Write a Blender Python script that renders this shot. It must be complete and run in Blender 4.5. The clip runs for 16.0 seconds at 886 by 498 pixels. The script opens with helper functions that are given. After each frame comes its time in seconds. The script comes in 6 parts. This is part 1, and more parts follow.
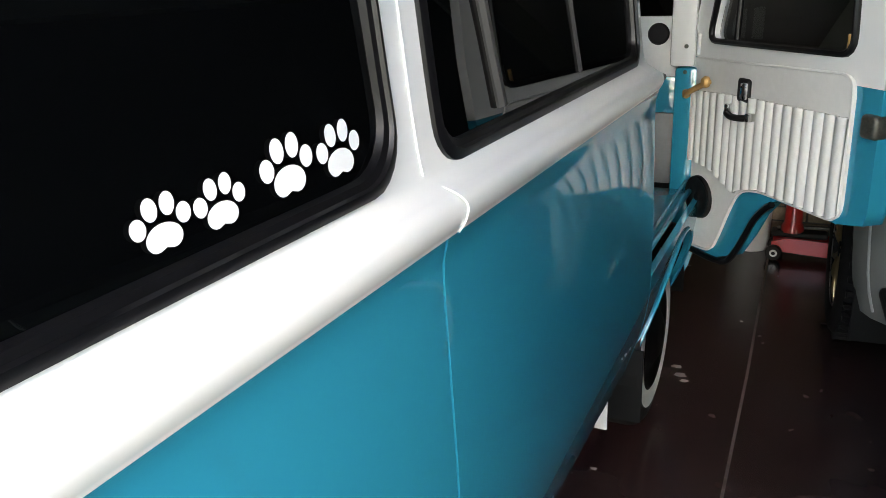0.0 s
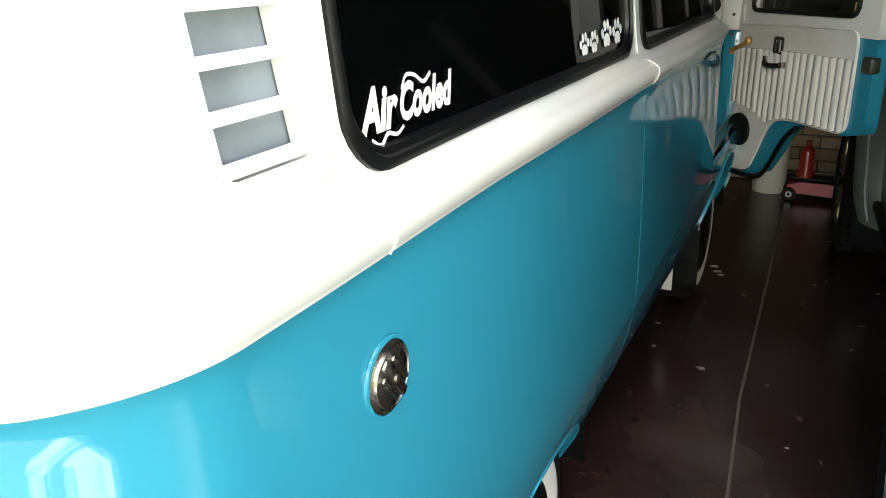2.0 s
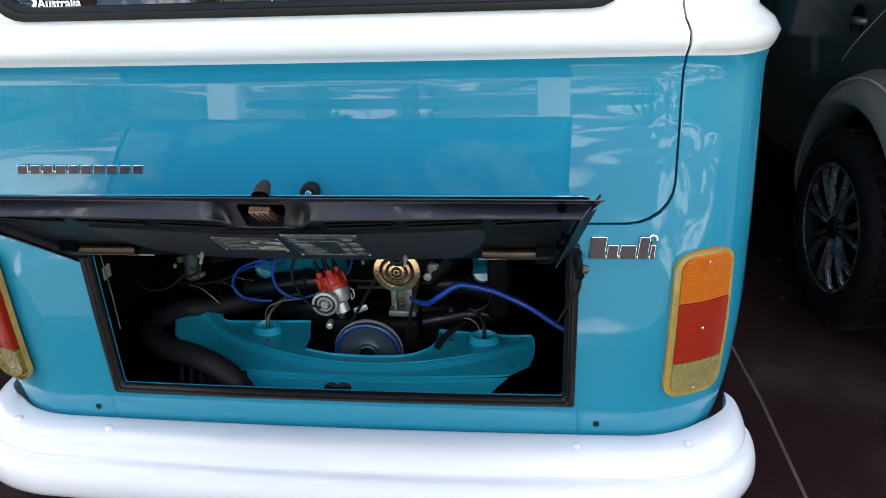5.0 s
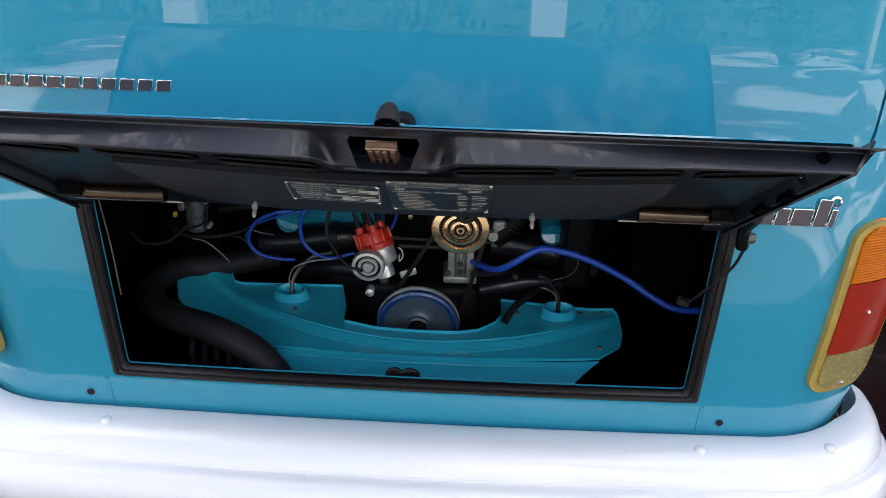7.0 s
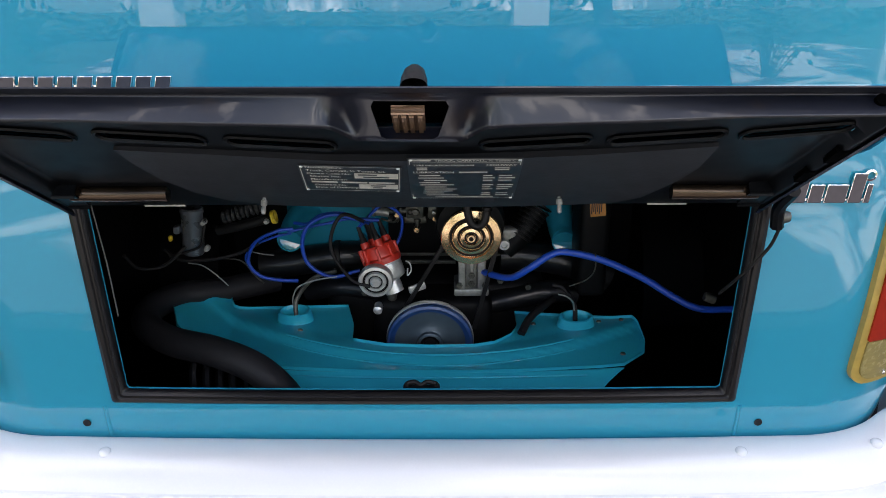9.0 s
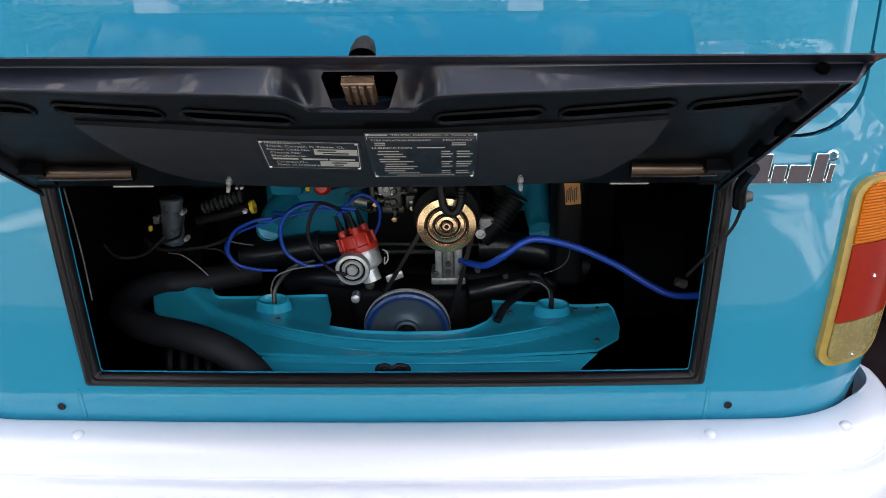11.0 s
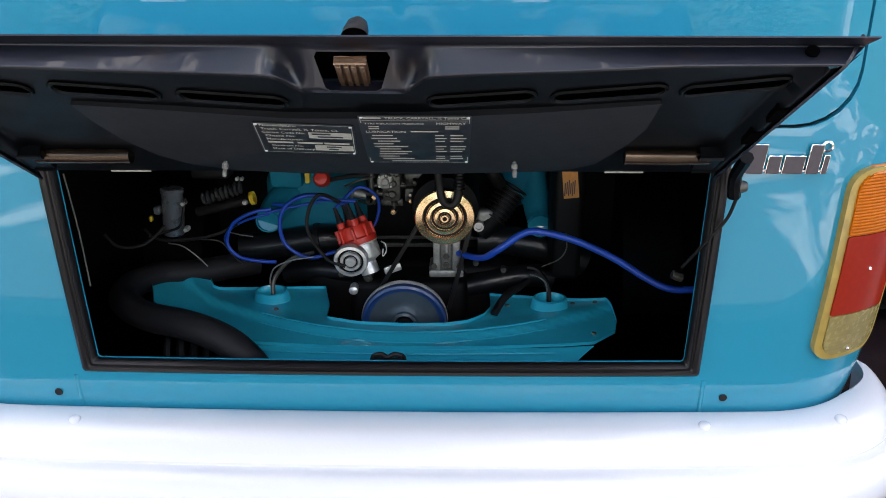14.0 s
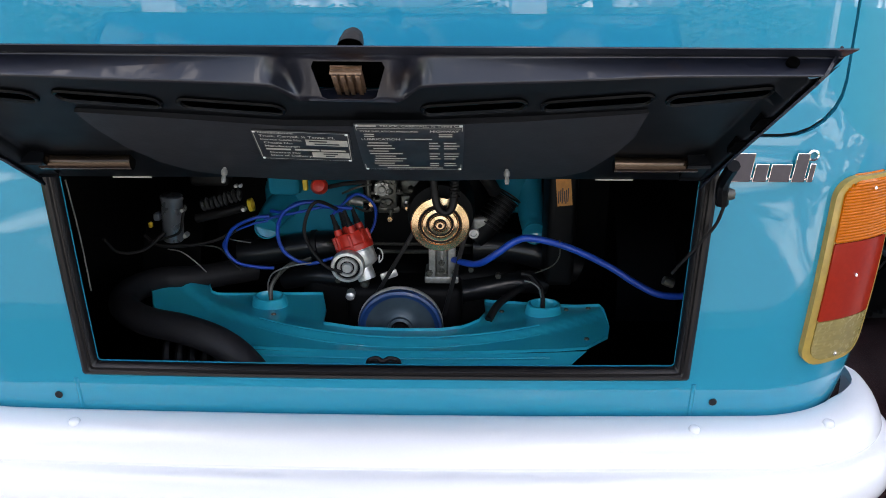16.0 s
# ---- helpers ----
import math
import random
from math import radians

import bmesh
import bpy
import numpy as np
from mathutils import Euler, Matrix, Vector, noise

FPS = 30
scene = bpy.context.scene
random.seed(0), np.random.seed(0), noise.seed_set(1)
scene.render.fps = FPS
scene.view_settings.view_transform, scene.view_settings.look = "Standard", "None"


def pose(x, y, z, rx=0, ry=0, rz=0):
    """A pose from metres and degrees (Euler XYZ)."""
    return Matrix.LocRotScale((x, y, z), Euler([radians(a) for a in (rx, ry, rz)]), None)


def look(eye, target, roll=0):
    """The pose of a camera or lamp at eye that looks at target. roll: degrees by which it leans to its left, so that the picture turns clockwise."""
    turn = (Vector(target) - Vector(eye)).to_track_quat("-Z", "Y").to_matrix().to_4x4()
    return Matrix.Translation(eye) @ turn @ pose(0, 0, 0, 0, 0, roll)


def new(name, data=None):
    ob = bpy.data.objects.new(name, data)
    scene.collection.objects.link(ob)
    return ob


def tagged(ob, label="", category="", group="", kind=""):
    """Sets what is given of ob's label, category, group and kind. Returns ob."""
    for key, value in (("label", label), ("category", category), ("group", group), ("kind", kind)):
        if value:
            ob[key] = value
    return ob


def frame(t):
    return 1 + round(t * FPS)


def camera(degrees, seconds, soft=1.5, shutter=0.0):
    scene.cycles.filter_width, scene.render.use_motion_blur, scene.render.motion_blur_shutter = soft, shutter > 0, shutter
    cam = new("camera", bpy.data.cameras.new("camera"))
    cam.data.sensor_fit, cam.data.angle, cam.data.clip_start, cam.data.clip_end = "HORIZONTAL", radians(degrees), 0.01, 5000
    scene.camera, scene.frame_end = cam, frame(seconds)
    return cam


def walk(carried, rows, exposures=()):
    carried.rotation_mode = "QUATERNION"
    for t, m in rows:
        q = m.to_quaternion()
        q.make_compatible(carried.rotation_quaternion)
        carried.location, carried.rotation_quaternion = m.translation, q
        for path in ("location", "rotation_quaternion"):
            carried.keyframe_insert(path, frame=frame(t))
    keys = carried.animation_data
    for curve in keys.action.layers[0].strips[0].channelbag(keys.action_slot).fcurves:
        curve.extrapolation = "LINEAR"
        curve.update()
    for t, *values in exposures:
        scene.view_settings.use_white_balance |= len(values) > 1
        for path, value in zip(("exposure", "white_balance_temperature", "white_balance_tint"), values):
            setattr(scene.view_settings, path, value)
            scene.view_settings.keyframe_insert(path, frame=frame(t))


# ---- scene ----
from mathutils.geometry import delaunay_2d_cdt

cam = camera(59.0, 16.0, 0.9)
PATH = [
    (0, (1.231, 0.848, 1.529), (0.383, 2.535, 0.868), -2.6),
    (0.5, (1.269, 0.553, 1.541), (0.408, 2.234, 0.884), -2.0),
    (1, (1.309, 0.317, 1.528), (0.386, 1.965, 0.872), -0.8),
    (1.5, (1.29, 0.022, 1.522), (0.335, 1.652, 0.863), -1.4),
    (2, (1.239, -0.236, 1.52), (0.392, 1.439, 0.829), -1.3),
    (2.5, (1.207, -0.474, 1.48), (0.417, 1.23, 0.793), -1.7),
    (3, (1.098, -0.711, 1.483), (0.432, 1.036, 0.772), -1.8),
    (3.5, (0.927, -0.933, 1.487), (0.469, 0.859, 0.727), -2.1),
    (4, (0.821, -1.124, 1.469), (0.421, 0.698, 0.748), -1.7),
    (4.5, (0.646, -1.303, 1.466), (0.318, 0.544, 0.773), -1.0),
    (5, (0.409, -1.358, 1.44), (0.178, 0.481, 0.688), -2.1),
    (5.2, (0.355, -1.349, 1.422), (0.136, 0.48, 0.645), -1.3),
    (7.5, (0.062, -1.033, 1.291), (0.042, 0.767, 0.418), 0.9),
    (8, (0.04, -1.029, 1.252), (0.041, 0.8, 0.442), -0.3),
    (10.3, (0.069, -1.076, 1.215), (0.034, 0.784, 0.479), -0.1),
    (10.5, (0.073, -1.076, 1.21), (0.044, 0.784, 0.476), -0.3),
    (11, (0.1, -1.072, 1.194), (0.072, 0.789, 0.464), -0.6),
    (11.5, (0.12, -1.071, 1.183), (0.081, 0.793, 0.46), -0.7),
    (12, (0.121, -1.078, 1.181), (0.075, 0.788, 0.464), -0.3),
    (12.5, (0.114, -1.085, 1.178), (0.072, 0.782, 0.461), -0.1),
    (13, (0.11, -1.087, 1.177), (0.071, 0.778, 0.456), -0.2),
    (13.5, (0.11, -1.086, 1.175), (0.064, 0.778, 0.452), -0.2),
    (14, (0.116, -1.085, 1.172), (0.072, 0.781, 0.455), -0.2),
    (14.5, (0.122, -1.087, 1.172), (0.071, 0.78, 0.458), -0.4),
    (15, (0.124, -1.091, 1.17), (0.079, 0.776, 0.454), -0.3),
    (15.5, (0.124, -1.098, 1.17), (0.074, 0.772, 0.465), -0.7),
    (16, (0.123, -1.108, 1.175), (0.082, 0.767, 0.48), 0.0),
]
walk(cam, [(t, look(eye, target, roll)) for t, eye, target, roll in PATH],
     exposures=[(0, 3.60, 7550, 12), (0.5, 3.85, 8100, 9), (1.0, 3.95, 8700, 5), (1.5, 3.55, 8700, 5), (2.0, 2.85, 8250, 7), (2.5, 2.10, 7450, 9), (3.0, 1.42, 6700, 10), (3.5, 1.36, 6500, 10), (5.0, 1.38, 6650, 12), (7.5, 1.35, 6850, 15), (10.5, 1.46, 6800, 16), (16, 1.5, 6750, 16)])

# ---- world and light ----
SUN_EL, SUN_ROT = 57.0, 15.0          # the sun stands high over the garage roof, so the van's tail is in open shade
world = bpy.data.worlds.new("sky")
scene.world = world
world.use_nodes = True
wn, wl = world.node_tree.nodes, world.node_tree.links
sky = wn.new("ShaderNodeTexSky")
sky.sky_type, sky.sun_disc = "NISHITA", False
sky.sun_elevation, sky.sun_rotation = radians(SUN_EL), radians(SUN_ROT)
tc = wn.new("ShaderNodeTexCoord")
cloud = wn.new("ShaderNodeTexNoise")
cloud.inputs["Scale"].default_value, cloud.inputs["Detail"].default_value = 4.2, 8.0
cloud.inputs["Roughness"].default_value = 0.66
ramp = wn.new("ShaderNodeValToRGB")
ramp.color_ramp.elements[0].position, ramp.color_ramp.elements[1].position = 0.53, 0.60
cmix = wn.new("ShaderNodeMixRGB")
cmix.inputs["Color2"].default_value = (19.0, 18.6, 18.2, 1)
stretch = wn.new("ShaderNodeMapping")
stretch.inputs["Scale"].default_value = (1.0, 1.0, 0.55)
wl.new(tc.outputs["Generated"], stretch.inputs["Vector"])
wl.new(stretch.outputs["Vector"], cloud.inputs["Vector"])
wl.new(cloud.outputs["Fac"], ramp.inputs["Fac"])
wl.new(ramp.outputs["Color"], cmix.inputs["Fac"])
wl.new(sky.outputs["Color"], cmix.inputs["Color1"])
bg = wn["Background"]
bg.inputs["Strength"].default_value = 0.15
wl.new(cmix.outputs["Color"], bg.inputs["Color"])

sun_data = bpy.data.lights.new("sun", "SUN")
sun_data.energy, sun_data.angle, sun_data.color = 5.0, radians(0.5), (1.0, 0.95, 0.88)
sun = new("sun", sun_data)
sun.matrix_world = pose(0, 0, 20, 90 - SUN_EL, 0, 180 - SUN_ROT)


# ---- materials ----
def material(name, color, rough=0.5, metal=0.0, coat=0.0, grain=0.0, grain_scale=60.0, stain_or_fleck=0.0, stain_or_fleck_scale=4.0,
             bump=0.0, bump_scale=200.0, tint=None, transmission=0.0, spec=0.5, per_piece=0.0, edge=(0.35, 0.65), coat_ior=1.5, coat_rough=0.02, warp=0.0):
    """A surface with two scales of variation: fine grain and broad stains (on the drive: painted sun flecks), and a
    fine relief.
    """
    m = bpy.data.materials.new(name)
    m.use_nodes = True
    n, k = m.node_tree.nodes, m.node_tree.links
    b = n["Principled BSDF"]
    b.inputs["Base Color"].default_value = (*color, 1)
    b.inputs["Roughness"].default_value = rough
    b.inputs["Metallic"].default_value = metal
    b.inputs["Coat Weight"].default_value = coat
    b.inputs["Coat Roughness"].default_value = coat_rough
    b.inputs["Coat IOR"].default_value = coat_ior
    b.inputs["Transmission Weight"].default_value = transmission
    b.inputs["Specular IOR Level"].default_value = spec
    co = n.new("ShaderNodeTexCoord")
    out = None

    def noise_mix(scale, amount, other, prev, lo=0.35, hi=0.65):
        t = n.new("ShaderNodeTexNoise")
        t.inputs["Scale"].default_value, t.inputs["Detail"].default_value, t.inputs["Distortion"].default_value = scale, 6.0, warp
        k.new(co.outputs["Object"], t.inputs["Vector"])
        r = n.new("ShaderNodeMapRange")
        r.inputs["From Min"].default_value, r.inputs["From Max"].default_value = lo, hi
        r.inputs["To Max"].default_value = amount
        k.new(t.outputs["Fac"], r.inputs["Value"])
        x = n.new("ShaderNodeMixRGB")
        x.inputs["Color1"].default_value, x.inputs["Color2"].default_value = (*color, 1), (*other, 1)
        k.new(r.outputs["Result"], x.inputs["Fac"])
        if prev:
            k.new(prev, x.inputs["Color1"])
        return x.outputs["Color"], t.outputs["Fac"]

    if stain_or_fleck:
        out, _ = noise_mix(stain_or_fleck_scale, stain_or_fleck, tint or tuple(c * 0.45 for c in color), out, *edge)
    if grain:
        out, fac = noise_mix(grain_scale, grain, tuple(min(1, c * 1.6 + 0.001) for c in color), out, 0.4, 0.7)
        rr = n.new("ShaderNodeMapRange")
        rr.inputs["To Min"].default_value, rr.inputs["To Max"].default_value = max(0, rough - 0.08), min(1, rough + 0.1)
        k.new(fac, rr.inputs["Value"])
        k.new(rr.outputs["Result"], b.inputs["Roughness"])
    if per_piece:
        oi = n.new("ShaderNodeObjectInfo")
        hv = n.new("ShaderNodeHueSaturation")
        vr = n.new("ShaderNodeMapRange")
        vr.inputs["To Min"].default_value, vr.inputs["To Max"].default_value = 1 - per_piece, 1 + per_piece
        k.new(oi.outputs["Random"], vr.inputs["Value"])
        k.new(vr.outputs["Result"], hv.inputs["Value"])
        hv.inputs["Color"].default_value = (*color, 1)
        if out:
            k.new(out, hv.inputs["Color"])
        out = hv.outputs["Color"]
    if out:
        k.new(out, b.inputs["Base Color"])
    if bump:
        t = n.new("ShaderNodeTexNoise")
        t.inputs["Scale"].default_value, t.inputs["Detail"].default_value = bump_scale, 4.0
        k.new(co.outputs["Object"], t.inputs["Vector"])
        bp = n.new("ShaderNodeBump")
        bp.inputs["Strength"].default_value, bp.inputs["Distance"].default_value = bump, 0.004
        k.new(t.outputs["Fac"], bp.inputs["Height"])
        k.new(bp.outputs["Normal"], b.inputs["Normal"])
    return m


TEAL = material("teal_paint", (0.009, 0.230, 0.343), 0.4, 0.0, 1.0, 0.04, 900, 0.05, 3.0, spec=0.08, coat_ior=1.62, coat_rough=0.01)
WHITE = material("white_paint", (0.80, 0.80, 0.785), 0.35, 0.0, 1.0, 0.0, 60, 0.05, 5.0, tint=(0.7, 0.7, 0.68), spec=0.1)
BUMPERWHITE = material("bumper_enamel", (0.72, 0.72, 0.735), 0.35, 0.0, 1.0, 0.05, 300, 0.12, 5.0, tint=(0.62, 0.63, 0.66), spec=0.1, coat_ior=1.65, coat_rough=0.2)
RUBBER = material("black_rubber", (0.0038, 0.0038, 0.0046), 0.36, bump=0.03, spec=0.3)
BLACK = material("black_paint", (0.0012, 0.0016, 0.0022), 0.42, coat=0.04, grain=0.3, grain_scale=30, stain_or_fleck=0.4, stain_or_fleck_scale=9, spec=0.10)
RIMBLACK = material("glossy_black_paint", (0.0036, 0.0050, 0.0110), 0.40, coat=0.26, grain=0.3, grain_scale=25, stain_or_fleck=0.8, stain_or_fleck_scale=22, tint=(0.020, 0.011, 0.007), edge=(0.58, 0.70), spec=0.5)
# near-black that stands in for the shade inside the lid's holes
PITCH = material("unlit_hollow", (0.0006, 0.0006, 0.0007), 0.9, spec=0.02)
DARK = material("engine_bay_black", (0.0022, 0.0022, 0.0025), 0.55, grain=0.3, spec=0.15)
OLDCHROME = material("brownish_chrome", (0.40, 0.36, 0.32), 0.27, 1.0, grain=0.25, grain_scale=60, stain_or_fleck=0.4, stain_or_fleck_scale=30)
CHROME = material("chrome", (0.75, 0.74, 0.72), 0.08, 1.0, grain=0.05)
REARGLASS = material("mirror_tinted_glass", (0.0012, 0.0014, 0.0016), 0.0, spec=1.0)
GLASS = material("tinted_glass", (0.0012, 0.0014, 0.0016), 0.0, spec=0.3)
CLEARGLASS = material("clear_glass", (0.75, 0.80, 0.78), 0.0, transmission=1.0)
FLOOR = material("maroon_floor_paint", (0.026, 0.0125, 0.013), 0.23, grain=0.15, grain_scale=8, stain_or_fleck=0.9, stain_or_fleck_scale=1.5, tint=(0.066, 0.047, 0.047), bump=0.03, bump_scale=6, edge=(0.50, 0.72))
AMBER = material("amber_lens", (0.44, 0.105, 0.0015), 0.2, coat=0.1, grain=0.2, grain_scale=90, spec=0.12)
RED = material("red_lens", (0.26, 0.017, 0.006), 0.14, coat=0.15, grain=0.15, grain_scale=120, spec=0.2)
CLEAR = material("clear_lens", (0.235, 0.185, 0.062), 0.25, coat=0.3, grain=0.3, grain_scale=120, stain_or_fleck=0.4, stain_or_fleck_scale=25)
VINYL = material("white_vinyl", (0.76, 0.755, 0.73), 0.45, grain=0.1, stain_or_fleck=0.15)
SUVPAINT = material("grey_green_metallic", (0.082, 0.094, 0.080), 0.35, 0.5, 0.8, grain=0.1, grain_scale=800)
TYRE = material("tyre_rubber", (0.0045, 0.0045, 0.0048), 0.75, grain=0.2, bump=0.2, spec=0.2)
# dark concrete; the pale noise patches are dappled sunlight put into the colour
CONCRETE = material("sun_flecked_drive", (0.11, 0.107, 0.10), 0.85, grain=0.3, stain_or_fleck=1.0, stain_or_fleck_scale=0.95, tint=(0.64, 0.63, 0.60), bump=0.3, bump_scale=80, edge=(0.52, 0.59), warp=1.1)
GRASS = material("lawn", (0.06, 0.09, 0.025), 0.9, grain=0.5, grain_scale=30, stain_or_fleck=0.4, stain_or_fleck_scale=1.0)
PAD = material("lid_pad_black", (0.0072, 0.0070, 0.0084), 0.5, grain=0.3, grain_scale=40, stain_or_fleck=0.3, bump=0.05, spec=0.3)
ALU = material("cast_aluminium", (0.62, 0.62, 0.60), 0.32, 0.55, grain=0.25, grain_scale=160, stain_or_fleck=0.35, stain_or_fleck_scale=45, tint=(0.30, 0.29, 0.27))
DULLALU = material("weathered_aluminium", (0.27, 0.27, 0.25), 0.4, 0.5, grain=0.4, grain_scale=160, stain_or_fleck=0.6, stain_or_fleck_scale=45)
DULL = material("dull_cast_metal", (0.085, 0.085, 0.072), 0.42, 0.6, grain=0.5, grain_scale=150, stain_or_fleck=0.6, stain_or_fleck_scale=40)
GOLD = material("yellow_passivated_steel", (0.80, 0.53, 0.27), 0.2, 0.9, grain=0.06, grain_scale=200, stain_or_fleck=0.25, stain_or_fleck_scale=14, tint=(0.80, 0.72, 0.60))
BAR = material("dark_brown_steel", (0.060, 0.040, 0.026), 0.22, 0.9, coat=0.2, grain=0.4, grain_scale=20, stain_or_fleck=0.6, stain_or_fleck_scale=12)
BADGEDARK = material("dark_badge_face", (0.055, 0.048, 0.056), 0.3, 0.3, grain=0.3, grain_scale=90)
TINTEAL = material("engine_tin_paint", (0.008, 0.40, 0.53), 0.3, 0.0, 0.6, 0.05, 300, 0.12, 9.0, spec=0.2)
# body teal darkened and dulled: the shade deep in the bay, as colour
SHADEDTEAL = material("shaded_duct_teal", (0.008, 0.20, 0.29), 0.5, 0.0, 0.0, 0.06, 300, 0.2, 12.0, spec=0.12)
COPPER = material("worn_brown_steel", (0.21, 0.13, 0.08), 0.4, 0.7, grain=0.4, grain_scale=90, stain_or_fleck=0.4, stain_or_fleck_scale=30)
BLUE = material("blue_silicone", (0.005, 0.052, 0.36), 0.35, grain=0.1)
BLUERIM = material("blue_pulley_paint", (0.01, 0.05, 0.17), 0.35, coat=0.3, grain=0.2)
PULLEY = material("grey_pulley_paint", (0.055, 0.085, 0.105), 0.4, 0.3, grain=0.3)
REDCAP = material("red_plastic", (0.50, 0.025, 0.012), 0.4, grain=0.15)
YELLOW = material("yellow_plastic", (0.6, 0.42, 0.02), 0.45, grain=0.1)
HEATERHOSE = material("dark_grey_hose", (0.0100, 0.0096, 0.0108), 0.6, grain=0.3, grain_scale=40, bump=0.12, bump_scale=90, spec=0.3)
HOSE = material("black_hose", (0.0055, 0.0048, 0.0048), 0.55, grain=0.3, bump=0.15, bump_scale=120, spec=0.3)
GASKET = material("yellowed_gasket", (0.36, 0.245, 0.048), 0.35, coat=0.3, grain=0.2, stain_or_fleck=0.5, stain_or_fleck_scale=40, tint=(0.20, 0.13, 0.03))
DECAL = material("white_decal", (0.85, 0.85, 0.85), 0.5)
PLATE = material("black_data_plate", (0.012, 0.012, 0.013), 0.35, 0.2, grain=0.2)
SILVER = material("engraved_silver", (0.40, 0.385, 0.335), 0.45, 0.1, grain=0.35, grain_scale=220)
ORANGE = material("orange_label", (0.46, 0.19, 0.035), 0.6, grain=0.3, grain_scale=140, stain_or_fleck=0.3, stain_or_fleck_scale=30)
WHITEWALL = material("whitewall_rubber", (0.7, 0.69, 0.66), 0.6, grain=0.1)
BUCKET = material("white_plastic", (0.72, 0.72, 0.70), 0.4, stain_or_fleck=0.15)
JACKRED = material("red_enamel", (0.42, 0.015, 0.012), 0.3, coat=0.5, stain_or_fleck=0.2)
ALLOY = material("gloss_black_alloy", (0.34, 0.345, 0.36), 0.28, 0.9, 1.0, grain=0.15)
STRIP = material("pale_grey_strip", (0.42, 0.43, 0.43), 0.35, 0.2, grain=0.1)
GREYTRIM = material("grey_cladding", (0.18, 0.19, 0.18), 0.4, 0.3, coat=0.4, grain=0.15, grain_scale=600)
MUDFLAP = material("dull_black_flap", (0.0045, 0.005, 0.0055), 0.7, spec=0.15, grain=0.2)
SLOT = material("shaded_vent", (0.24, 0.28, 0.32), 0.6, stain_or_fleck=0.5, stain_or_fleck_scale=14)
SLIDER = material("grey_slider", (0.05, 0.05, 0.05), 0.4, 0.4, grain=0.2)
SEAL = material("weathered_rubber", (0.0045, 0.0038, 0.004), 0.34, grain=0.3, grain_scale=30, stain_or_fleck=0.3, stain_or_fleck_scale=12, spec=0.35)
HOSEGLOSS = material("black_enamel_pipe", (0.0055, 0.006, 0.007), 0.35, coat=0.15, grain=0.3, grain_scale=30, spec=0.3)
CAN = material("grey_can", (0.20, 0.22, 0.24), 0.28, 0.6, grain=0.2)
DULL2 = material("mottled_grey", (0.030, 0.030, 0.032), 0.6, 0.2, grain=0.9, grain_scale=120)
GREYVINYL = material("grey_vinyl", (0.22, 0.22, 0.22), 0.5, grain=0.15)
GOLDWOOD = material("gold_and_wood", (0.52, 0.30, 0.10), 0.35, 0.3, grain=0.4, grain_scale=60)
ALLOYGOLD = material("bronze_alloy", (0.42, 0.32, 0.18), 0.3, 0.9, grain=0.2)
JOINT = material("joint_filler", (0.105, 0.082, 0.075), 0.8, grain=0.6, grain_scale=30, stain_or_fleck=0.6, stain_or_fleck_scale=6)
CHIP = material("chipped_paint", (0.24, 0.225, 0.215), 0.8, grain=0.3)
BARK = material("palm_bark", (0.10, 0.08, 0.06), 0.9, grain=0.5, grain_scale=12, stain_or_fleck=0.4, bump=0.6, bump_scale=18)
FROND = material("palm_frond", (0.105, 0.15, 0.032), 0.55, grain=0.4, grain_scale=6)
LEAF = material("hedge_leaf", (0.05, 0.085, 0.022), 0.6, grain=0.5, grain_scale=5)
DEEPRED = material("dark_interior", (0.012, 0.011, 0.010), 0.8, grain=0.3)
PLASTER = material("painted_plaster", (0.12, 0.11, 0.10), 0.85, grain=0.1, stain_or_fleck=0.2)
BRICK = material("tan_brick", (0.36, 0.27, 0.19), 0.85, grain=0.4, stain_or_fleck=0.3, bump=0.4, bump_scale=90, per_piece=0.25)
RENDER = material("white_render", (0.74, 0.73, 0.70), 0.85, grain=0.15, grain_scale=40, stain_or_fleck=0.25, stain_or_fleck_scale=2.5, bump=0.3, bump_scale=120)


# ---- building blocks ----
def part(name, bm, mat, parent=None, label="", smooth=True):
    """Links a bmesh as one mesh object, under a thing or a part."""
    me = bpy.data.meshes.new(name)
    bmesh.ops.recalc_face_normals(bm, faces=bm.faces)
    bm.to_mesh(me)
    bm.free()
    me.materials.append(mat)
    if smooth:
        me.polygons.foreach_set("use_smooth", [True] * len(me.polygons))
        me.set_sharp_from_angle(angle=radians(38))
    ob = new(name, me)
    ob.parent = parent
    if label:
        ob["label"] = label
    return ob


def empty(name, label="", category="", group="", kind=""):
    return tagged(new(name), label, category, group, kind)


def box(bm, x0, x1, y0, y1, z0, z1, bevel=0.0, segments=2, m=None):
    """Adds a box with rounded edges."""
    r = bmesh.ops.create_cube(bm, size=1.0)
    vs = r["verts"]
    for v in vs:
        v.co = Vector(((x0 + x1) / 2 + v.co.x * (x1 - x0), (y0 + y1) / 2 + v.co.y * (y1 - y0), (z0 + z1) / 2 + v.co.z * (z1 - z0)))
        if m:
            v.co = m @ v.co
    if bevel:
        es = list({e for v in vs for e in v.link_edges})
        bmesh.ops.bevel(bm, geom=es, offset=bevel, segments=segments, profile=0.5, affect="EDGES")
    return bm


def a_box(name, x0, x1, y0, y1, z0, z1, mat, parent=None, bevel=0.004, label="", m=None, segments=2):
    return part(name, box(bmesh.new(), x0, x1, y0, y1, z0, z1, bevel, segments, m), mat, parent, label)


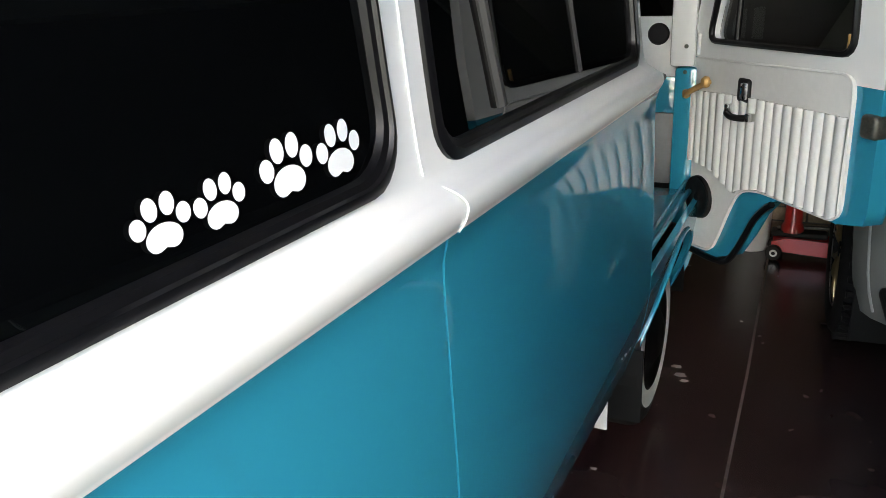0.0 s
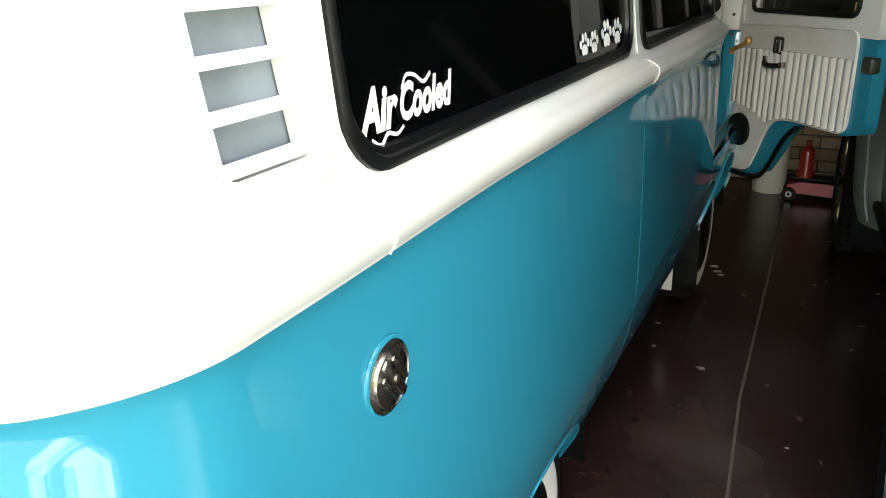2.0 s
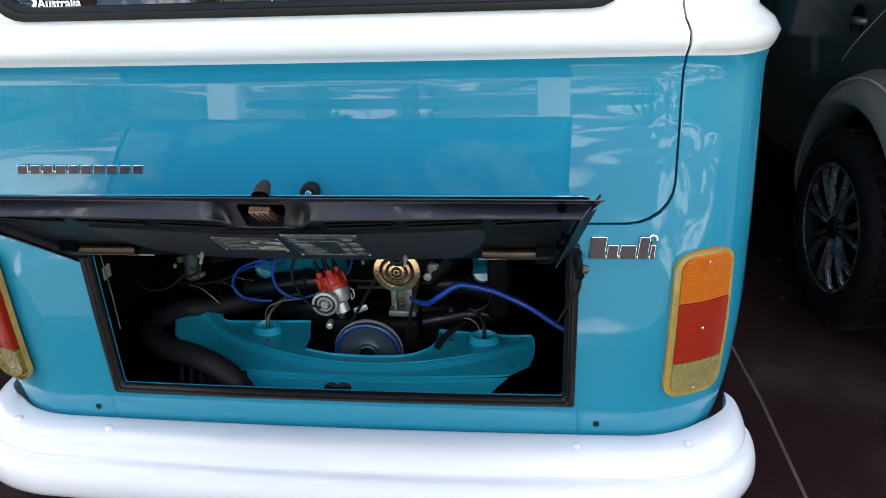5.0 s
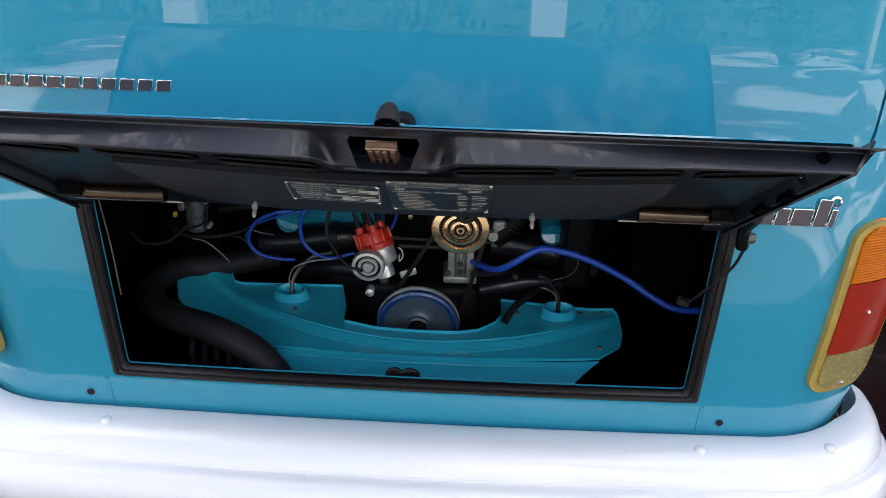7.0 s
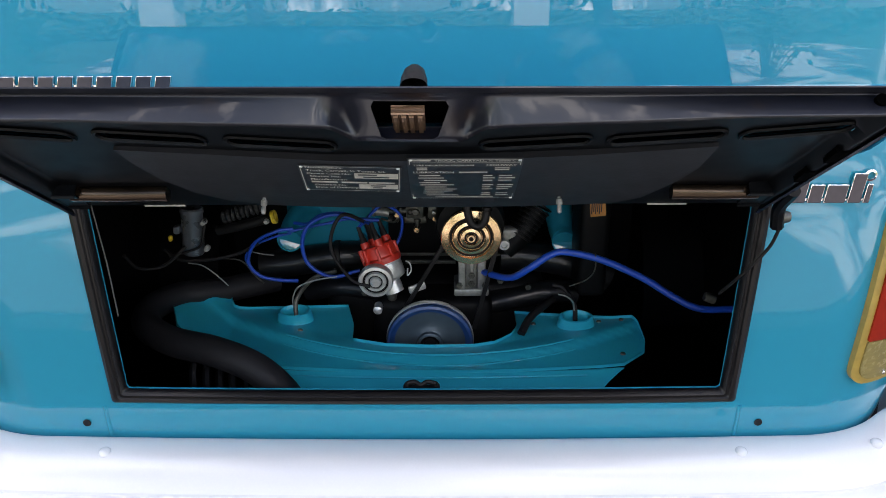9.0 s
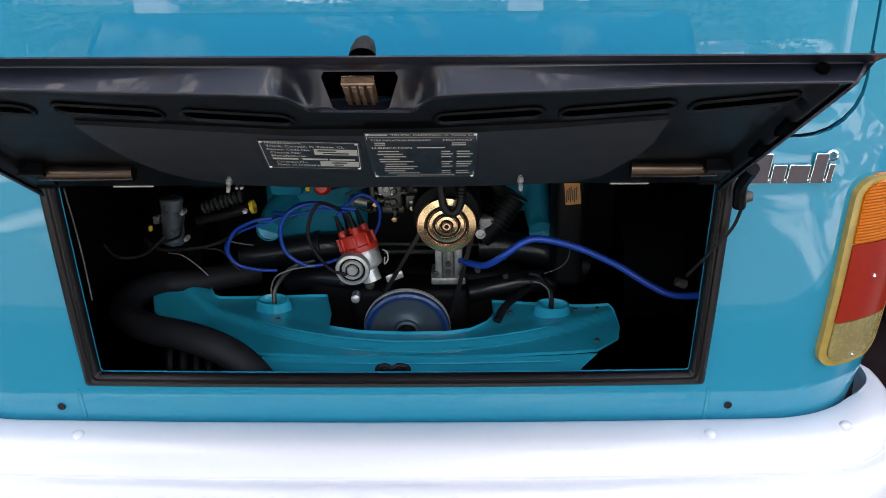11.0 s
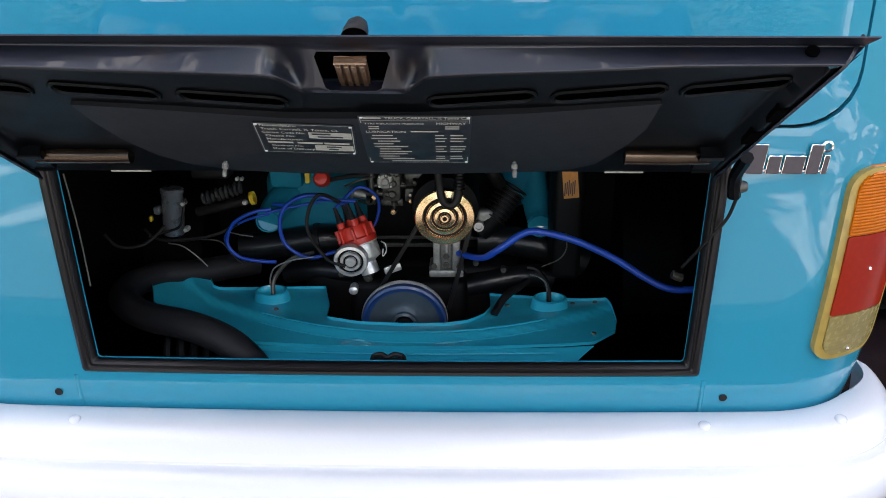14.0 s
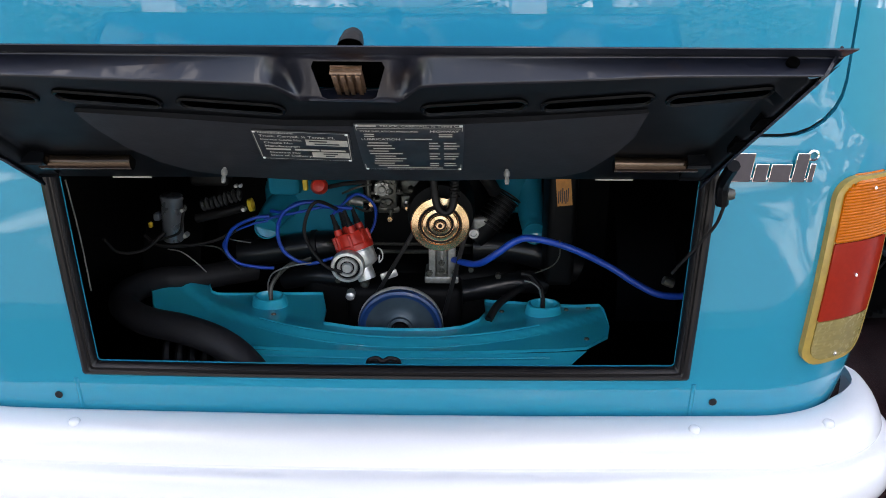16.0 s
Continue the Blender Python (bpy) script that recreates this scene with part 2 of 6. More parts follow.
def lathe(profile, m=None, n=40, bm=None):
    """Turns (radius, height) pairs about the z axis."""
    bm = bm or bmesh.new()
    m = m or Matrix()
    rings = []
    for r, h in profile:
        if r < 1e-6:
            rings.append([bm.verts.new(m @ Vector((0, 0, h)))])
        else:
            rings.append([bm.verts.new(m @ Vector((r * math.cos(2 * math.pi * i / n), r * math.sin(2 * math.pi * i / n), h))) for i in range(n)])
    for a, b in zip(rings, rings[1:]):
        for i in range(n):
            j = (i + 1) % n
            if len(a) == 1 and len(b) > 1:
                bm.faces.new((a[0], b[i], b[j]))
            elif len(b) == 1 and len(a) > 1:
                bm.faces.new((a[i], a[j], b[0]))
            elif len(a) > 1:
                bm.faces.new((a[i], a[j], b[j], b[i]))
    return bm


def spline(points, n=8):
    """A smooth line through the points."""
    p = [Vector(q) for q in points]
    p = [p[0] * 2 - p[1]] + p + [p[-1] * 2 - p[-2]]
    line = []
    for i in range(1, len(p) - 2):
        for j in range(n):
            t = j / n
            a, b, c, d = p[i - 1:i + 3]
            line.append(0.5 * (2 * b + (c - a) * t + (2 * a - 5 * b + 4 * c - d) * t * t + (3 * b - a - 3 * c + d) * t ** 3))
    return line + [p[-2]]


def tube(points, radius, n=10, smooth=8, bm=None, taper=None):
    """A round hose along a smooth line; radius may be one number or one for each end."""
    bm = bm or bmesh.new()
    line = spline(points, smooth) if smooth else [Vector(q) for q in points]
    up = Vector((0.13, 0.21, 1))
    rings = []
    for i, c in enumerate(line):
        d = (line[min(i + 1, len(line) - 1)] - line[max(i - 1, 0)]).normalized()
        a = d.cross(up).normalized()
        up = a.cross(d)
        f = i / (len(line) - 1)
        r = radius if taper is None else radius + (taper - radius) * f
        rings.append([bm.verts.new(c + r * (math.cos(2 * math.pi * k / n) * a + math.sin(2 * math.pi * k / n) * up)) for k in range(n)])
    for a, b in zip(rings, rings[1:]):
        for i in range(n):
            bm.faces.new((a[i], a[(i + 1) % n], b[(i + 1) % n], b[i]))
    bm.faces.new(rings[0])
    bm.faces.new(list(reversed(rings[-1])))
    return bm


def rounded(x0, x1, z0, z1, r, n=6):
    """A rectangle with round corners, as a list of (x, z); r: one radius or four (lower left, lower right, upper right, upper left)."""
    rs = (r,) * 4 if not isinstance(r, tuple) else r
    pts = []
    for (cx, cz, a), q in zip(((x0, z0, 180), (x1, z0, 270), (x1, z1, 0), (x0, z1, 90)), rs):
        ox, oz = cx + (q if cx == x0 else -q), cz + (q if cz == z0 else -q)
        pts += [(ox + q * math.cos(radians(a + 90 * i / n)), oz + q * math.sin(radians(a + 90 * i / n))) for i in range(n + 1)] if q else [(cx, cz)]
    return pts


def resample(loop, step):
    out = []
    for (a, b), (c, d) in zip(loop, loop[1:] + loop[:1]):
        k = max(1, math.ceil(math.hypot(c - a, d - b) / step))
        out += [(a + (c - a) * i / k, b + (d - b) * i / k) for i in range(k)]
    return out


def inside(px, py, loop):
    """For arrays of points: whether they lie in the loop."""
    hit = np.zeros(len(px), bool)
    for (x0, y0), (x1, y1) in zip(loop, loop[1:] + loop[:1]):
        if y0 != y1:
            hit ^= ((y0 > py) != (y1 > py)) & (px < (x1 - x0) * (py - y0) / (y1 - y0) + x0)
    return hit


def panel(name, surf, outer, mat, parent=None, holes=(), step=0.03, flange=0.012, label="", flip=False):
    """A sheet of metal on the surface surf(u, v), cut to the outline and its holes, with its edges turned in."""
    loops = [resample(outer, step)] + [resample(list(h), step) for h in holes]
    pts, edges = [], []
    for lp in loops:
        o = len(pts)
        pts += lp
        edges += [(o + i, o + (i + 1) % len(lp)) for i in range(len(lp))]
    nb = len(pts)
    us, vs = np.array([p[0] for p in outer]), np.array([p[1] for p in outer])
    gu, gv = np.meshgrid(np.arange(us.min() + step * 0.5, us.max(), step), np.arange(vs.min() + step * 0.5, vs.max(), step))
    gu, gv = gu.ravel(), gv.ravel()
    ok = inside(gu, gv, loops[0])
    for lp in loops[1:]:
        ok &= ~inside(gu, gv, lp)
    gu, gv = gu[ok], gv[ok]
    if len(gu):
        bu, bv = np.array([p[0] for p in pts]), np.array([p[1] for p in pts])
        near = np.array([np.min((bu - a) ** 2 + (bv - b) ** 2) for a, b in zip(gu, gv)])
        keep = near > (0.45 * step) ** 2
        pts += list(zip(gu[keep].tolist(), gv[keep].tolist()))
    vo, _, fo, *_ = delaunay_2d_cdt([Vector(p) for p in pts], edges, [], 0, 1e-7)
    vo = [(v.x, v.y) for v in vo]
    cen = np.array([[sum(vo[i][0] for i in f) / 3, sum(vo[i][1] for i in f) / 3] for f in fo])
    ok = inside(cen[:, 0], cen[:, 1], loops[0])
    for lp in loops[1:]:
        ok &= ~inside(cen[:, 0], cen[:, 1], lp)
    tris = [list(f) for f, q in zip(fo, ok) if q]
    h = 1e-4
    sign = -1.0 if flip else 1.0
    co, no = [], []
    for u, v in vo:
        p = surf(u, v)
        nrm = (surf(u + h, v) - surf(u - h, v)).cross(surf(u, v + h) - surf(u, v - h))
        co.append(p)
        no.append(nrm.normalized() * sign)
    if flip:
        tris = [f[::-1] for f in tris]
    if flange:
        count = {}
        for f in tris:
            for a, b in zip(f, f[1:] + f[:1]):
                count[(a, b)] = 1
        rim = [(a, b) for a, b in count if (b, a) not in count]
        idx = {}
        for a, b in rim:
            e = (co[b] - co[a]).normalized()
            outn = e.cross((no[a] + no[b]) / 2)
            for q in (a, b):
                idx.setdefault(q, []).append(outn)
        top, low = {}, {}
        for q, ns in idx.items():
            nn = sum(ns, Vector()).normalized()
            top[q] = len(co)
            co.append(co[q].copy()); no.append(nn)
            low[q] = len(co)
            co.append(co[q] - no[q] * flange); no.append(nn)
        for a, b in rim:
            tris.append([top[b], top[a], low[a], low[b]])
    me = bpy.data.meshes.new(name)
    me.from_pydata(co, [], tris)
    me.materials.append(mat)
    me.polygons.foreach_set("use_smooth", [True] * len(me.polygons))
    me.normals_split_custom_set_from_vertices(no)
    me.update()
    ob = new(name, me)
    ob.parent = parent
    if label:
        ob["label"] = label
    return ob


def step_up(v, a, b):
    t = min(max((v - a) / (b - a), 0), 1)
    return t * t * (3 - 2 * t)


def curve_of(table):
    """A smooth function through (z, value) pairs."""
    zs, vs = np.array([t[0] for t in table]), np.array([t[1] for t in table])
    d = np.diff(vs) / np.diff(zs)
    m = np.zeros(len(zs))
    m[0], m[-1] = d[0], d[-1]
    for i in range(1, len(zs) - 1):
        m[i] = 0 if d[i - 1] * d[i] <= 0 else 2 * d[i - 1] * d[i] / (d[i - 1] + d[i])

    def f(z):
        i = int(min(max(np.searchsorted(zs, z) - 1, 0), len(zs) - 2))
        w = zs[i + 1] - zs[i]
        t = (z - zs[i]) / w
        if t < 0:
            return vs[0] + m[0] * (z - zs[0])
        if t > 1:
            return vs[-1] + m[-1] * (z - zs[-1])
        return ((2 * t ** 3 - 3 * t * t + 1) * vs[i] + (t ** 3 - 2 * t * t + t) * w * m[i]
                + (3 * t * t - 2 * t ** 3) * vs[i + 1] + (t ** 3 - t * t) * w * m[i + 1])
    return f


# ---- garage ----
EAVE = 1.05
floor = a_box("floor", -2.6, 5.4, -0.9, 6.4, -0.12, 0.0, FLOOR, bevel=0.0)
tagged(floor, "worn dark maroon painted concrete garage floor", "floor", kind="structure")
ground = a_box("ground", -60, 60, -90, 60, -0.30, -0.125, GRASS, bevel=0.0)
tagged(ground, "green lawn beyond the drive", "ground", kind="structure")
# the drive's sun flecks are painted, no tree casts them
apron = a_box("pavement", -3.9, 5.4, -9, -0.91, -0.12, -0.004, CONCRETE, bevel=0.0)
tagged(apron, "concrete drive outside the garage, pale sun flecks in its colour", "pavement", kind="structure")
for nm, b in (("wall_west", (-2.85, -2.6, EAVE, 6.65, -0.12, 2.75)), ("wall_east", (5.4, 5.65, EAVE, 6.65, -0.12, 2.75)),
              ("wall_north", (-2.6, 5.4, 5.63, 5.88, -0.12, 2.75)), ("wall_lintel", (-2.85, 5.65, EAVE - 0.25, EAVE - 0.002, 2.45, 2.75))):
    tagged(a_box(nm, *b, PLASTER, bevel=0.0), "plain painted garage wall", "wall", kind="structure")
tagged(a_box("ceiling", -2.85, 5.65, EAVE - 0.25, 6.65, 2.76, 2.9, PLASTER, bevel=0.0), "flat painted garage ceiling", "ceiling", kind="structure")

# ---- the van ----
XR, ARC, YS, TUCK, SCOOP = 0.60, 0.34, 0.20, 0.009, 0.042
half_width = curve_of([(0.30, 0.740), (0.36, 0.775), (0.46, 0.818), (0.60, 0.842), (0.75, 0.850), (0.90, 0.849), (1.05, 0.845), (1.19, 0.841), (1.215, 0.842),
                       (1.238, 0.848), (1.251, 0.857), (1.268, 0.860), (1.282, 0.852), (1.292, 0.832), (1.301, 0.812), (1.34, 0.804), (1.60, 0.777), (1.75, 0.757), (1.85, 0.72), (1.93, 0.62)])
rear_line = curve_of([(0.30, 0.03), (0.44, 0.010), (0.55, 0.0), (0.75, -0.014), (0.93, -0.022), (1.10, -0.022), (1.20, -0.019), (1.222, -0.021),
                      (1.240, -0.029), (1.253, -0.041), (1.272, -0.044), (1.289, -0.037), (1.301, -0.019), (1.311, -0.008), (1.345, -0.001), (1.60, 0.045), (1.75, 0.08), (1.85, 0.13), (1.93, 0.22)])


def body(u, z, out=0.0):
    """The van's skin: |u| below XR is x on the tail, then the corner, then the flank, where y = YS + |u| - XR - ARC."""
    s, a = (1 if u >= 0 else -1), abs(u)
    y = YS + a - XR - ARC
    dip = 0.008 * step_up(a, XR + 0.02, XR + 0.18) * (1 - step_up(y, 0.30, 0.80)) * step_up(z, 1.10, 1.22) * (1 - step_up(z, 1.28, 1.34))
    w, yb = half_width(z) + out - TUCK * (1 - step_up(y, 0.35, 1.15)) * (1 - step_up(z, 1.26, 1.31)), rear_line(z) - out
    w += SCOOP * step_up(z, 1.315, 1.36) * (1 - step_up(z, 1.66, 1.74)) * step_up(y, -0.04, 0.17) * (1 - step_up(y, 0.350, 0.388))
    bow = 0.010 * (a / XR) ** 2
    if a <= XR:
        return Vector((u, yb + bow, z - dip))
    yb += 0.010
    if a < XR + ARC:
        t = (a - XR) / ARC
        t = t * math.pi / 2
        return Vector((s * (XR + (w - XR) * math.sin(t)), YS - (YS - yb) * math.cos(t), z - dip))
    w -= 0.026 * step_up(y, 0.45, 1.15) * (1 - step_up(z, 0.42, 0.70))
    return Vector((s * w, y, z - dip))


def U(y):
    """The u of a point of the flank at y."""
    return y - YS + XR + ARC


van = empty("camper_van", "glossy teal and white vintage camper van, engine lid open", "van")
BELT = 1.238


def arch(yc, r=0.375, zc=0.33, side=1, top=0.585):
    """The edge of a wheel arch from rear to front, in (u, z)."""
    pts = []
    for i in range(17):
        a = math.pi - math.pi * i / 16
        pts.append((side * U(yc + r * math.cos(a)), zc + (top - zc) * math.sin(a)))
    return pts


SEAM = 1.622
gate = [(-0.652, BELT), (-0.652, 1.02)] + [(-0.652 + 0.075 - 0.075 * math.cos(radians(a)), 1.015 - 0.075 * math.sin(radians(a))) for a in range(0, 91, 15)] \
    + [(0.652 - 0.075 + 0.075 * math.sin(radians(a)), 1.015 - 0.075 * math.cos(radians(a))) for a in range(0, 91, 15)] + [(0.652, 1.02), (0.652, BELT)]
LOW = 0.34
right_low = [(U(SEAM - 0.003), LOW)] + arch(1.02)[::-1] + [(U(0.45), LOW), (XR + 0.2, 0.40), (0.5, 0.43)]
left_low = [(-a, b) for a, b in right_low[1:]][::-1] + [(-U(2.85), LOW)]
hull = [(-U(2.85), BELT)] + gate + [(U(SEAM - 0.003), BELT)] + right_low + left_low
OPEN = rounded(-0.475, 0.481, 0.546, 0.900, 0.012, 3)
panel("lower_body", body, hull[::-1], TEAL, van, [OPEN], 0.03, 0.02, "glossy teal lower body skin")
panel("side_panel", body, [(U(SEAM + 0.003), LOW), (U(2.84), LOW), (U(2.84), BELT), (U(SEAM + 0.003), BELT)], TEAL, van, (), 0.03, 0.02)
panel("tailgate_lower", body, [(x * 0.9935, z + (0.005 if z < BELT else 0)) for x, z in gate], TEAL, van, (), 0.03, 0.02)
REARWIN = rounded(-0.569, 0.569, 1.318, 1.70, 0.075)
panel("tailgate_upper", body, [(-0.6478, BELT), (0.6478, BELT), (0.6478, 1.762), (-0.6478, 1.762)], WHITE, van, [REARWIN], 0.02, 0.02)
TOP = 1.92
upper = [(-U(2.84), BELT), (-0.652, BELT), (-0.652, 1.767), (0.652, 1.767), (0.652, BELT), (U(2.84), BELT), (U(2.84), TOP), (-U(2.84), TOP)]
SIDEWIN = rounded(U(0.412), U(1.592), 1.3135, 1.66, 0.07)
MIDWIN = rounded(U(1.690), U(2.775), 1.309, 1.66, 0.05)
VENT = [(U(y - 0.10 * (z - 1.37)), z) for y, z in rounded(0.195, 0.303, 1.366, 1.655, 0.012, 3)]
panel("upper_body", body, upper, WHITE, van, [SIDEWIN, MIDWIN, VENT], 0.02, 0.02, "glossy white upper body skin")
part("pillar_seam", tube([body(U(y), z, 0.0015) for y, z in ((1.650, 1.66), (1.642, 1.45), (1.640, 1.35), (1.640, 1.312), (1.642, 1.300), (1.652, 1.288), (1.656, 1.274), (1.653, 1.256), (1.652, BELT))], 0.0015, 6, 4), WHITE, van)
part("belt_seam", tube([body(U(y), z, 0.0012) for y, z in ((0.355, 1.318), (0.396, 1.300), (0.422, 1.271), (0.429, BELT))], 0.0017, 6, 5), WHITE, van)
bm = bmesh.new()
rows = []
for i in range(41):
    y = 0.165 + 3.87 * i / 40
    e = max(0.0, (0.50 - y) / 0.34, (y - 3.62) / 0.42)
    w = 0.652 * math.sqrt(max(1 - 0.45 * min(e, 1) ** 2.4, 0.05))
    h = 0.095 * (1 - min(e, 1) ** 2.2)
    rows.append([bm.verts.new((w * math.sin(math.pi / 2 * k / 10), y, 1.905 + h * max(math.cos(math.pi / 2 * k / 10), 0) ** 0.7)) for k in range(-10, 11)])
for a, b in zip(rows, rows[1:]):
    for k in range(20):
        bm.faces.new((a[k], a[k + 1], b[k + 1], b[k]))
part("roof", bm, WHITE, van, "domed white roof")
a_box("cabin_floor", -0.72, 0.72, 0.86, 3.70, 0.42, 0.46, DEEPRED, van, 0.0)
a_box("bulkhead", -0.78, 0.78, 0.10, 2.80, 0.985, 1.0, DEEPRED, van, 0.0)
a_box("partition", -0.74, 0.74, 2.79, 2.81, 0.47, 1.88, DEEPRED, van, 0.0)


def glass(u, z, out=0.0):
    """The panes are flat from sill to head."""
    a, b = body(u, 1.345, out), body(u, 1.66, out)
    p = a.lerp(b, (z - 1.345) / 0.315)
    return p


def window(name, loop, wide, parent, mat=GLASS):
    """Tinted pane with its rubber seal, laid into the skin; loop in (u, z)."""
    cx, cz = sum(p[0] for p in loop) / len(loop), sum(p[1] for p in loop) / len(loop)

    def shrink(d):
        x0, x1 = min(p[0] for p in loop), max(p[0] for p in loop)
        z0, z1 = min(p[1] for p in loop), max(p[1] for p in loop)
        return [(cx + (p[0] - cx) * (1 - 2 * d / (x1 - x0)), cz + (p[1] - cz) * (1 - 2 * d / (z1 - z0))) for p in loop]
    panel(name, lambda u, z: glass(u, z, -0.006), shrink(0.004), mat, parent, (), 0.05, 0.004)
    bm = bmesh.new()
    rings = []
    lp = resample(loop, 0.04)
    sx = lambda d: [(cx + (p[0] - cx) * (1 - 2 * d / (max(q[0] for q in lp) - min(q[0] for q in lp))), cz + (p[1] - cz) * (1 - 2 * d / (max(q[1] for q in lp) - min(q[1] for q in lp)))) for p in lp]
    for d, o in ((-0.004, -0.004), (-0.003, 0.006), (0.004, 0.010), (wide * 0.5, 0.010), (wide * 0.6, 0.005), (wide, 0.003), (wide + 0.002, -0.008)):
        rings.append([bm.verts.new(body(u, z, o)) for u, z in sx(d)])
    for a, b in zip(rings, rings[1:]):
        for i in range(len(a)):
            bm.faces.new((a[i], a[(i + 1) % len(a)], b[(i + 1) % len(a)], b[i]))
    part("window_seal", bm, RUBBER, parent)


window("window_pane", REARWIN, 0.020, van, REARGLASS)
window("window_pane", SIDEWIN, 0.017, van)
window("window_pane", MIDWIN, 0.019, van)

# bumper
def bumper_point(u, f, z):
    """A point of the bumper: f runs from the body (0) to the bumper's outer face (1)."""
    p = body(u, 0.47)
    s, a = (1 if u >= 0 else -1), abs(u)
    if a <= XR:
        q = Vector((u, -0.122 + 0.012 * (a / XR) ** 2, 0))
    elif a < XR + ARC:
        t = (a - XR) / ARC * math.pi / 2
        q = Vector((s * (XR + 0.282 * math.sin(t)), 0.10 - 0.210 * math.cos(t), 0))
    else:
        q = Vector((s * 0.882, 0.10 + (a - XR - ARC), 0))
    c = p.lerp(q, max(f, 0.24 * step_up(a, XR + 0.13, XR + 0.30)))
    return Vector((c.x, c.y, z))


bm = bmesh.new()
prof = [(-0.02, 0.462), (0.06, 0.474), (0.14, 0.4775), (0.30, 0.4775), (0.42, 0.4755), (0.50, 0.471), (0.58, 0.463), (0.65, 0.452), (0.705, 0.440), (0.726, 0.4325), (0.714, 0.4285), (0.716, 0.4268), (0.734, 0.4258),
        (0.79, 0.4245), (0.87, 0.419), (0.94, 0.408), (0.985, 0.392), (1.0, 0.375), (0.99, 0.358), (0.95, 0.344), (0.86, 0.335), (0.3, 0.333)]
end = XR + ARC + 0.005
us = [-end + 2 * end * i / 90 for i in range(91)]
lines = [[bm.verts.new(bumper_point(u, f, z)) for u in us] for f, z in prof]
for a, b in zip(lines, lines[1:]):
    for i in range(len(a) - 1):
        bm.faces.new((a[i], a[i + 1], b[i + 1], b[i]))
for i in (0, -1):
    bm.faces.new([ln[i] for ln in lines])
bumper = part("bumper", bm, BUMPERWHITE, van, "glossy white wraparound bumper")
for x in (-0.716, -0.494, 0.498, 0.718):
    y = -0.036 if abs(x) < 0.6 else -0.014
    part("bolt", lathe([(0, 0.0045), (0.005, 0.0041), (0.0078, 0.0022), (0.0092, 0.0), (0.0092, -0.006)], Matrix.Translation((x, y, 0.478)), 16), BUMPERWHITE, bumper)

# drain holes and creases under the engine bay opening
for s in (-1, 1):
    part("grommet", lathe([(0.0066, 0.001), (0.0060, 0.0018), (0.0052, 0.0008), (0, 0.0006)], Matrix.Translation(body(s * 0.538, 0.498) + Vector((0, -0.001, 0))) @ Matrix.Rotation(radians(90), 4, "X"), 18), RUBBER, van)
    part("crease", tube([body(s * 0.503, z, -0.002) for z in (0.532, 0.515, 0.495, 0.475, 0.455)], 0.0045, 8, 3), TEAL, van)

# tail lights
def tail_light(s):
    top = lambda u, z: body(u, z, 0.010)
    sgn = lambda loop: [(s * a, b) for a, b in loop]
    g = panel("tail_light", top, sgn([(a + 0.010 * (0.881 - b) / 0.315 * (a - 0.660) / 0.105, b) for a, b in rounded(0.658, 0.777, 0.566, 0.881, 0.032)]), GASKET, van, (), 0.012, 0.014, "yellowed surround of the tail light", flip=s < 0)
    rib = lambda u, z: body(u, z, 0.0130 + 0.0007 * math.cos(z * 2 * math.pi / 0.0048))
    flat = lambda u, z: body(u, z, 0.0130)
    fine = lambda u, z: body(u, z, 0.0125 + 0.00016 * math.cos(z * 2 * math.pi / 0.006))
    panel("amber_lens", rib, sgn(rounded(0.6690, 0.7680, 0.780, 0.8725, (0.003, 0.003, 0.024, 0.024))), AMBER, g, (), 0.0016, 0.016, "ribbed amber indicator lens", flip=s < 0)
    panel("red_lens", flat, sgn(rounded(0.6692, 0.7705, 0.648, 0.7785, 0.003)), RED, g, (), 0.02, 0.016, "smooth red brake lens", flip=s < 0)
    panel("clear_lens", fine, sgn(rounded(0.6698, 0.7730, 0.5755, 0.6465, (0.026, 0.026, 0.003, 0.003))), CLEAR, g, (), 0.003, 0.014, "yellowed clear reversing lens", flip=s < 0)
    for z in (0.862, 0.722, 0.583):
        part("screw", lathe([(0, 0.003), (0.002, 0.0028), (0.0034, 0.001), (0.0034, -0.004)], Matrix.Translation(body(s * 0.716, z, 0.0135)) @ Matrix.Rotation(radians(90), 4, "X"), 12), CHROME, g)


tail_light(1)
tail_light(-1)

# badges on the tail: plain chrome blocks, each with a darker sunk face
def badge(name, x0, z0, widths, heights, gap, slant=0.25):
    """A row of slanted chrome blocks on a thin back bar."""
    y = body(x0 + 0.05, z0).y
    back = part(name, box(bmesh.new(), x0, x0 + sum(widths) + gap * len(widths), y - 0.003, y - 0.001, z0 + 0.002, z0 + 0.006, 0.0008, 1), CHROME, van, "raised chrome badge")
    x = x0
    for w, h in zip(widths, heights):
        m = Matrix.Translation((x, y, z0)) @ Matrix(((1, 0, slant, 0), (0, 1, 0, 0), (0, 0, 1, 0), (0, 0, 0, 1)))
        blk = part("block", box(bmesh.new(), 0, w, -0.006, -0.002, 0, h, 0.0014, 2, m), CHROME, back)
        part("sunk_face", box(bmesh.new(), 0.0013, w - 0.0013, -0.0068, -0.0055, 0.0013, h - 0.0013, 0.0004, 1, m), BADGEDARK, blk)
        x += w + gap


badge("badge", -0.572, 1.038, [0.0215] * 10, [0.0175] * 10, 0.0042)
badge("badge", 0.507, 0.876, [0.030, 0.020, 0.030, 0.019, 0.009], [0.043, 0.027, 0.027, 0.043, 0.028], 0.0025, 0.10)
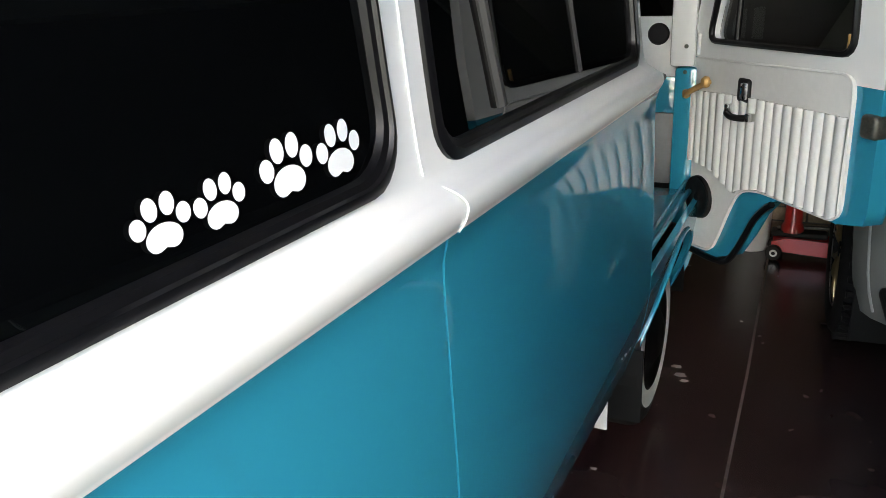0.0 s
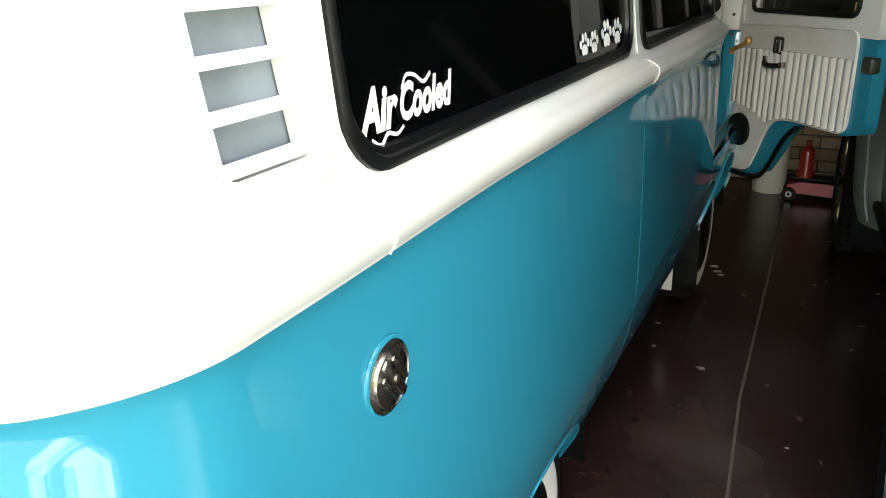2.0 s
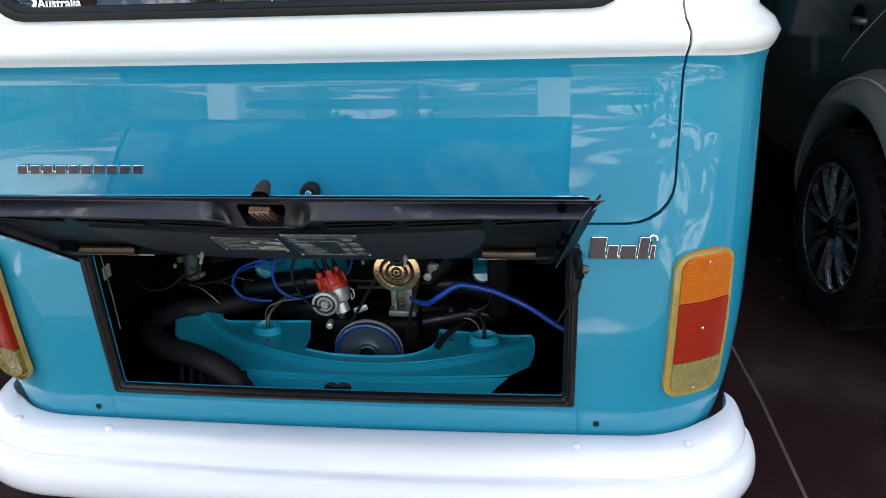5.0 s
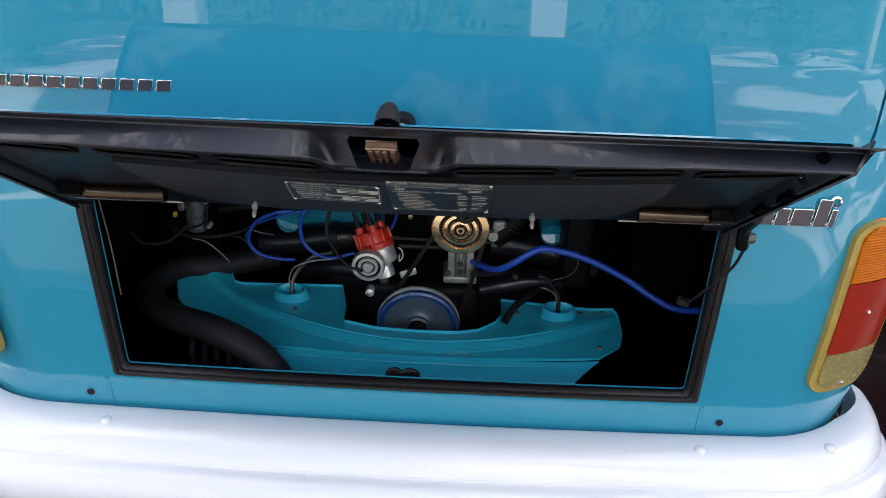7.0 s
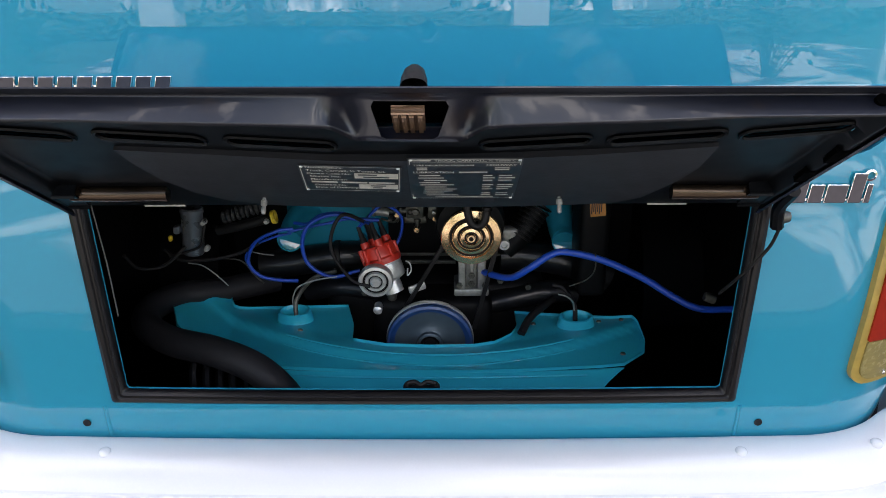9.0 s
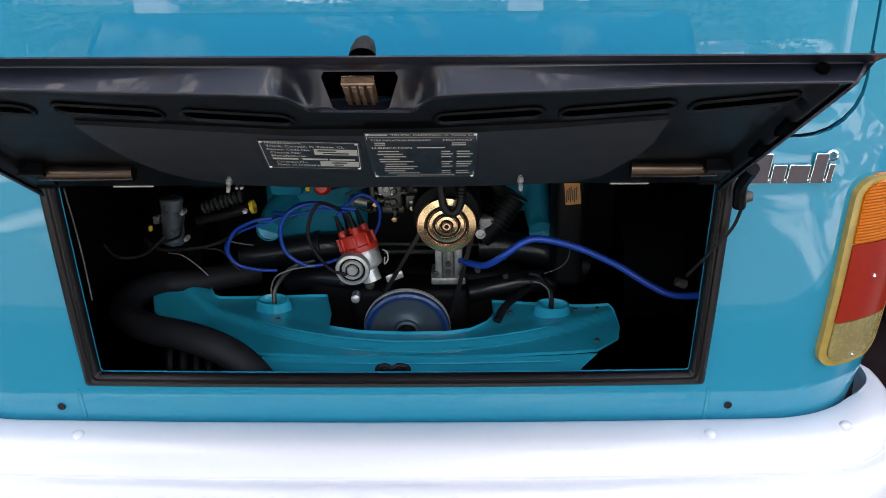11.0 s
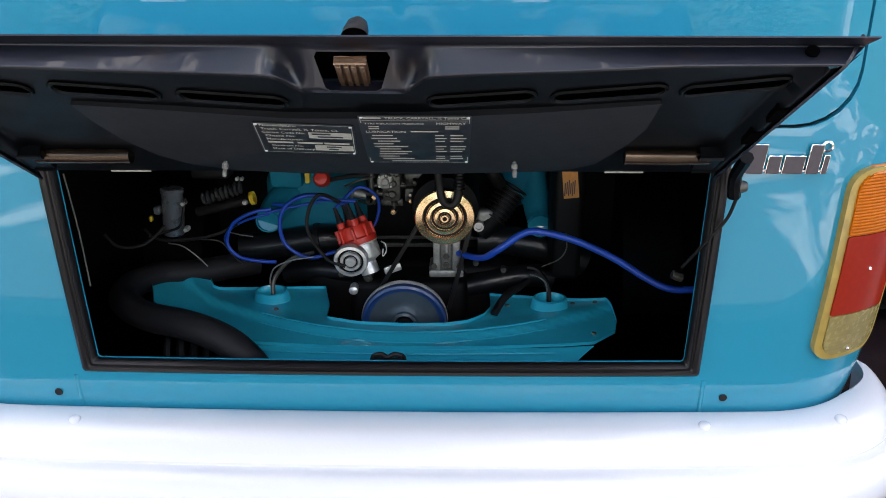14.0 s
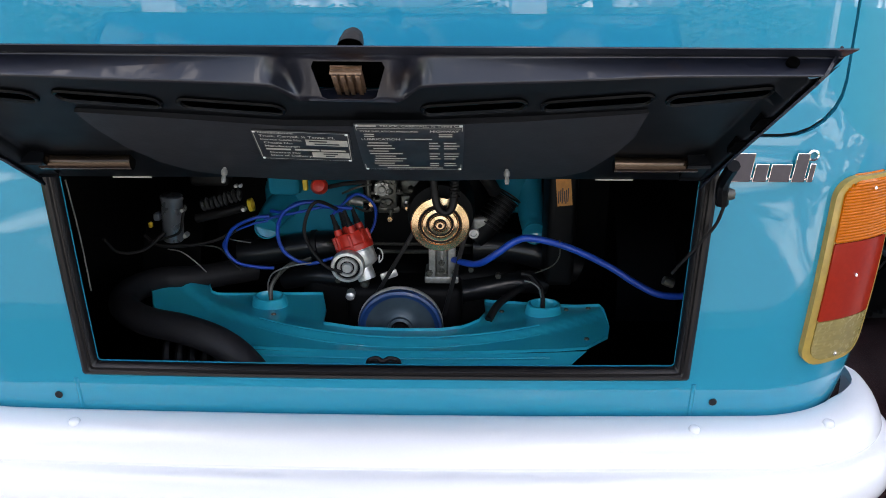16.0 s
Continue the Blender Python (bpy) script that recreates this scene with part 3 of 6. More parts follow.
part("badge_ring", lathe([(0.0085, 0), (0.0085, 0.004), (0.0055, 0.005), (0.0055, 0)], Matrix.Translation((0.622, body(0.622, 0.915).y - 0.001, 0.915)) @ Matrix.Rotation(radians(90), 4, "X"), 18), CHROME, van)

# tailgate knob
knob = lathe([(0, 0.034), (0.014, 0.034), (0.017, 0.030), (0.017, 0.012), (0.012, 0.008), (0.012, -0.002)], Matrix.Translation((0.006, -0.024, 1.012)) @ Matrix.Rotation(radians(90), 4, "X"), 24)
box(knob, -0.008, 0.020, -0.052, -0.030, 0.985, 1.022, 0.006)
box(knob, -0.003, 0.015, -0.044, -0.026, 0.958, 0.990, 0.005)
part("tailgate_latch", knob, HOSE, van, "black push-button tailgate latch")
part("lock_barrel", lathe([(0, 0.002), (0.006, 0.002), (0.0075, 0), (0.0075, -0.003)], Matrix.Translation((0.006, -0.058, 1.012)) @ Matrix.Rotation(radians(90), 4, "X"), 16), CHROME, van)

# seal of the tailgate gap
seal = [(x * 0.9965, z) for x, z in gate]
path = [p for p in resample([(-0.6485, 1.75)] + [(x, z + 0.003) for x, z in seal] + [(0.6485, 1.75)], 0.012) if p[1] < 1.749 or abs(p[0]) > 0.648]
part("gate_seal", tube([body(x, z, -0.010) for x, z in path], 0.004, 8, 0), RUBBER, van)

# fuel cap
CAP = Matrix.Translation((half_width(1.088) - TUCK + 0.0015, 0.420, 1.088)) @ Matrix.Rotation(radians(90), 4, "Y")
cap = part("fuel_cap", lathe([(0.043, 0.0), (0.043, 0.002), (0.040, 0.0035), (0.038, 0.001), (0.0365, 0.0015), (0.034, 0.005), (0.024, 0.0068), (0.010, 0.006), (0, 0.006)], CAP, 48), OLDCHROME, van, "round worn chrome fuel filler cap")
bm = bmesh.new()
box(bm, -0.034, 0.034, -0.0065, 0.0065, 0.004, 0.0105, 0.003, 3, CAP @ Matrix.Rotation(radians(38), 4, "Z"))
part("grip", bm, OLDCHROME, cap)
for k in (-1, 1):
    bm = bmesh.new()
    box(bm, -0.024, 0.024, 0.014 * k - 0.004, 0.014 * k + 0.004, 0.006, 0.011, 0.003, 2, CAP @ Matrix.Rotation(radians(38), 4, "Z"))
    part("ridge", bm, OLDCHROME, cap)
part("lock_barrel", lathe([(0, 0.0128), (0.004, 0.0128), (0.0055, 0.0118), (0.0055, 0.006)], CAP, 16), OLDCHROME, cap)
part("cap_seal", lathe([(0.049, -0.002), (0.0485, 0.0015), (0.044, 0.002), (0.043, -0.002)], CAP, 40), TEAL, cap)

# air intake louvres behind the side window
# backing coloured grey-blue for the shade between the white blades
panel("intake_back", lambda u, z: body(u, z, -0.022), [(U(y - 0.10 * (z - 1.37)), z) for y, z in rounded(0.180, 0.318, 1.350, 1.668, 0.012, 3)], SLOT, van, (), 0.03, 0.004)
for i in range(8):
    z = 1.369 + i * 0.0405
    bm = bmesh.new()
    rows = []
    for y in (0.191, 0.249, 0.307):
        w, yy = half_width(z) + SCOOP * step_up(z, 1.315, 1.36), y - 0.10 * (z - 1.37)
        rows.append([bm.verts.new(q) for q in ((w + 0.001, yy, z), (w + 0.0015, yy, z + 0.0055), (w - 0.004, yy, z + 0.0065), (w - 0.012, yy, z + 0.009), (w - 0.012, yy, z + 0.007), (w - 0.004, yy, z))])
    for a, b in zip(rows, rows[1:]):
        for p in range(6):
            bm.faces.new((a[p], a[(p + 1) % 6], b[(p + 1) % 6], b[p]))
    part("louvre", bm, WHITE, van)


# ---- writing and stickers ----
def text_mesh(name, string, size, place, mat, parent, width=None, shear=0.0, bold=0.0, height=None, label=""):
    """Flat letters laid with place(x, y) -> point; width and height: the run's size in metres."""
    cu = bpy.data.curves.new(name, "FONT")
    cu.body, cu.size, cu.shear, cu.offset = string, size, shear, bold
    cu.resolution_u = 3
    tmp = bpy.data.objects.new(name, cu)
    me = bpy.data.meshes.new_from_object(tmp)
    bpy.data.objects.remove(tmp)
    xs = [v.co.x for v in me.vertices]
    ys = [v.co.y for v in me.vertices]
    kx = width / (max(xs) - min(xs)) if width else 1
    ky = height / (max(ys) - min(ys)) if height else (kx if width else 1)
    x0, y0 = min(xs), min(ys) if height else 0
    for v in me.vertices:
        v.co = place((v.co.x - x0) * kx, (v.co.y - y0) * ky)
    me.materials.clear()
    me.materials.append(mat)
    ob = new(name, me)
    ob.parent = parent
    if label:
        ob["label"] = label
    return ob


GLASS_OUT = -0.0030
rear_at = lambda x0, z0: (lambda x, y: glass(x0 + x, z0 + y, GLASS_OUT))
side_at = lambda y0, z0, tilt=0.0: (lambda x, y: glass(U(y0 + x), z0 + y + tilt * x, GLASS_OUT))
text_mesh("decal", "Think this is slow?..", 0.05, rear_at(0.328, 1.393), DECAL, van, 0.205, 0.22, 0.0012, 0.058, "white lettering on the rear glass")
text_mesh("decal", "WAIT 'TILL I GO UPHILL!", 0.05, rear_at(0.326, 1.343), DECAL, van, 0.208, 0.0, 0.0014, 0.043, "white lettering on the rear glass")
text_mesh("decal", "Australia", 0.02, rear_at(-0.475, 1.337), DECAL, van, 0.085, 0.0, 0.0006)
text_mesh("decal", "Club", 0.03, rear_at(-0.458, 1.360), DECAL, van, 0.060, 0.0, 0.0008)
text_mesh("decal", "Air", 0.05, side_at(0.446, 1.346), DECAL, van, 0.088, 0.42, 0.0022, 0.050, "white script lettering on the side glass")
text_mesh("decal", "Cooled", 0.05, side_at(0.536, 1.348), DECAL, van, 0.140, 0.42, 0.0022, 0.044, "white script lettering on the side glass")


def ribbon(points, w0, w1, at):
    """A tapered white band along a line."""
    p = spline([(x, y, 0) for x, y in points], 8)
    left, right = [], []
    for i, c in enumerate(p):
        d = (p[min(i + 1, len(p) - 1)] - p[max(i - 1, 0)]).normalized()
        w = (w0 + (w1 - w0) * i / (len(p) - 1)) / 2
        left.append((c.x - d.y * w, c.y + d.x * w))
        right.append((c.x + d.y * w, c.y - d.x * w))
    bm = bmesh.new()
    a = [bm.verts.new(at(*q)) for q in left]
    b = [bm.verts.new(at(*q)) for q in right]
    for i in range(len(a) - 1):
        bm.faces.new((a[i], a[i + 1], b[i + 1], b[i]))
    return part("decal", bm, DECAL, van, smooth=False)


ribbon([(-0.052, 0.0), (-0.062, 0.045), (-0.10, 0.10), (-0.17, 0.13)], 0.003, 0.030, rear_at(0.012, 1.340))
ribbon([(-0.030, 0.0), (-0.020, 0.045), (0.018, 0.10), (0.088, 0.13)], 0.003, 0.030, rear_at(0.012, 1.340))
ribbon([(-0.52, 0.005), (-0.505, -0.008), (-0.49, 0.006), (-0.50, 0.02)], 0.006, 0.008, rear_at(0.012, 1.340))
for pts, w0, w1 in (([(0.562, 0.000), (0.545, -0.006), (0.525, -0.002), (0.508, -0.012), (0.490, -0.004)], 0.004, 0.006), ([(0.480, 0.006), (0.470, -0.003), (0.457, 0.000), (0.453, 0.010), (0.461, 0.015)], 0.006, 0.005),
                    ([(0.566, 0.040), (0.580, 0.054), (0.600, 0.052), (0.620, 0.042), (0.640, 0.050)], 0.004, 0.005)):
    ribbon(pts, w0, w1, side_at(-0.022, 1.344))
# row of four paw stickers: two upper toes, two side toes and a notched pad
def blob(cx, cy, rx, ry, turn=0.0, notch=0.0, n=20):
    c, q = math.cos(radians(turn)), math.sin(radians(turn))
    loop = []
    for i in range(n):
        a = 2 * math.pi * i / n
        k = 1 - notch * math.exp(-((a - 1.5 * math.pi) / 0.45) ** 2)
        x, y = rx * math.cos(a) * k, ry * math.sin(a) * k
        loop.append((cx + x * c - y * q, cy + x * q + y * c))
    return loop


for y, z, r in ((1.250, 1.3640, 0.0215), (1.314, 1.3630, 0.0215), (1.406, 1.3710, 0.0275), (1.490, 1.3690, 0.0270)):
    bm = bmesh.new()
    at = side_at(y, z)
    for lp in (blob(-0.40 * r, 0.62 * r, 0.35 * r, 0.42 * r, 8), blob(0.42 * r, 0.66 * r, 0.35 * r, 0.42 * r, -8), blob(-1.06 * r, 0.10 * r, 0.36 * r, 0.38 * r, 14),
               blob(1.08 * r, 0.16 * r, 0.36 * r, 0.38 * r, -14), blob(0, -0.48 * r, 0.86 * r, 0.54 * r, 0, 0.42, 28)):
        f = bm.faces.new([bm.verts.new(at(*p)) for p in lp])
        bmesh.ops.triangulate(bm, faces=[f])
    part("decal", bm, DECAL, van, "white paw sticker", smooth=False)

# sliding frames in the middle side window
for y, r in ((1.915, 0.011), (2.32, 0.005)):
    part("window_bar", tube([body(U(y - 0.06 * k), 1.345 + 0.29 * k, -0.004) for k in (0, 0.33, 0.66, 1)], r, 8, 2), SLIDER, van)


# ---- engine lid ----
LA = radians(35.7)
LID = Matrix(((1, 0, 0, 0), (0, -1.04 * math.cos(LA), -math.sin(LA), -0.017), (0, 1.04 * math.sin(LA), -math.cos(LA), 0.846), (0, 0, 0, 1)))


def drawn_in(x, d):
    """The lid's sides draw in a little towards the hinge."""
    return x - math.copysign(0.026 * step_up(abs(x), 0.41, 0.46) * max(0.0, 0.36 - d) / 0.30, x)


def lid(x, d, n=0.0):
    """A place on the lid: d from the hinge towards the free edge, n towards the engine."""
    return LID @ Vector((drawn_in(x, d), d, n))


crest_line = curve_of([(-0.50, 0.366), (-0.34, 0.365), (-0.23, 0.357), (-0.070, 0.344), (-0.043, 0.315), (0.057, 0.312), (0.086, 0.343), (0.22, 0.355), (0.33, 0.365), (0.50, 0.368)])


def lid_field(x, d):
    """The flat field of the inner skin with its raised side rims."""
    rim = 0.016 * step_up(abs(x), 0.452, 0.464) * (1 - max(0, (abs(x) - 0.470) / 0.026)) * step_up(d, 0.05, 0.09)
    return LID @ Vector((drawn_in(x, d), d, rim))


def lid_wall(x, v):
    """The rim of the inner skin: v runs from the field (0) over the crest (0.012) down the steep wall (0.042) to the hem (0.052)."""
    c = crest_line(x)
    if v < 0.012:
        k = v / 0.012
        d, n = c - 0.012 * (1 - k), 0.020 * math.sin(k * math.pi / 2)
    elif v < 0.042:
        k = (v - 0.012) / 0.030
        d, n = c + (0.356 - c) * k, 0.020 - (0.030 - 0.004 * x) * k
        for cx in (-0.056, 0.070):
            q = math.exp(-((x - cx) / 0.0125) ** 2) * math.sin(math.pi * k ** 0.8)
            n -= 0.008 * q
            d -= 0.012 * q
    else:
        k = (v - 0.042) / 0.010
        d, n = 0.356 + 0.020 * k, -0.010 + 0.004 * x + 0.004 * k
    return LID @ Vector((x, d, n))


def slot(cx, cd, half, r, tilt, grow=0.0):
    """A long rounded hole, in the lid's (x, d)."""
    out = []
    for k in range(18):
        a = 2 * math.pi * (k + 0.5) / 18
        px = (half if math.cos(a) > 0 else -half) + (r + grow) * math.cos(a)
        pd = (r + grow) * 0.95 * math.sin(a)
        out.append((cx + px, cd + pd + tilt * px))
    return out


SLOTS = [(-0.396, 0.293, 0.042, 0.0125, -0.20), (-0.263, 0.280, 0.042, 0.0125, -0.17), (-0.131, 0.263, 0.044, 0.0125, -0.16),
         (0.138, 0.263, 0.045, 0.0125, 0.13), (0.272, 0.275, 0.046, 0.0125, 0.16), (0.402, 0.290, 0.042, 0.0125, 0.20)]
lid_skin = panel("engine_lid", lambda x, d: lid(x, d, -0.020), rounded(-0.488, 0.488, 0.045, 0.350, (0.01, 0.01, 0.012, 0.012)), TEAL, van, (), 0.04, 0.002, "open engine lid, teal outside and black inside", flip=True)
lid_skin.location.z = 0.016
LATCH = [(x + 0.016, v) for x, v in ((-0.041, 0.0375), (-0.044, 0.034), (-0.036, 0.0150), (-0.031, 0.0135), (0.015, 0.0135), (0.020, 0.0150), (0.031, 0.034), (0.028, 0.0375))]
field = [(-0.496, 0.045), (0.496, 0.045), (0.496, crest_line(0.496) - 0.012)] + [(0.44 - 0.04 * k, crest_line(0.44 - 0.04 * k) - 0.012) for k in range(23)] + [(-0.496, crest_line(-0.496) - 0.012)]
panel("inner_skin", lid_field, field, BLACK, lid_skin, [slot(*q) for q in SLOTS], 0.009, 0.0, "black pressed steel inner skin")
panel("rim_wall", lid_wall, [(-0.472, 0.0), (0.472, 0.0), (0.472, 0.012), (0.500, 0.042), (0.504, 0.052), (-0.504, 0.052), (-0.500, 0.042), (-0.472, 0.012)], RIMBLACK, lid_skin, [LATCH], 0.0045, 0.0015, "glossy black rim of the lid")
for k in (-1, 1):
    panel("rim_side", lambda d, v, k=k: lid(k * (0.472 + 0.8 * v), d, 0.018 - 0.034 * v / 0.03), [(0.06, 0.0), (crest_line(0.47), 0.0), (0.356, 0.034), (0.06, 0.030)], RIMBLACK, lid_skin, (), 0.02, 0.003, flip=k < 0)
for q in SLOTS:
    lp = slot(*q)
    part("slot_rim", tube([lid(x, d, 0.0012) for x, d in lp + lp[:1]], 0.0026, 6, 0), BLACK, lid_skin)
    # black sheet behind the slot, coloured as its shade
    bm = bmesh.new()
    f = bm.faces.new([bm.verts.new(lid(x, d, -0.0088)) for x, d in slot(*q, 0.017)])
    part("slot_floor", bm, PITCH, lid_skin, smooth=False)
# black sheet for the darkness behind the latch
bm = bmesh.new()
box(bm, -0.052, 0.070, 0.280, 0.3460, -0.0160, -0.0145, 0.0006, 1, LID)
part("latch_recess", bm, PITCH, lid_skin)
bm = bmesh.new()
box(bm, -0.0060, 0.0210, 0.296, 0.345, -0.0010, 0.0040, 0.0025, 2, LID)
for x in (-0.0055, 0.0025, 0.0095, 0.0180):
    box(bm, x, x + 0.0026, 0.300, 0.343, 0.0030, 0.0075, 0.001, 1, LID)
part("latch", bm, COPPER, lid_skin, "brown weathered latch plate")
part("lid_handle", lathe([(0.013, 0.0), (0.0125, 0.010), (0.010, 0.022), (0.006, 0.028), (0, 0.029)], LID @ Matrix.Translation((0.014, 0.363, -0.014)) @ Matrix.Rotation(radians(150), 4, "X") @ Matrix.Diagonal((1.0, 0.7, 1.12, 1)), 20), HOSE, lid_skin, "black lid handle")
# rim holes and rim slots are black patches painted as shaded openings
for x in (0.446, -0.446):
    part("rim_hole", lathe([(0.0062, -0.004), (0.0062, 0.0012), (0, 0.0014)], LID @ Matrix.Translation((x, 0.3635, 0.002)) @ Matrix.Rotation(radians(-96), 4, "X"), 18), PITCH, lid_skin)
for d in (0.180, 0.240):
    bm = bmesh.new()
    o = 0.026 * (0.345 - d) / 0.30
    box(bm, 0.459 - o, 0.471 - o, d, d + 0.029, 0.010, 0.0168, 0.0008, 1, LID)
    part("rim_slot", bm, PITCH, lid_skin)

pad_outline = [(-0.312, 0.256), (-0.306, 0.215), (-0.292, 0.165), (-0.268, 0.118), (-0.235, 0.085), (-0.18, 0.064), (-0.10, 0.052), (0.10, 0.052), (0.21, 0.060), (0.262, 0.070), (0.290, 0.090), (0.318, 0.155), (0.330, 0.197), (0.332, 0.258),
               (0.20, 0.240), (0.06, 0.228), (-0.08, 0.228), (-0.22, 0.246)]


def pad_height(x, d):
    return 0.003 + 0.007 * math.sin(math.pi * min(max((d - 0.03) / 0.25, 0), 1)) ** 0.6 * (1 - 0.45 * (x / 0.34) ** 2)


pad = panel("lid_pad", lambda x, d: lid(x, d, pad_height(x, d)), pad_outline, PAD, lid_skin, (), 0.012, 0.012, "dark moulded sound pad on the lid")


def pad_at(x0, d0, turn, off=0.0):
    c, s = math.cos(radians(turn)), math.sin(radians(turn))

    def f(x, y, o=0.0):
        px, pd = x0 + x * c - y * s, d0 + x * s + y * c
        return lid(px, pd, pad_height(px, pd) + 0.0012 + off + o)
    return f


def bar(at, x, y, w, h, mat, parent, name="line"):
    bm = bmesh.new()
    vs = [bm.verts.new(at(*q)) for q in ((x, y), (x + w, y), (x + w, y + h), (x, y + h))]
    bm.faces.new(vs)
    return part(name, bm, mat, parent, smooth=False)


def data_plate(x0, d0, w, h, turn):
    at = pad_at(x0, d0, turn)
    ob = panel("data_plate", lambda x, y: at(x, y), rounded(0, w, 0, h, 0.004, 2), PLATE, pad, (), 0.02, 0.001, "black and silver data plate")
    up = pad_at(x0, d0, turn, 0.0006)
    for q in ((0.002, 0.002, w - 0.004, 0.0009), (0.002, h - 0.003, w - 0.004, 0.0009), (0.002, 0.002, 0.0009, h - 0.004), (w - 0.003, 0.002, 0.0009, h - 0.004)):
        bar(up, *q, SILVER, ob, "border")
    for cx, cy in ((0.004, 0.004), (w - 0.004, 0.004), (0.004, h - 0.004), (w - 0.004, h - 0.004)):
        part("rivet", lathe([(0, 0.0012), (0.0018, 0.0009), (0.0022, 0)], Matrix.Translation(up(cx, cy)) @ LID.to_3x3().to_4x4(), 8), ALU, ob)
    return ob, up


p1, up = data_plate(-0.128, 0.139, 0.116, 0.083, -4.0)
row = lambda ob, up, s, x, y, h, w=None: text_mesh("writing", s, h * 1.35, (lambda a, b: up(x + a, y + b)), SILVER, ob, w, 0.0, h * 0.03)
for s, x, y, w in (("Nomenclature:", 0.008, 0.0755, 0.042), ("Truck, Carryall, ½ Tonne, CL", 0.008, 0.0665, 0.090), ("Census Code No.", 0.008, 0.0575, 0.050), ("Chassis No:", 0.011, 0.0485, 0.035),
                ("Manufacturer:", 0.011, 0.0390, 0.042), ("Contract No:", 0.014, 0.0205, 0.038), ("Date of Delivery:", 0.014, 0.0110, 0.052)):
    row(p1, up, s, x, y, 0.0062, w)
for x, y, w in ((0.062, 0.0465, 0.050), (0.066, 0.0105, 0.046)):
    bar(up, x, y, w, 0.0165, SILVER, p1, "value_field")
up2 = pad_at(-0.128, 0.139, -4.0, 0.0010)
for x, y, w in ((0.066, 0.057, 0.022), (0.072, 0.050, 0.030), (0.080, 0.021, 0.018), (0.082, 0.014, 0.012)):
    bar(up2, x, y, w, 0.0035, PLATE, p1, "value")
for x in (0.011, 0.046, 0.078):
    bar(up, x, 0.0300, 0.030, 0.0050, SILVER, p1, "line")
p2, up = data_plate(-0.001, 0.103, 0.128, 0.135, -0.6)
row(p2, up, "TRUCK, CARRYALL, ½ Tonne C.L.", 0.030, 0.1275, 0.0055, 0.096)
bar(up, 0.006, 0.128, 0.020, 0.0035, SILVER, p2)
row(p2, up, "TYRE INFLATION PRESSURES", 0.006, 0.115, 0.0045, 0.068)
row(p2, up, "HIGHWAY", 0.088, 0.115, 0.0055, 0.034)
row(p2, up, "LUBRICATION", 0.006, 0.094, 0.0058, 0.046)
bar(up, 0.004, 0.1235, 0.120, 0.0008, SILVER, p2)
rs = random.Random(4)
for i in range(10):
    y = 0.085 - i * 0.0078
    bar(up, 0.010 + 0.010 * rs.random(), y, 0.022 + 0.02 * rs.random(), 0.0028, SILVER, p2)
    if i % 4 != 3:
        bar(up, 0.086, y, 0.008 + 0.006 * rs.random(), 0.0028, SILVER, p2)
        bar(up, 0.104, y, 0.014 + 0.006 * rs.random(), 0.0028, SILVER, p2)
bar(up, 0.058, 0.0955, 0.032, 0.0028, SILVER, p2)
for y in (0.108, 0.103):
    bar(up, 0.010, y, 0.012, 0.0026, SILVER, p2)
    bar(up, 0.098, y, 0.016, 0.0026, SILVER, p2)
bar(up, 0.030, 0.0065, 0.072, 0.0026, SILVER, p2)
for x in (-0.188, 0.185):
    part("stud", lathe([(0, 0.026), (0.0024, 0.025), (0.0032, 0.020), (0.0025, 0.015), (0.0042, 0.013), (0.0042, 0.008), (0.0025, 0.006), (0.0025, 0)], LID @ Matrix.Translation((x, 0.099, 0.004)), 12), DULLALU, lid_skin)
for x0, x1 in ((0.322, 0.428), (-0.425, -0.305)):
    bm = bmesh.new()
    tube([LID @ Vector((x0, 0.114, 0.006)), LID @ Vector(((x0 + x1) / 2, 0.115, 0.007)), LID @ Vector((x1, 0.114, 0.006))], 0.0110, 14, 3, bm)
    k = x1 if x1 > 0 else x0
    hinge = part("hinge_bar", bm, BAR, lid_skin, "brown weathered hinge bar")
    part("hinge_knuckle", box(bmesh.new(), k - 0.012, k + 0.008, 0.090, 0.132, 0.0005, 0.015, 0.004, 2, LID), BLACK, hinge)
for x0, x1 in ((-0.362, -0.308), (0.311, 0.362)):
    bm = bmesh.new()
    box(bm, x0, x1, 0.0440, 0.0458, -0.001, 0.0012, 0.0003, 1, LID)
    part("hinge_pin", bm, SILVER, lid_skin, "bare metal hinge pin")
# stay at the side of the lid
part("lid_stay", tube([(0.482, -0.10, 0.905), (0.487, -0.055, 0.868), (0.492, -0.045, 0.835)], 0.009, 8, 4), BLACK, lid_skin)
part("stay_bolt", lathe([(0, 0.012), (0.007, 0.011), (0.009, 0.004), (0.009, 0)], Matrix.Translation((0.496, -0.045, 0.850)) @ Matrix.Rotation(radians(90), 4, "Y"), 12), DULL, lid_skin)
part("stay_cable", tube([(0.494, -0.05, 0.835), (0.49, -0.035, 0.80), (0.47, -0.02, 0.76), (0.455, 0.03, 0.70)], 0.0026, 6, 6), HOSE, lid_skin)

# rubber seal and flange round the engine bay opening
loop = resample(rounded(-0.480, 0.480, 0.541, 0.900, 0.006, 3), 0.05)


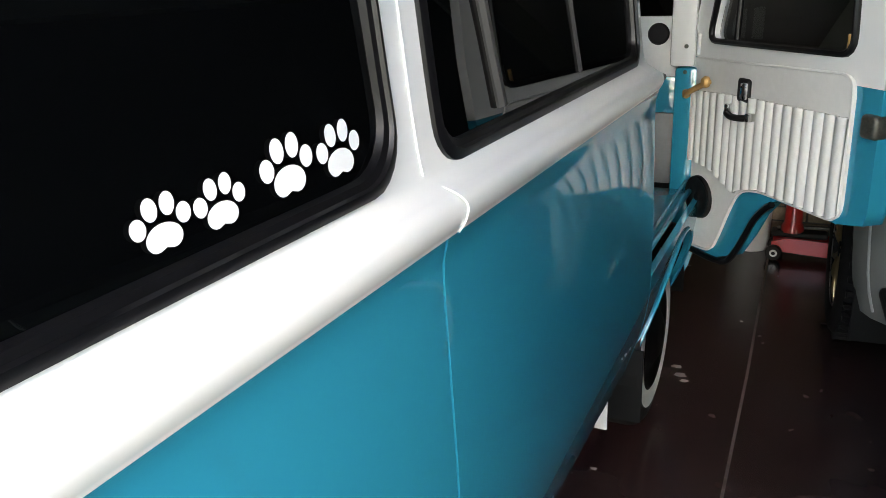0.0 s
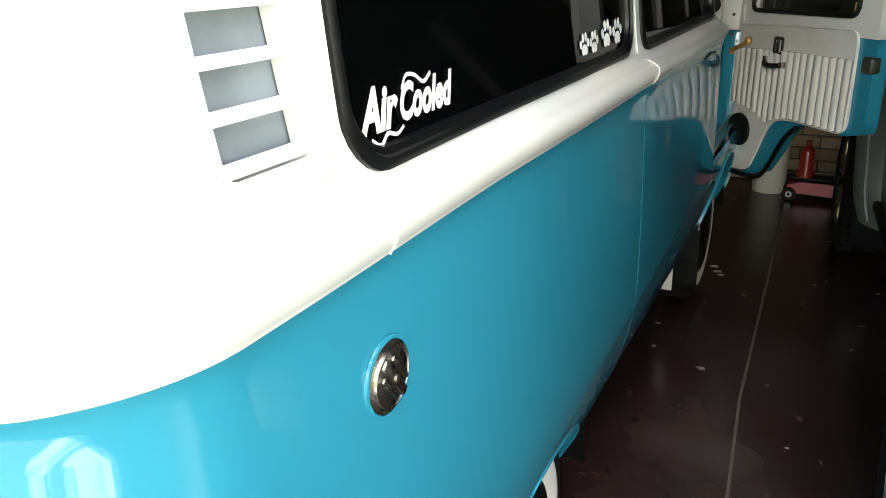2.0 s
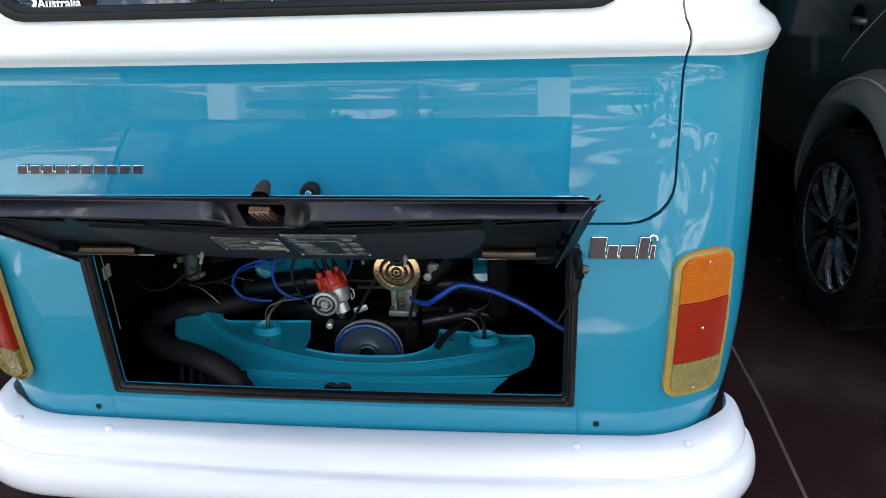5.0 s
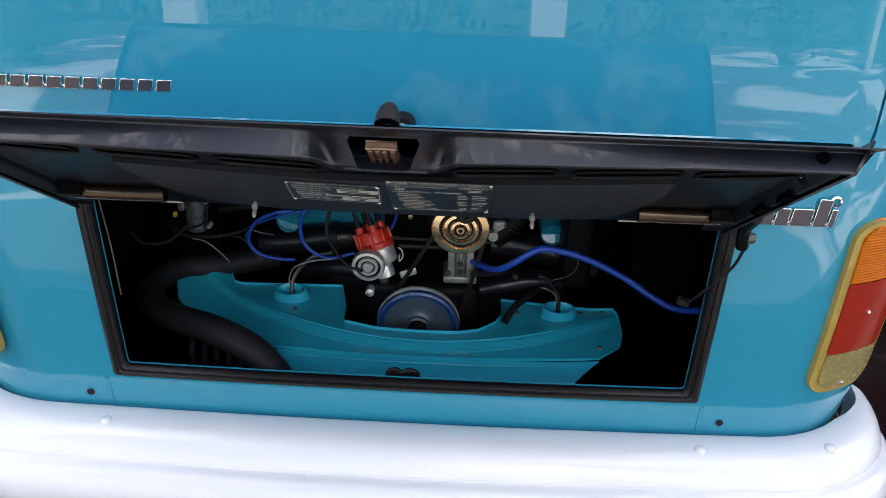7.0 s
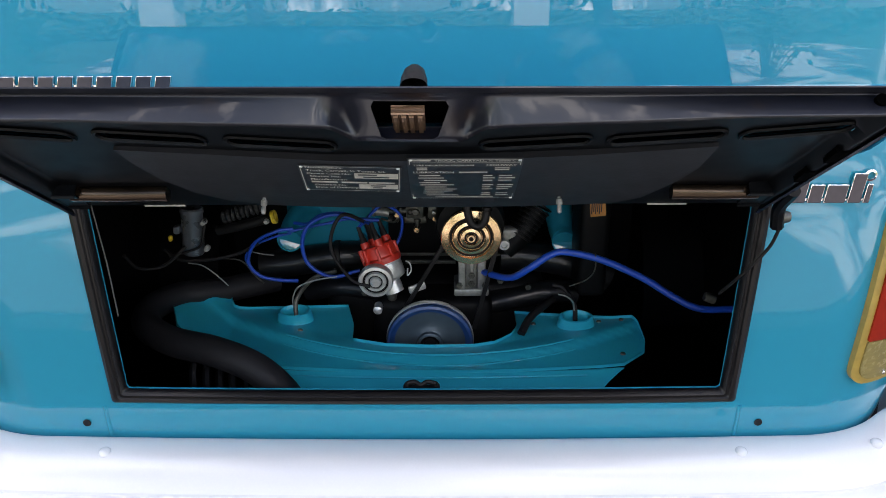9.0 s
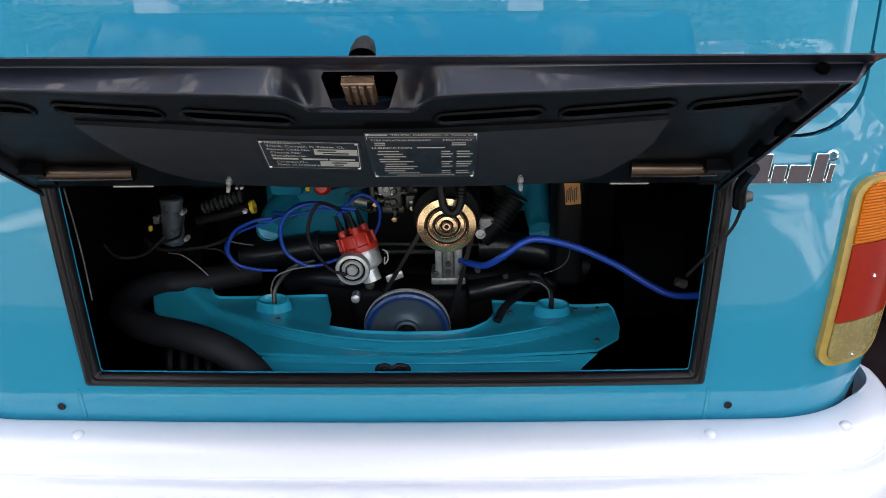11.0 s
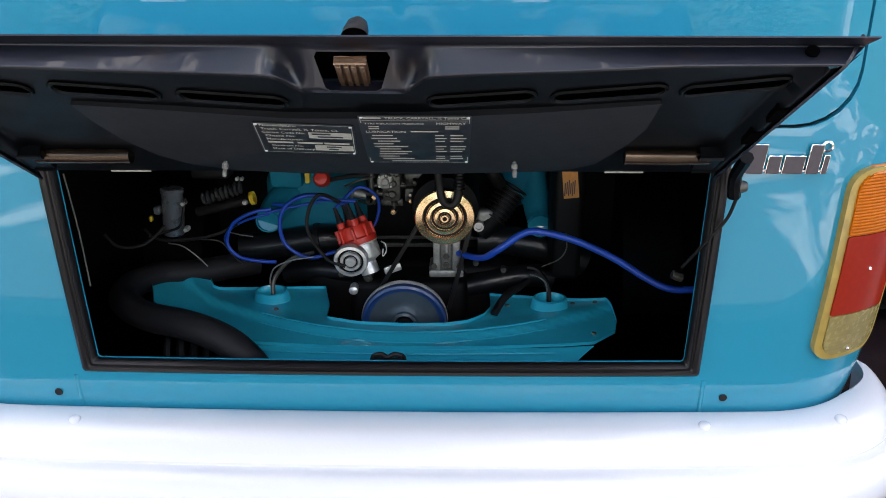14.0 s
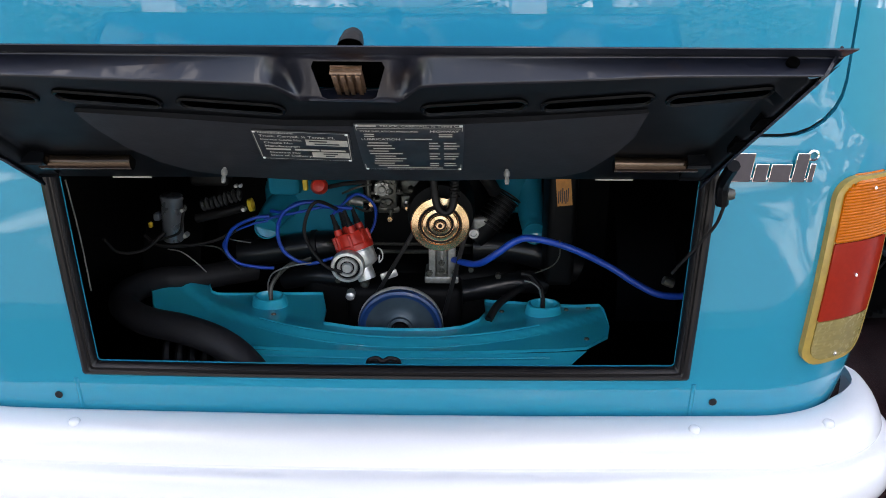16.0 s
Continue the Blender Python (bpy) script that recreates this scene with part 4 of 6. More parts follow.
def ring_strip(name, steps, mat, label=""):
    bm = bmesh.new()
    rings = []
    for dx, dz, o in steps:
        rings.append([bm.verts.new(body(0.003 + x * 0.996 * (1 - dx / 0.48), 0.7230 + (z - 0.7205) * 0.986 * (1 - dz / 0.18), o)) for x, z in loop])
    for a, b in zip(rings, rings[1:]):
        for i in range(len(a)):
            bm.faces.new((a[i], a[(i + 1) % len(a)], b[(i + 1) % len(a)], b[i]))
    return part(name, bm, mat, van, label)


ring_strip("opening_seal", ((-0.012, -0.005, 0.001), (-0.011, -0.004, 0.006), (-0.005, 0.000, 0.0095), (0.000, 0.004, 0.0085), (0.002, 0.006, 0.0055), (0.005, 0.009, 0.0055), (0.007, 0.011, 0.0075), (0.011, 0.0155, 0.003), (0.0125, 0.0175, -0.006)), SEAL, "black rubber seal round the engine bay")
ring_strip("opening_flange", ((0.0120, 0.0172, -0.005), (0.0126, 0.0177, -0.006), (0.0126, 0.0177, -0.009)), TEAL)

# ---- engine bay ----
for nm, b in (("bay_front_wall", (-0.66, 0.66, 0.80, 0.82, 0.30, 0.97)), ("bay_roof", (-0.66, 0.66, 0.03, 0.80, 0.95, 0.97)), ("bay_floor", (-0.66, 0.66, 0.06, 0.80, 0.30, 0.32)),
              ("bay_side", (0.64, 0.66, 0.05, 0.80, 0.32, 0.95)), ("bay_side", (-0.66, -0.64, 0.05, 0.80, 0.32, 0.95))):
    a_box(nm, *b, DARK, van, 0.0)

engine = bmesh.new()
box(engine, -0.20, 0.24, 0.36, 0.70, 0.34, 0.56, 0.03, 3)
box(engine, -0.10, 0.13, 0.29, 0.40, 0.36, 0.55, 0.02, 3)
box(engine, -0.16, 0.20, 0.46, 0.62, 0.50, 0.86, 0.06, 4)
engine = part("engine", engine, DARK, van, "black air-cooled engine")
engine.location, engine.scale = (-0.004, 0.058, 0.002), (1.04, 1.0, 1.0)


def ypost(x, y, z, prof, mat, name, label="", n=40, tilt=None):
    """A turned piece whose axis points at the camera side of the bay (towards the tail)."""
    m = Matrix.Translation((x, y, z)) @ (tilt or Matrix()) @ Matrix.Rotation(radians(90), 4, "X")
    return part(name, lathe(prof, m, n), mat, engine, label)


# crank pulley
ypost(0.011, 0.252, 0.488, [(0.0, 0.0), (0.081, 0.0), (0.082, 0.006), (0.080, 0.009), (0.074, 0.009)], ALU, "pulley_rim", "bright rim of the crank pulley", 56)
ypost(0.011, 0.240, 0.486, [(0.066, 0.006), (0.070, 0.007), (0.075, 0.012), (0.080, 0.010), (0.081, 0.0), (0.06, -0.004)], BLUERIM, "pulley_edge", "blue painted pulley edge", 56)
ypost(0.011, 0.240, 0.486, [(0.072, 0.007), (0.069, 0.003), (0.045, 0.0), (0.030, 0.002), (0.024, 0.006), (0.023, 0.012), (0.018, 0.014)], PULLEY, "crank_pulley", "grey crankshaft pulley", 56)
ypost(0.011, 0.240, 0.486, [(0.019, 0.012), (0.017, 0.004), (0.014, 0.004), (0.012, 0.010), (0.0, 0.011)], HOSE, "pulley_bolt", "", 24)
# alternator with its pulley and stand
ypost(0.087, 0.262, 0.695, [(0.050, -0.006), (0.0545, -0.002), (0.0550, 0.002), (0.053, 0.005), (0.041, 0.0075), (0.039, 0.003), (0.034, 0.001), (0.032, 0.0075), (0.0265, 0.009), (0.025, 0.003), (0.020, 0.002), (0.0185, 0.009), (0.0135, 0.010), (0.0125, 0.005), (0.008, 0.005), (0.007, 0.012), (0, 0.012)], GOLD, "alternator_pulley", "brass-coloured alternator pulley", 64)
# dark inserts that colour the pulley's grooves and centre as if in shade
for r0, r1, o in ((0.0345, 0.0385, 0.0036), (0.0205, 0.0245, 0.0036), (0.0085, 0.0120, 0.0062), (0.0, 0.0040, 0.0125)):
    ypost(0.087, 0.262, 0.695, [(r1, o - 0.002), (r1, o), (r0, o), (r0, o - 0.002)] if r0 else [(r1, o - 0.002), (r1, o), (0, o)], DARK, "pulley_groove", "", 48)
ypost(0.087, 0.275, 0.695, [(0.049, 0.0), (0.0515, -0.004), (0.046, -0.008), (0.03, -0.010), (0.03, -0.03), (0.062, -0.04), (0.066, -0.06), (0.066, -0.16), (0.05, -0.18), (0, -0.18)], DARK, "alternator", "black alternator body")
stand = bmesh.new()
box(stand, 0.056, 0.122, 0.285, 0.36, 0.560, 0.576, 0.004, 2)
box(stand, 0.064, 0.078, 0.285, 0.35, 0.574, 0.645, 0.004, 2)
box(stand, 0.100, 0.116, 0.285, 0.35, 0.574, 0.645, 0.004, 2)
box(stand, 0.078, 0.100, 0.300, 0.35, 0.574, 0.645, 0.003, 2)
box(stand, 0.086, 0.093, 0.290, 0.31, 0.580, 0.640, 0.003, 2)
stand = part("alternator_stand", stand, DULLALU, engine, "cast aluminium alternator stand")
for x, z in ((0.089, 0.606), (0.089, 0.588), (0.066, 0.585), (0.114, 0.585)):
    part("stud_nut", lathe([(0, 0.008), (0.003, 0.008), (0.003, 0.005), (0.0062, 0.005), (0.0062, 0)], Matrix.Translation((x, 0.286, z)) @ Matrix.Rotation(radians(90), 4, "X"), 6), DULL, engine)
# fan belt
for xa, xb in ((0.040, -0.060), (0.136, 0.094)):
    bm = bmesh.new()
    a, b, c, d = (Vector((xa - 0.004, 0.268, 0.680)), Vector((xa + 0.004, 0.268, 0.680)), Vector((xb + 0.004, 0.262, 0.50)), Vector((xb - 0.004, 0.262, 0.50)))
    vs = [bm.verts.new(q) for q in (a, b, c, d)] + [bm.verts.new(q + Vector((0, 0.009, 0))) for q in (a, b, c, d)]
    for f in ((0, 1, 2, 3), (7, 6, 5, 4), (0, 4, 5, 1), (1, 5, 6, 2), (2, 6, 7, 3), (3, 7, 4, 0)):
        bm.faces.new([vs[i] for i in f])
    part("fan_belt", bm, RUBBER, engine)
# distributor
ypost(-0.088, 0.262, 0.606, [(0.0, 0.013), (0.0085, 0.013), (0.0100, 0.011), (0.0105, 0.006), (0.0130, 0.006), (0.0140, 0.010), (0.0185, 0.010), (0.0195, 0.005), (0.0235, 0.004), (0.025, 0.010), (0.0305, 0.009), (0.0325, 0.003), (0.032, -0.008), (0.02, -0.012), (0, -0.012)], ALU, "vacuum_can", "silver vacuum canister")
# dark rings painted as the shade in the can's grooves
for r0, r1, o in ((0.0200, 0.0240, 0.0058), (0.0108, 0.0128, 0.0072)):
    ypost(-0.088, 0.262, 0.606, [(r1, o - 0.002), (r1, o), (r0, o), (r0, o - 0.002)], DARK, "can_groove", "", 40)
DT = Matrix.Translation((-0.066, 0.305, 0.592)) @ Matrix.Rotation(radians(-20), 4, "Y") @ Matrix.Rotation(radians(-12), 4, "X")
part("distributor", lathe([(0.0, -0.03), (0.018, -0.03), (0.018, -0.006), (0.031, 0.0), (0.033, 0.003), (0.033, 0.030), (0.035, 0.032), (0.035, 0.036), (0.028, 0.036)], DT, 32), ALU, engine, "aluminium distributor body")
cap = part("distributor_cap", lathe([(0.035, 0.033), (0.036, 0.038), (0.036, 0.044), (0.033, 0.047), (0.0315, 0.066), (0.029, 0.071), (0.0, 0.072)], DT, 32), REDCAP, engine, "red distributor cap")
for i in range(8):
    part("cap_rib", box(bmesh.new(), 0.028, 0.0365, -0.003, 0.003, 0.040, 0.068, 0.0015, 1, DT @ Matrix.Rotation(radians(45 * i + 5), 4, "Z")), REDCAP, cap)
for i in range(5):
    a = radians(25 + 90 * i)
    q = Vector((0.0215 * math.cos(a), 0.0215 * math.sin(a), 0.068)) if i < 4 else Vector((0, 0, 0.070))
    part("cap_tower", lathe([(0.0088, -0.010), (0.0085, 0.010), (0.0075, 0.015), (0.004, 0.015)], DT @ Matrix.Translation(q), 14), REDCAP, cap)
posts = []
for i in range(5):
    a = radians(25 + 90 * i)
    q = Vector((0.021 * math.cos(a), 0.021 * math.sin(a), 0.080)) if i < 4 else Vector((0, 0, 0.082))
    part("terminal", lathe([(0.0070, 0), (0.0066, 0.010), (0.0052, 0.012), (0.0052, 0.020), (0.0042, 0.022), (0.0038, 0.036), (0, 0.036)], DT @ Matrix.Translation(q), 10), HOSE, engine)
    posts.append(DT @ (q + Vector((0, 0, 0.034))))
part("clip", tube([(-0.034, 0.290, 0.635), (-0.026, 0.288, 0.630), (-0.024, 0.288, 0.615), (-0.031, 0.288, 0.605), (-0.030, 0.288, 0.620)], 0.0014, 6, 5), ALU, engine)
ypost(-0.062, 0.300, 0.553, [(0.0, 0.006), (0.005, 0.006), (0.009, 0.002), (0.009, -0.02)], DULL, "clamp_bolt")
ypost(-0.088, 0.276, 0.536, [(0.0, 0.006), (0.004, 0.006), (0.0085, 0.003), (0.0085, -0.02)], ALU, "plug_bolt")
part("coil_lead", tube([posts[4], (-0.150, 0.300, 0.725), (-0.172, 0.290, 0.665), (-0.135, 0.260, 0.612), (-0.098, 0.250, 0.598)], 0.0035, 8, 8), HOSE, engine)
for pts, r in (([posts[0], (-0.128, 0.325, 0.709), (-0.170, 0.325, 0.718), (-0.214, 0.325, 0.698), (-0.231, 0.325, 0.658), (-0.221, 0.325, 0.612), (-0.178, 0.325, 0.586), (-0.125, 0.330, 0.598)], 0.0040),
               ([posts[1], (-0.150, 0.345, 0.712), (-0.195, 0.350, 0.708), (-0.222, 0.350, 0.690), (-0.250, 0.360, 0.688)], 0.0036),
               ([posts[3], (-0.140, 0.350, 0.700), (-0.185, 0.352, 0.690), (-0.230, 0.352, 0.680), (-0.262, 0.35, 0.672)], 0.0030),
               ([(-0.250, 0.345, 0.682), (-0.284, 0.340, 0.677), (-0.325, 0.340, 0.653), (-0.341, 0.340, 0.612), (-0.321, 0.340, 0.582), (-0.282, 0.340, 0.572), (-0.25, 0.35, 0.566)], 0.0038),
               ([(-0.256, 0.355, 0.668), (-0.290, 0.355, 0.660), (-0.330, 0.360, 0.640), (-0.352, 0.365, 0.612), (-0.345, 0.37, 0.585)], 0.0026),
               ([(0.105, 0.300, 0.610), (0.130, 0.260, 0.617), (0.158, 0.225, 0.628), (0.188, 0.205, 0.655), (0.222, 0.200, 0.683), (0.251, 0.200, 0.689), (0.316, 0.200, 0.672), (0.388, 0.195, 0.638), (0.441, 0.180, 0.607), (0.483, 0.165, 0.592), (0.545, 0.16, 0.594)], 0.0066),
               ([posts[2], (-0.085, 0.355, 0.724), (-0.060, 0.365, 0.716), (-0.044, 0.370, 0.692), (-0.048, 0.370, 0.655), (-0.064, 0.36, 0.628)], 0.0032)):
    part("spark_lead", tube(pts, r, 10, 8), BLUE, engine, "blue spark plug lead")
for pts, r, mat in (([(-0.253, 0.300, 0.535), (-0.252, 0.300, 0.552), (-0.240, 0.300, 0.575), (-0.206, 0.300, 0.590), (-0.165, 0.300, 0.597)], 0.0016, DULLALU), ([(-0.461, 0.35, 0.606), (-0.434, 0.35, 0.600), (-0.408, 0.35, 0.578), (-0.388, 0.35, 0.555)], 0.0013, DULLALU),
                    ([(0.242, 0.21, 0.600), (0.256, 0.215, 0.594), (0.270, 0.22, 0.580), (0.276, 0.235, 0.555)], 0.0016, DULLALU), ([(0.300, 0.195, 0.688), (0.302, 0.20, 0.655), (0.290, 0.21, 0.630), (0.262, 0.22, 0.612)], 0.0012, DULL),
                    ([(-0.49, 0.33, 0.628), (-0.455, 0.345, 0.634), (-0.432, 0.348, 0.645), (-0.424, 0.352, 0.675), (-0.42, 0.36, 0.70)], 0.0028, HOSE), ([(-0.345, 0.36, 0.628), (-0.32, 0.36, 0.622), (-0.295, 0.36, 0.618)], 0.0012, DULLALU)):
    part("wire", tube(pts, r, 6, 6), mat, engine)
# teal cooling ducts, in the teal darkened for their depth in the bay
duct = bmesh.new()
box(duct, -0.285, -0.075, 0.44, 0.54, 0.585, 0.735, 0.03, 3)
tube([(-0.262, 0.362, 0.652), (-0.250, 0.42, 0.672), (-0.225, 0.49, 0.68)], 0.024, 18, 4, duct, 0.036)
box(duct, -0.27, -0.20, 0.42, 0.50, 0.70, 0.80, 0.015, 2)
part("cooling_duct", duct, SHADEDTEAL, engine, "teal painted cooling duct")
duct = bmesh.new()
tube([(0.274, 0.395, 0.634), (0.272, 0.43, 0.650), (0.262, 0.47, 0.72), (0.255, 0.48, 0.80)], 0.022, 20, 4, duct, 0.034)
box(duct, 0.195, 0.270, 0.44, 0.52, 0.655, 0.82, 0.025, 3)
part("cooling_duct", duct, SHADEDTEAL, engine, "teal painted cooling duct")
for x in (-0.2605, 0.2745):
    part("duct_mouth", lathe([(0.024, 0.0), (0.0255, 0.003), (0.023, 0.005), (0.022, -0.004), (0, -0.004)], Matrix.Translation((x, 0.362 if x < 0 else 0.393, 0.653 if x < 0 else 0.634)) @ Matrix.Rotation(radians(72), 4, "X"), 26), TEAL, engine)
# carburettor
carb = bmesh.new()
box(carb, -0.036, -0.001, 0.375, 0.44, 0.690, 0.760, 0.004, 2)
box(carb, -0.046, 0.008, 0.380, 0.44, 0.722, 0.734, 0.003, 1)
box(carb, -0.042, 0.004, 0.385, 0.44, 0.676, 0.692, 0.004, 2)
box(carb, 0.004, 0.048, 0.395, 0.44, 0.715, 0.745, 0.006, 2)
box(carb, 0.030, 0.066, 0.390, 0.42, 0.700, 0.708, 0.003, 1)
lathe([(0, 0.0), (0.005, 0.0), (0.006, 0.006), (0.0035, 0.008), (0.0035, 0.014), (0.007, 0.016), (0.007, 0.022), (0.004, 0.024), (0.004, 0.05)], Matrix.Translation((-0.015, 0.385, 0.664)), 12, carb)
lathe([(0, 0.0), (0.006, 0.0), (0.008, 0.004), (0.008, 0.020), (0.005, 0.024), (0.005, 0.060)], Matrix.Translation((-0.093, 0.385, 0.704)) @ Matrix.Rotation(radians(90), 4, "Y"), 14, carb)
lathe([(0, 0.0), (0.004, 0.0), (0.004, 0.07)], Matrix.Translation((-0.060, 0.380, 0.722)) @ Matrix.Rotation(radians(90), 4, "Y"), 10, carb)
lathe([(0.004, 0.0), (0.005, 0.0), (0.005, 0.05), (0, 0.05)], Matrix.Translation((-0.058, 0.378, 0.705)), 10, carb)
for x, z, r in ((-0.028, 0.745, 0.005), (-0.008, 0.748, 0.007), (-0.016, 0.727, 0.008), (-0.028, 0.706, 0.006), (-0.018, 0.704, 0.009), (0.004, 0.73, 0.004), (0.026, 0.73, 0.006), (0.042, 0.722, 0.004), (-0.066, 0.69, 0.004), (-0.052, 0.688, 0.003)):
    lathe([(0, 0.006), (r * 0.5, 0.006), (r * 0.6, 0.009), (r * 0.9, 0.008), (r, 0.0), (r, -0.012)], Matrix.Translation((x, 0.375, z)) @ Matrix.Rotation(radians(90), 4, "X"), 10, carb)
tube([(-0.085, 0.38, 0.690), (-0.06, 0.37, 0.685), (-0.05, 0.37, 0.700), (-0.045, 0.37, 0.715)], 0.0022, 6, 5, carb)
tube([(0.05, 0.37, 0.76), (0.058, 0.37, 0.74), (0.052, 0.37, 0.72)], 0.002, 6, 5, carb)
box(carb, -0.062, 0.050, 0.385, 0.43, 0.752, 0.760, 0.003, 1)
box(carb, 0.006, 0.030, 0.382, 0.43, 0.686, 0.716, 0.005, 2)
tube([(0.012, 0.372, 0.700), (0.030, 0.368, 0.690), (0.044, 0.370, 0.672)], 0.0024, 6, 5, carb)
tube([(-0.110, 0.380, 0.720), (-0.080, 0.372, 0.735), (-0.050, 0.374, 0.742)], 0.0024, 6, 5, carb)
carburettor = part("carburettor", carb, DULL, engine, "dull cast carburettor")
part("pump_cover", lathe([(0, 0.006), (0.006, 0.006), (0.008, 0.0035), (0.014, 0.003), (0.0165, 0.0), (0.0165, -0.008)], Matrix.Translation((-0.030, 0.371, 0.733)) @ Matrix.Rotation(radians(90), 4, "X"), 24), DULLALU, carburettor)
part("diaphragm", lathe([(0, 0.004), (0.009, 0.004), (0.012, 0.0), (0.012, -0.004), (0.009, -0.006), (0.009, -0.03)], Matrix.Translation((-0.098, 0.376, 0.708)) @ Matrix.Rotation(radians(-80), 4, "Y"), 22), DULLALU, carburettor)
for x, z, r in ((-0.041, 0.743, 0.0026), (-0.019, 0.743, 0.0026), (-0.041, 0.723, 0.0026), (-0.019, 0.723, 0.0026), (0.018, 0.706, 0.0040), (0.038, 0.757, 0.0034)):
    part("cover_screw", lathe([(0, 0.004), (r * 0.7, 0.0036), (r, 0.0015), (r, -0.006)], Matrix.Translation((x, 0.369, z)) @ Matrix.Rotation(radians(90), 4, "X"), 10), ALU, carburettor)
for x, z in ((-0.016, 0.668), (0.020, 0.692), (-0.052, 0.700)):
    part("brass_jet", lathe([(0, 0.007), (0.0032, 0.007), (0.0032, 0.003), (0.0056, 0.003), (0.0056, -0.004), (0, -0.004)], Matrix.Translation((x, 0.372, z)) @ Matrix.Rotation(radians(90), 4, "X"), 6), GOLD, carburettor)
# timing bracket between the pulleys, and small fastenings on the dark castings
part("timing_bracket", box(bmesh.new(), -0.017, 0.017, -0.004, 0.004, -0.008, 0.008, 0.003, 2, Matrix.Translation((-0.014, 0.300, 0.573)) @ Matrix.Rotation(radians(-14), 4, "Y") @ Matrix.Rotation(radians(20), 4, "Z")), ALU, engine, "bare metal bracket")
for x, z in ((-0.050, 0.560), (0.146, 0.574), (-0.118, 0.548), (0.200, 0.560)):
    ypost(x, 0.330, z, [(0, 0.006), (0.003, 0.006), (0.003, 0.004), (0.006, 0.004), (0.006, -0.01)], DULL, "case_nut", "", 6)
part("throttle_rod", tube([(-0.20, 0.40, 0.605), (0.17, 0.40, 0.602)], 0.0035, 8, 2), DULL, engine)
part("throttle_rod", tube([(-0.04, 0.395, 0.588), (0.06, 0.395, 0.588)], 0.0045, 8, 2), DULL, engine)
# manifold hoses
for pts, r in (([(-0.335, 0.42, 0.570), (-0.27, 0.42, 0.578), (-0.18, 0.42, 0.592), (-0.12, 0.43, 0.590)], 0.030), ([(0.15, 0.42, 0.592), (0.20, 0.42, 0.592), (0.28, 0.41, 0.582), (0.37, 0.41, 0.548)], 0.032),
               ([(0.10, 0.34, 0.515), (0.16, 0.36, 0.518), (0.24, 0.37, 0.530), (0.30, 0.38, 0.525)], 0.024), ([(-0.24, 0.40, 0.520), (-0.17, 0.38, 0.538), (-0.09, 0.37, 0.535)], 0.022)):
    part("manifold_pipe", tube(pts, r, 16, 8), HOSEGLOSS, engine)
part("manifold_clamp", lathe([(0.031, -0.006), (0.0335, -0.005), (0.0335, 0.005), (0.031, 0.006)], Matrix.Translation((-0.175, 0.42, 0.592)) @ Matrix.Rotation(radians(82), 4, "Y"), 24), HOSE, engine)
# oil filler
part("oil_filler", tube([(0.150, 0.33, 0.640), (0.178, 0.34, 0.668), (0.212, 0.36, 0.715)], 0.021, 16, 6, None, 0.026), DARK, engine)
for i in range(9):
    f = i / 8
    c = Vector((0.178, 0.34, 0.668)).lerp(Vector((0.218, 0.362, 0.724)), f)
    m = Matrix.Translation(c) @ Vector((0.040, 0.022, 0.056)).to_track_quat("Z", "Y").to_matrix().to_4x4()
    part("filler_ring", lathe([(0.024, -0.002), (0.028, -0.001), (0.028, 0.001), (0.024, 0.002)], m, 22), HOSE, engine)
ypost(0.150, 0.312, 0.660, [(0.0, 0.004), (0.005, 0.004), (0.006, 0.008), (0.0095, 0.008), (0.0105, 0.0), (0.0105, -0.02)], ALU, "banjo_bolt")
box_arm = box(bmesh.new(), 0.145, 0.178, 0.318, 0.345, 0.655, 0.690, 0.008, 3)
part("filler_bracket", box_arm, DULLALU, engine)
# canister, hoses and plugs at the far side
part("fuel_canister", lathe([(0, 0.0), (0.018, 0.0), (0.021, 0.004), (0.021, 0.088), (0.0225, 0.090), (0.0225, 0.097), (0.019, 0.100), (0, 0.100)], Matrix.Translation((-0.455, 0.372, 0.618)) @ Matrix.Rotation(radians(4), 4, "Y"), 28), CAN, engine, "grey metal canister")
for z in (0.690, 0.634):
    ypost(-0.424, 0.358, z, [(0, 0.008), (0.004, 0.008), (0.0055, 0.002), (0.0055, -0.01)], ALU, "canister_bolt", "", 8)
part("connector", box(bmesh.new(), -0.486, -0.474, 0.36, 0.38, 0.664, 0.680, 0.002, 1), CAN, engine)
part("connector", box(bmesh.new(), -0.496, -0.489, 0.355, 0.365, 0.650, 0.662, 0.002, 1), YELLOW, engine)
part("breather_hose", tube([(-0.405, 0.38, 0.664), (-0.346, 0.37, 0.681), (-0.300, 0.37, 0.695)], 0.0095, 12, 6), HOSE, engine)
for x, z in ((-0.2905, 0.6975),):
    part("hose_clip", lathe([(0.0095, -0.0042), (0.0135, -0.0038), (0.0138, 0.0038), (0.0095, 0.0042)], Matrix.Translation((x, 0.37, z)) @ Matrix.Rotation(radians(78), 4, "Y"), 20), YELLOW, engine, "yellow hose clip")
ypost(-0.303, 0.358, 0.692, [(0, 0.006), (0.004, 0.006), (0.0055, 0.002), (0.0055, -0.004)], ALU, "clip_screw", "", 8)
for x, z in ((-0.318, 0.737), (-0.309, 0.737)):
    ypost(x, 0.372, z, [(0, 0.006), (0.003, 0.005), (0.0042, 0.0), (0.003, -0.008)], ALU, "cable_end", "", 8)
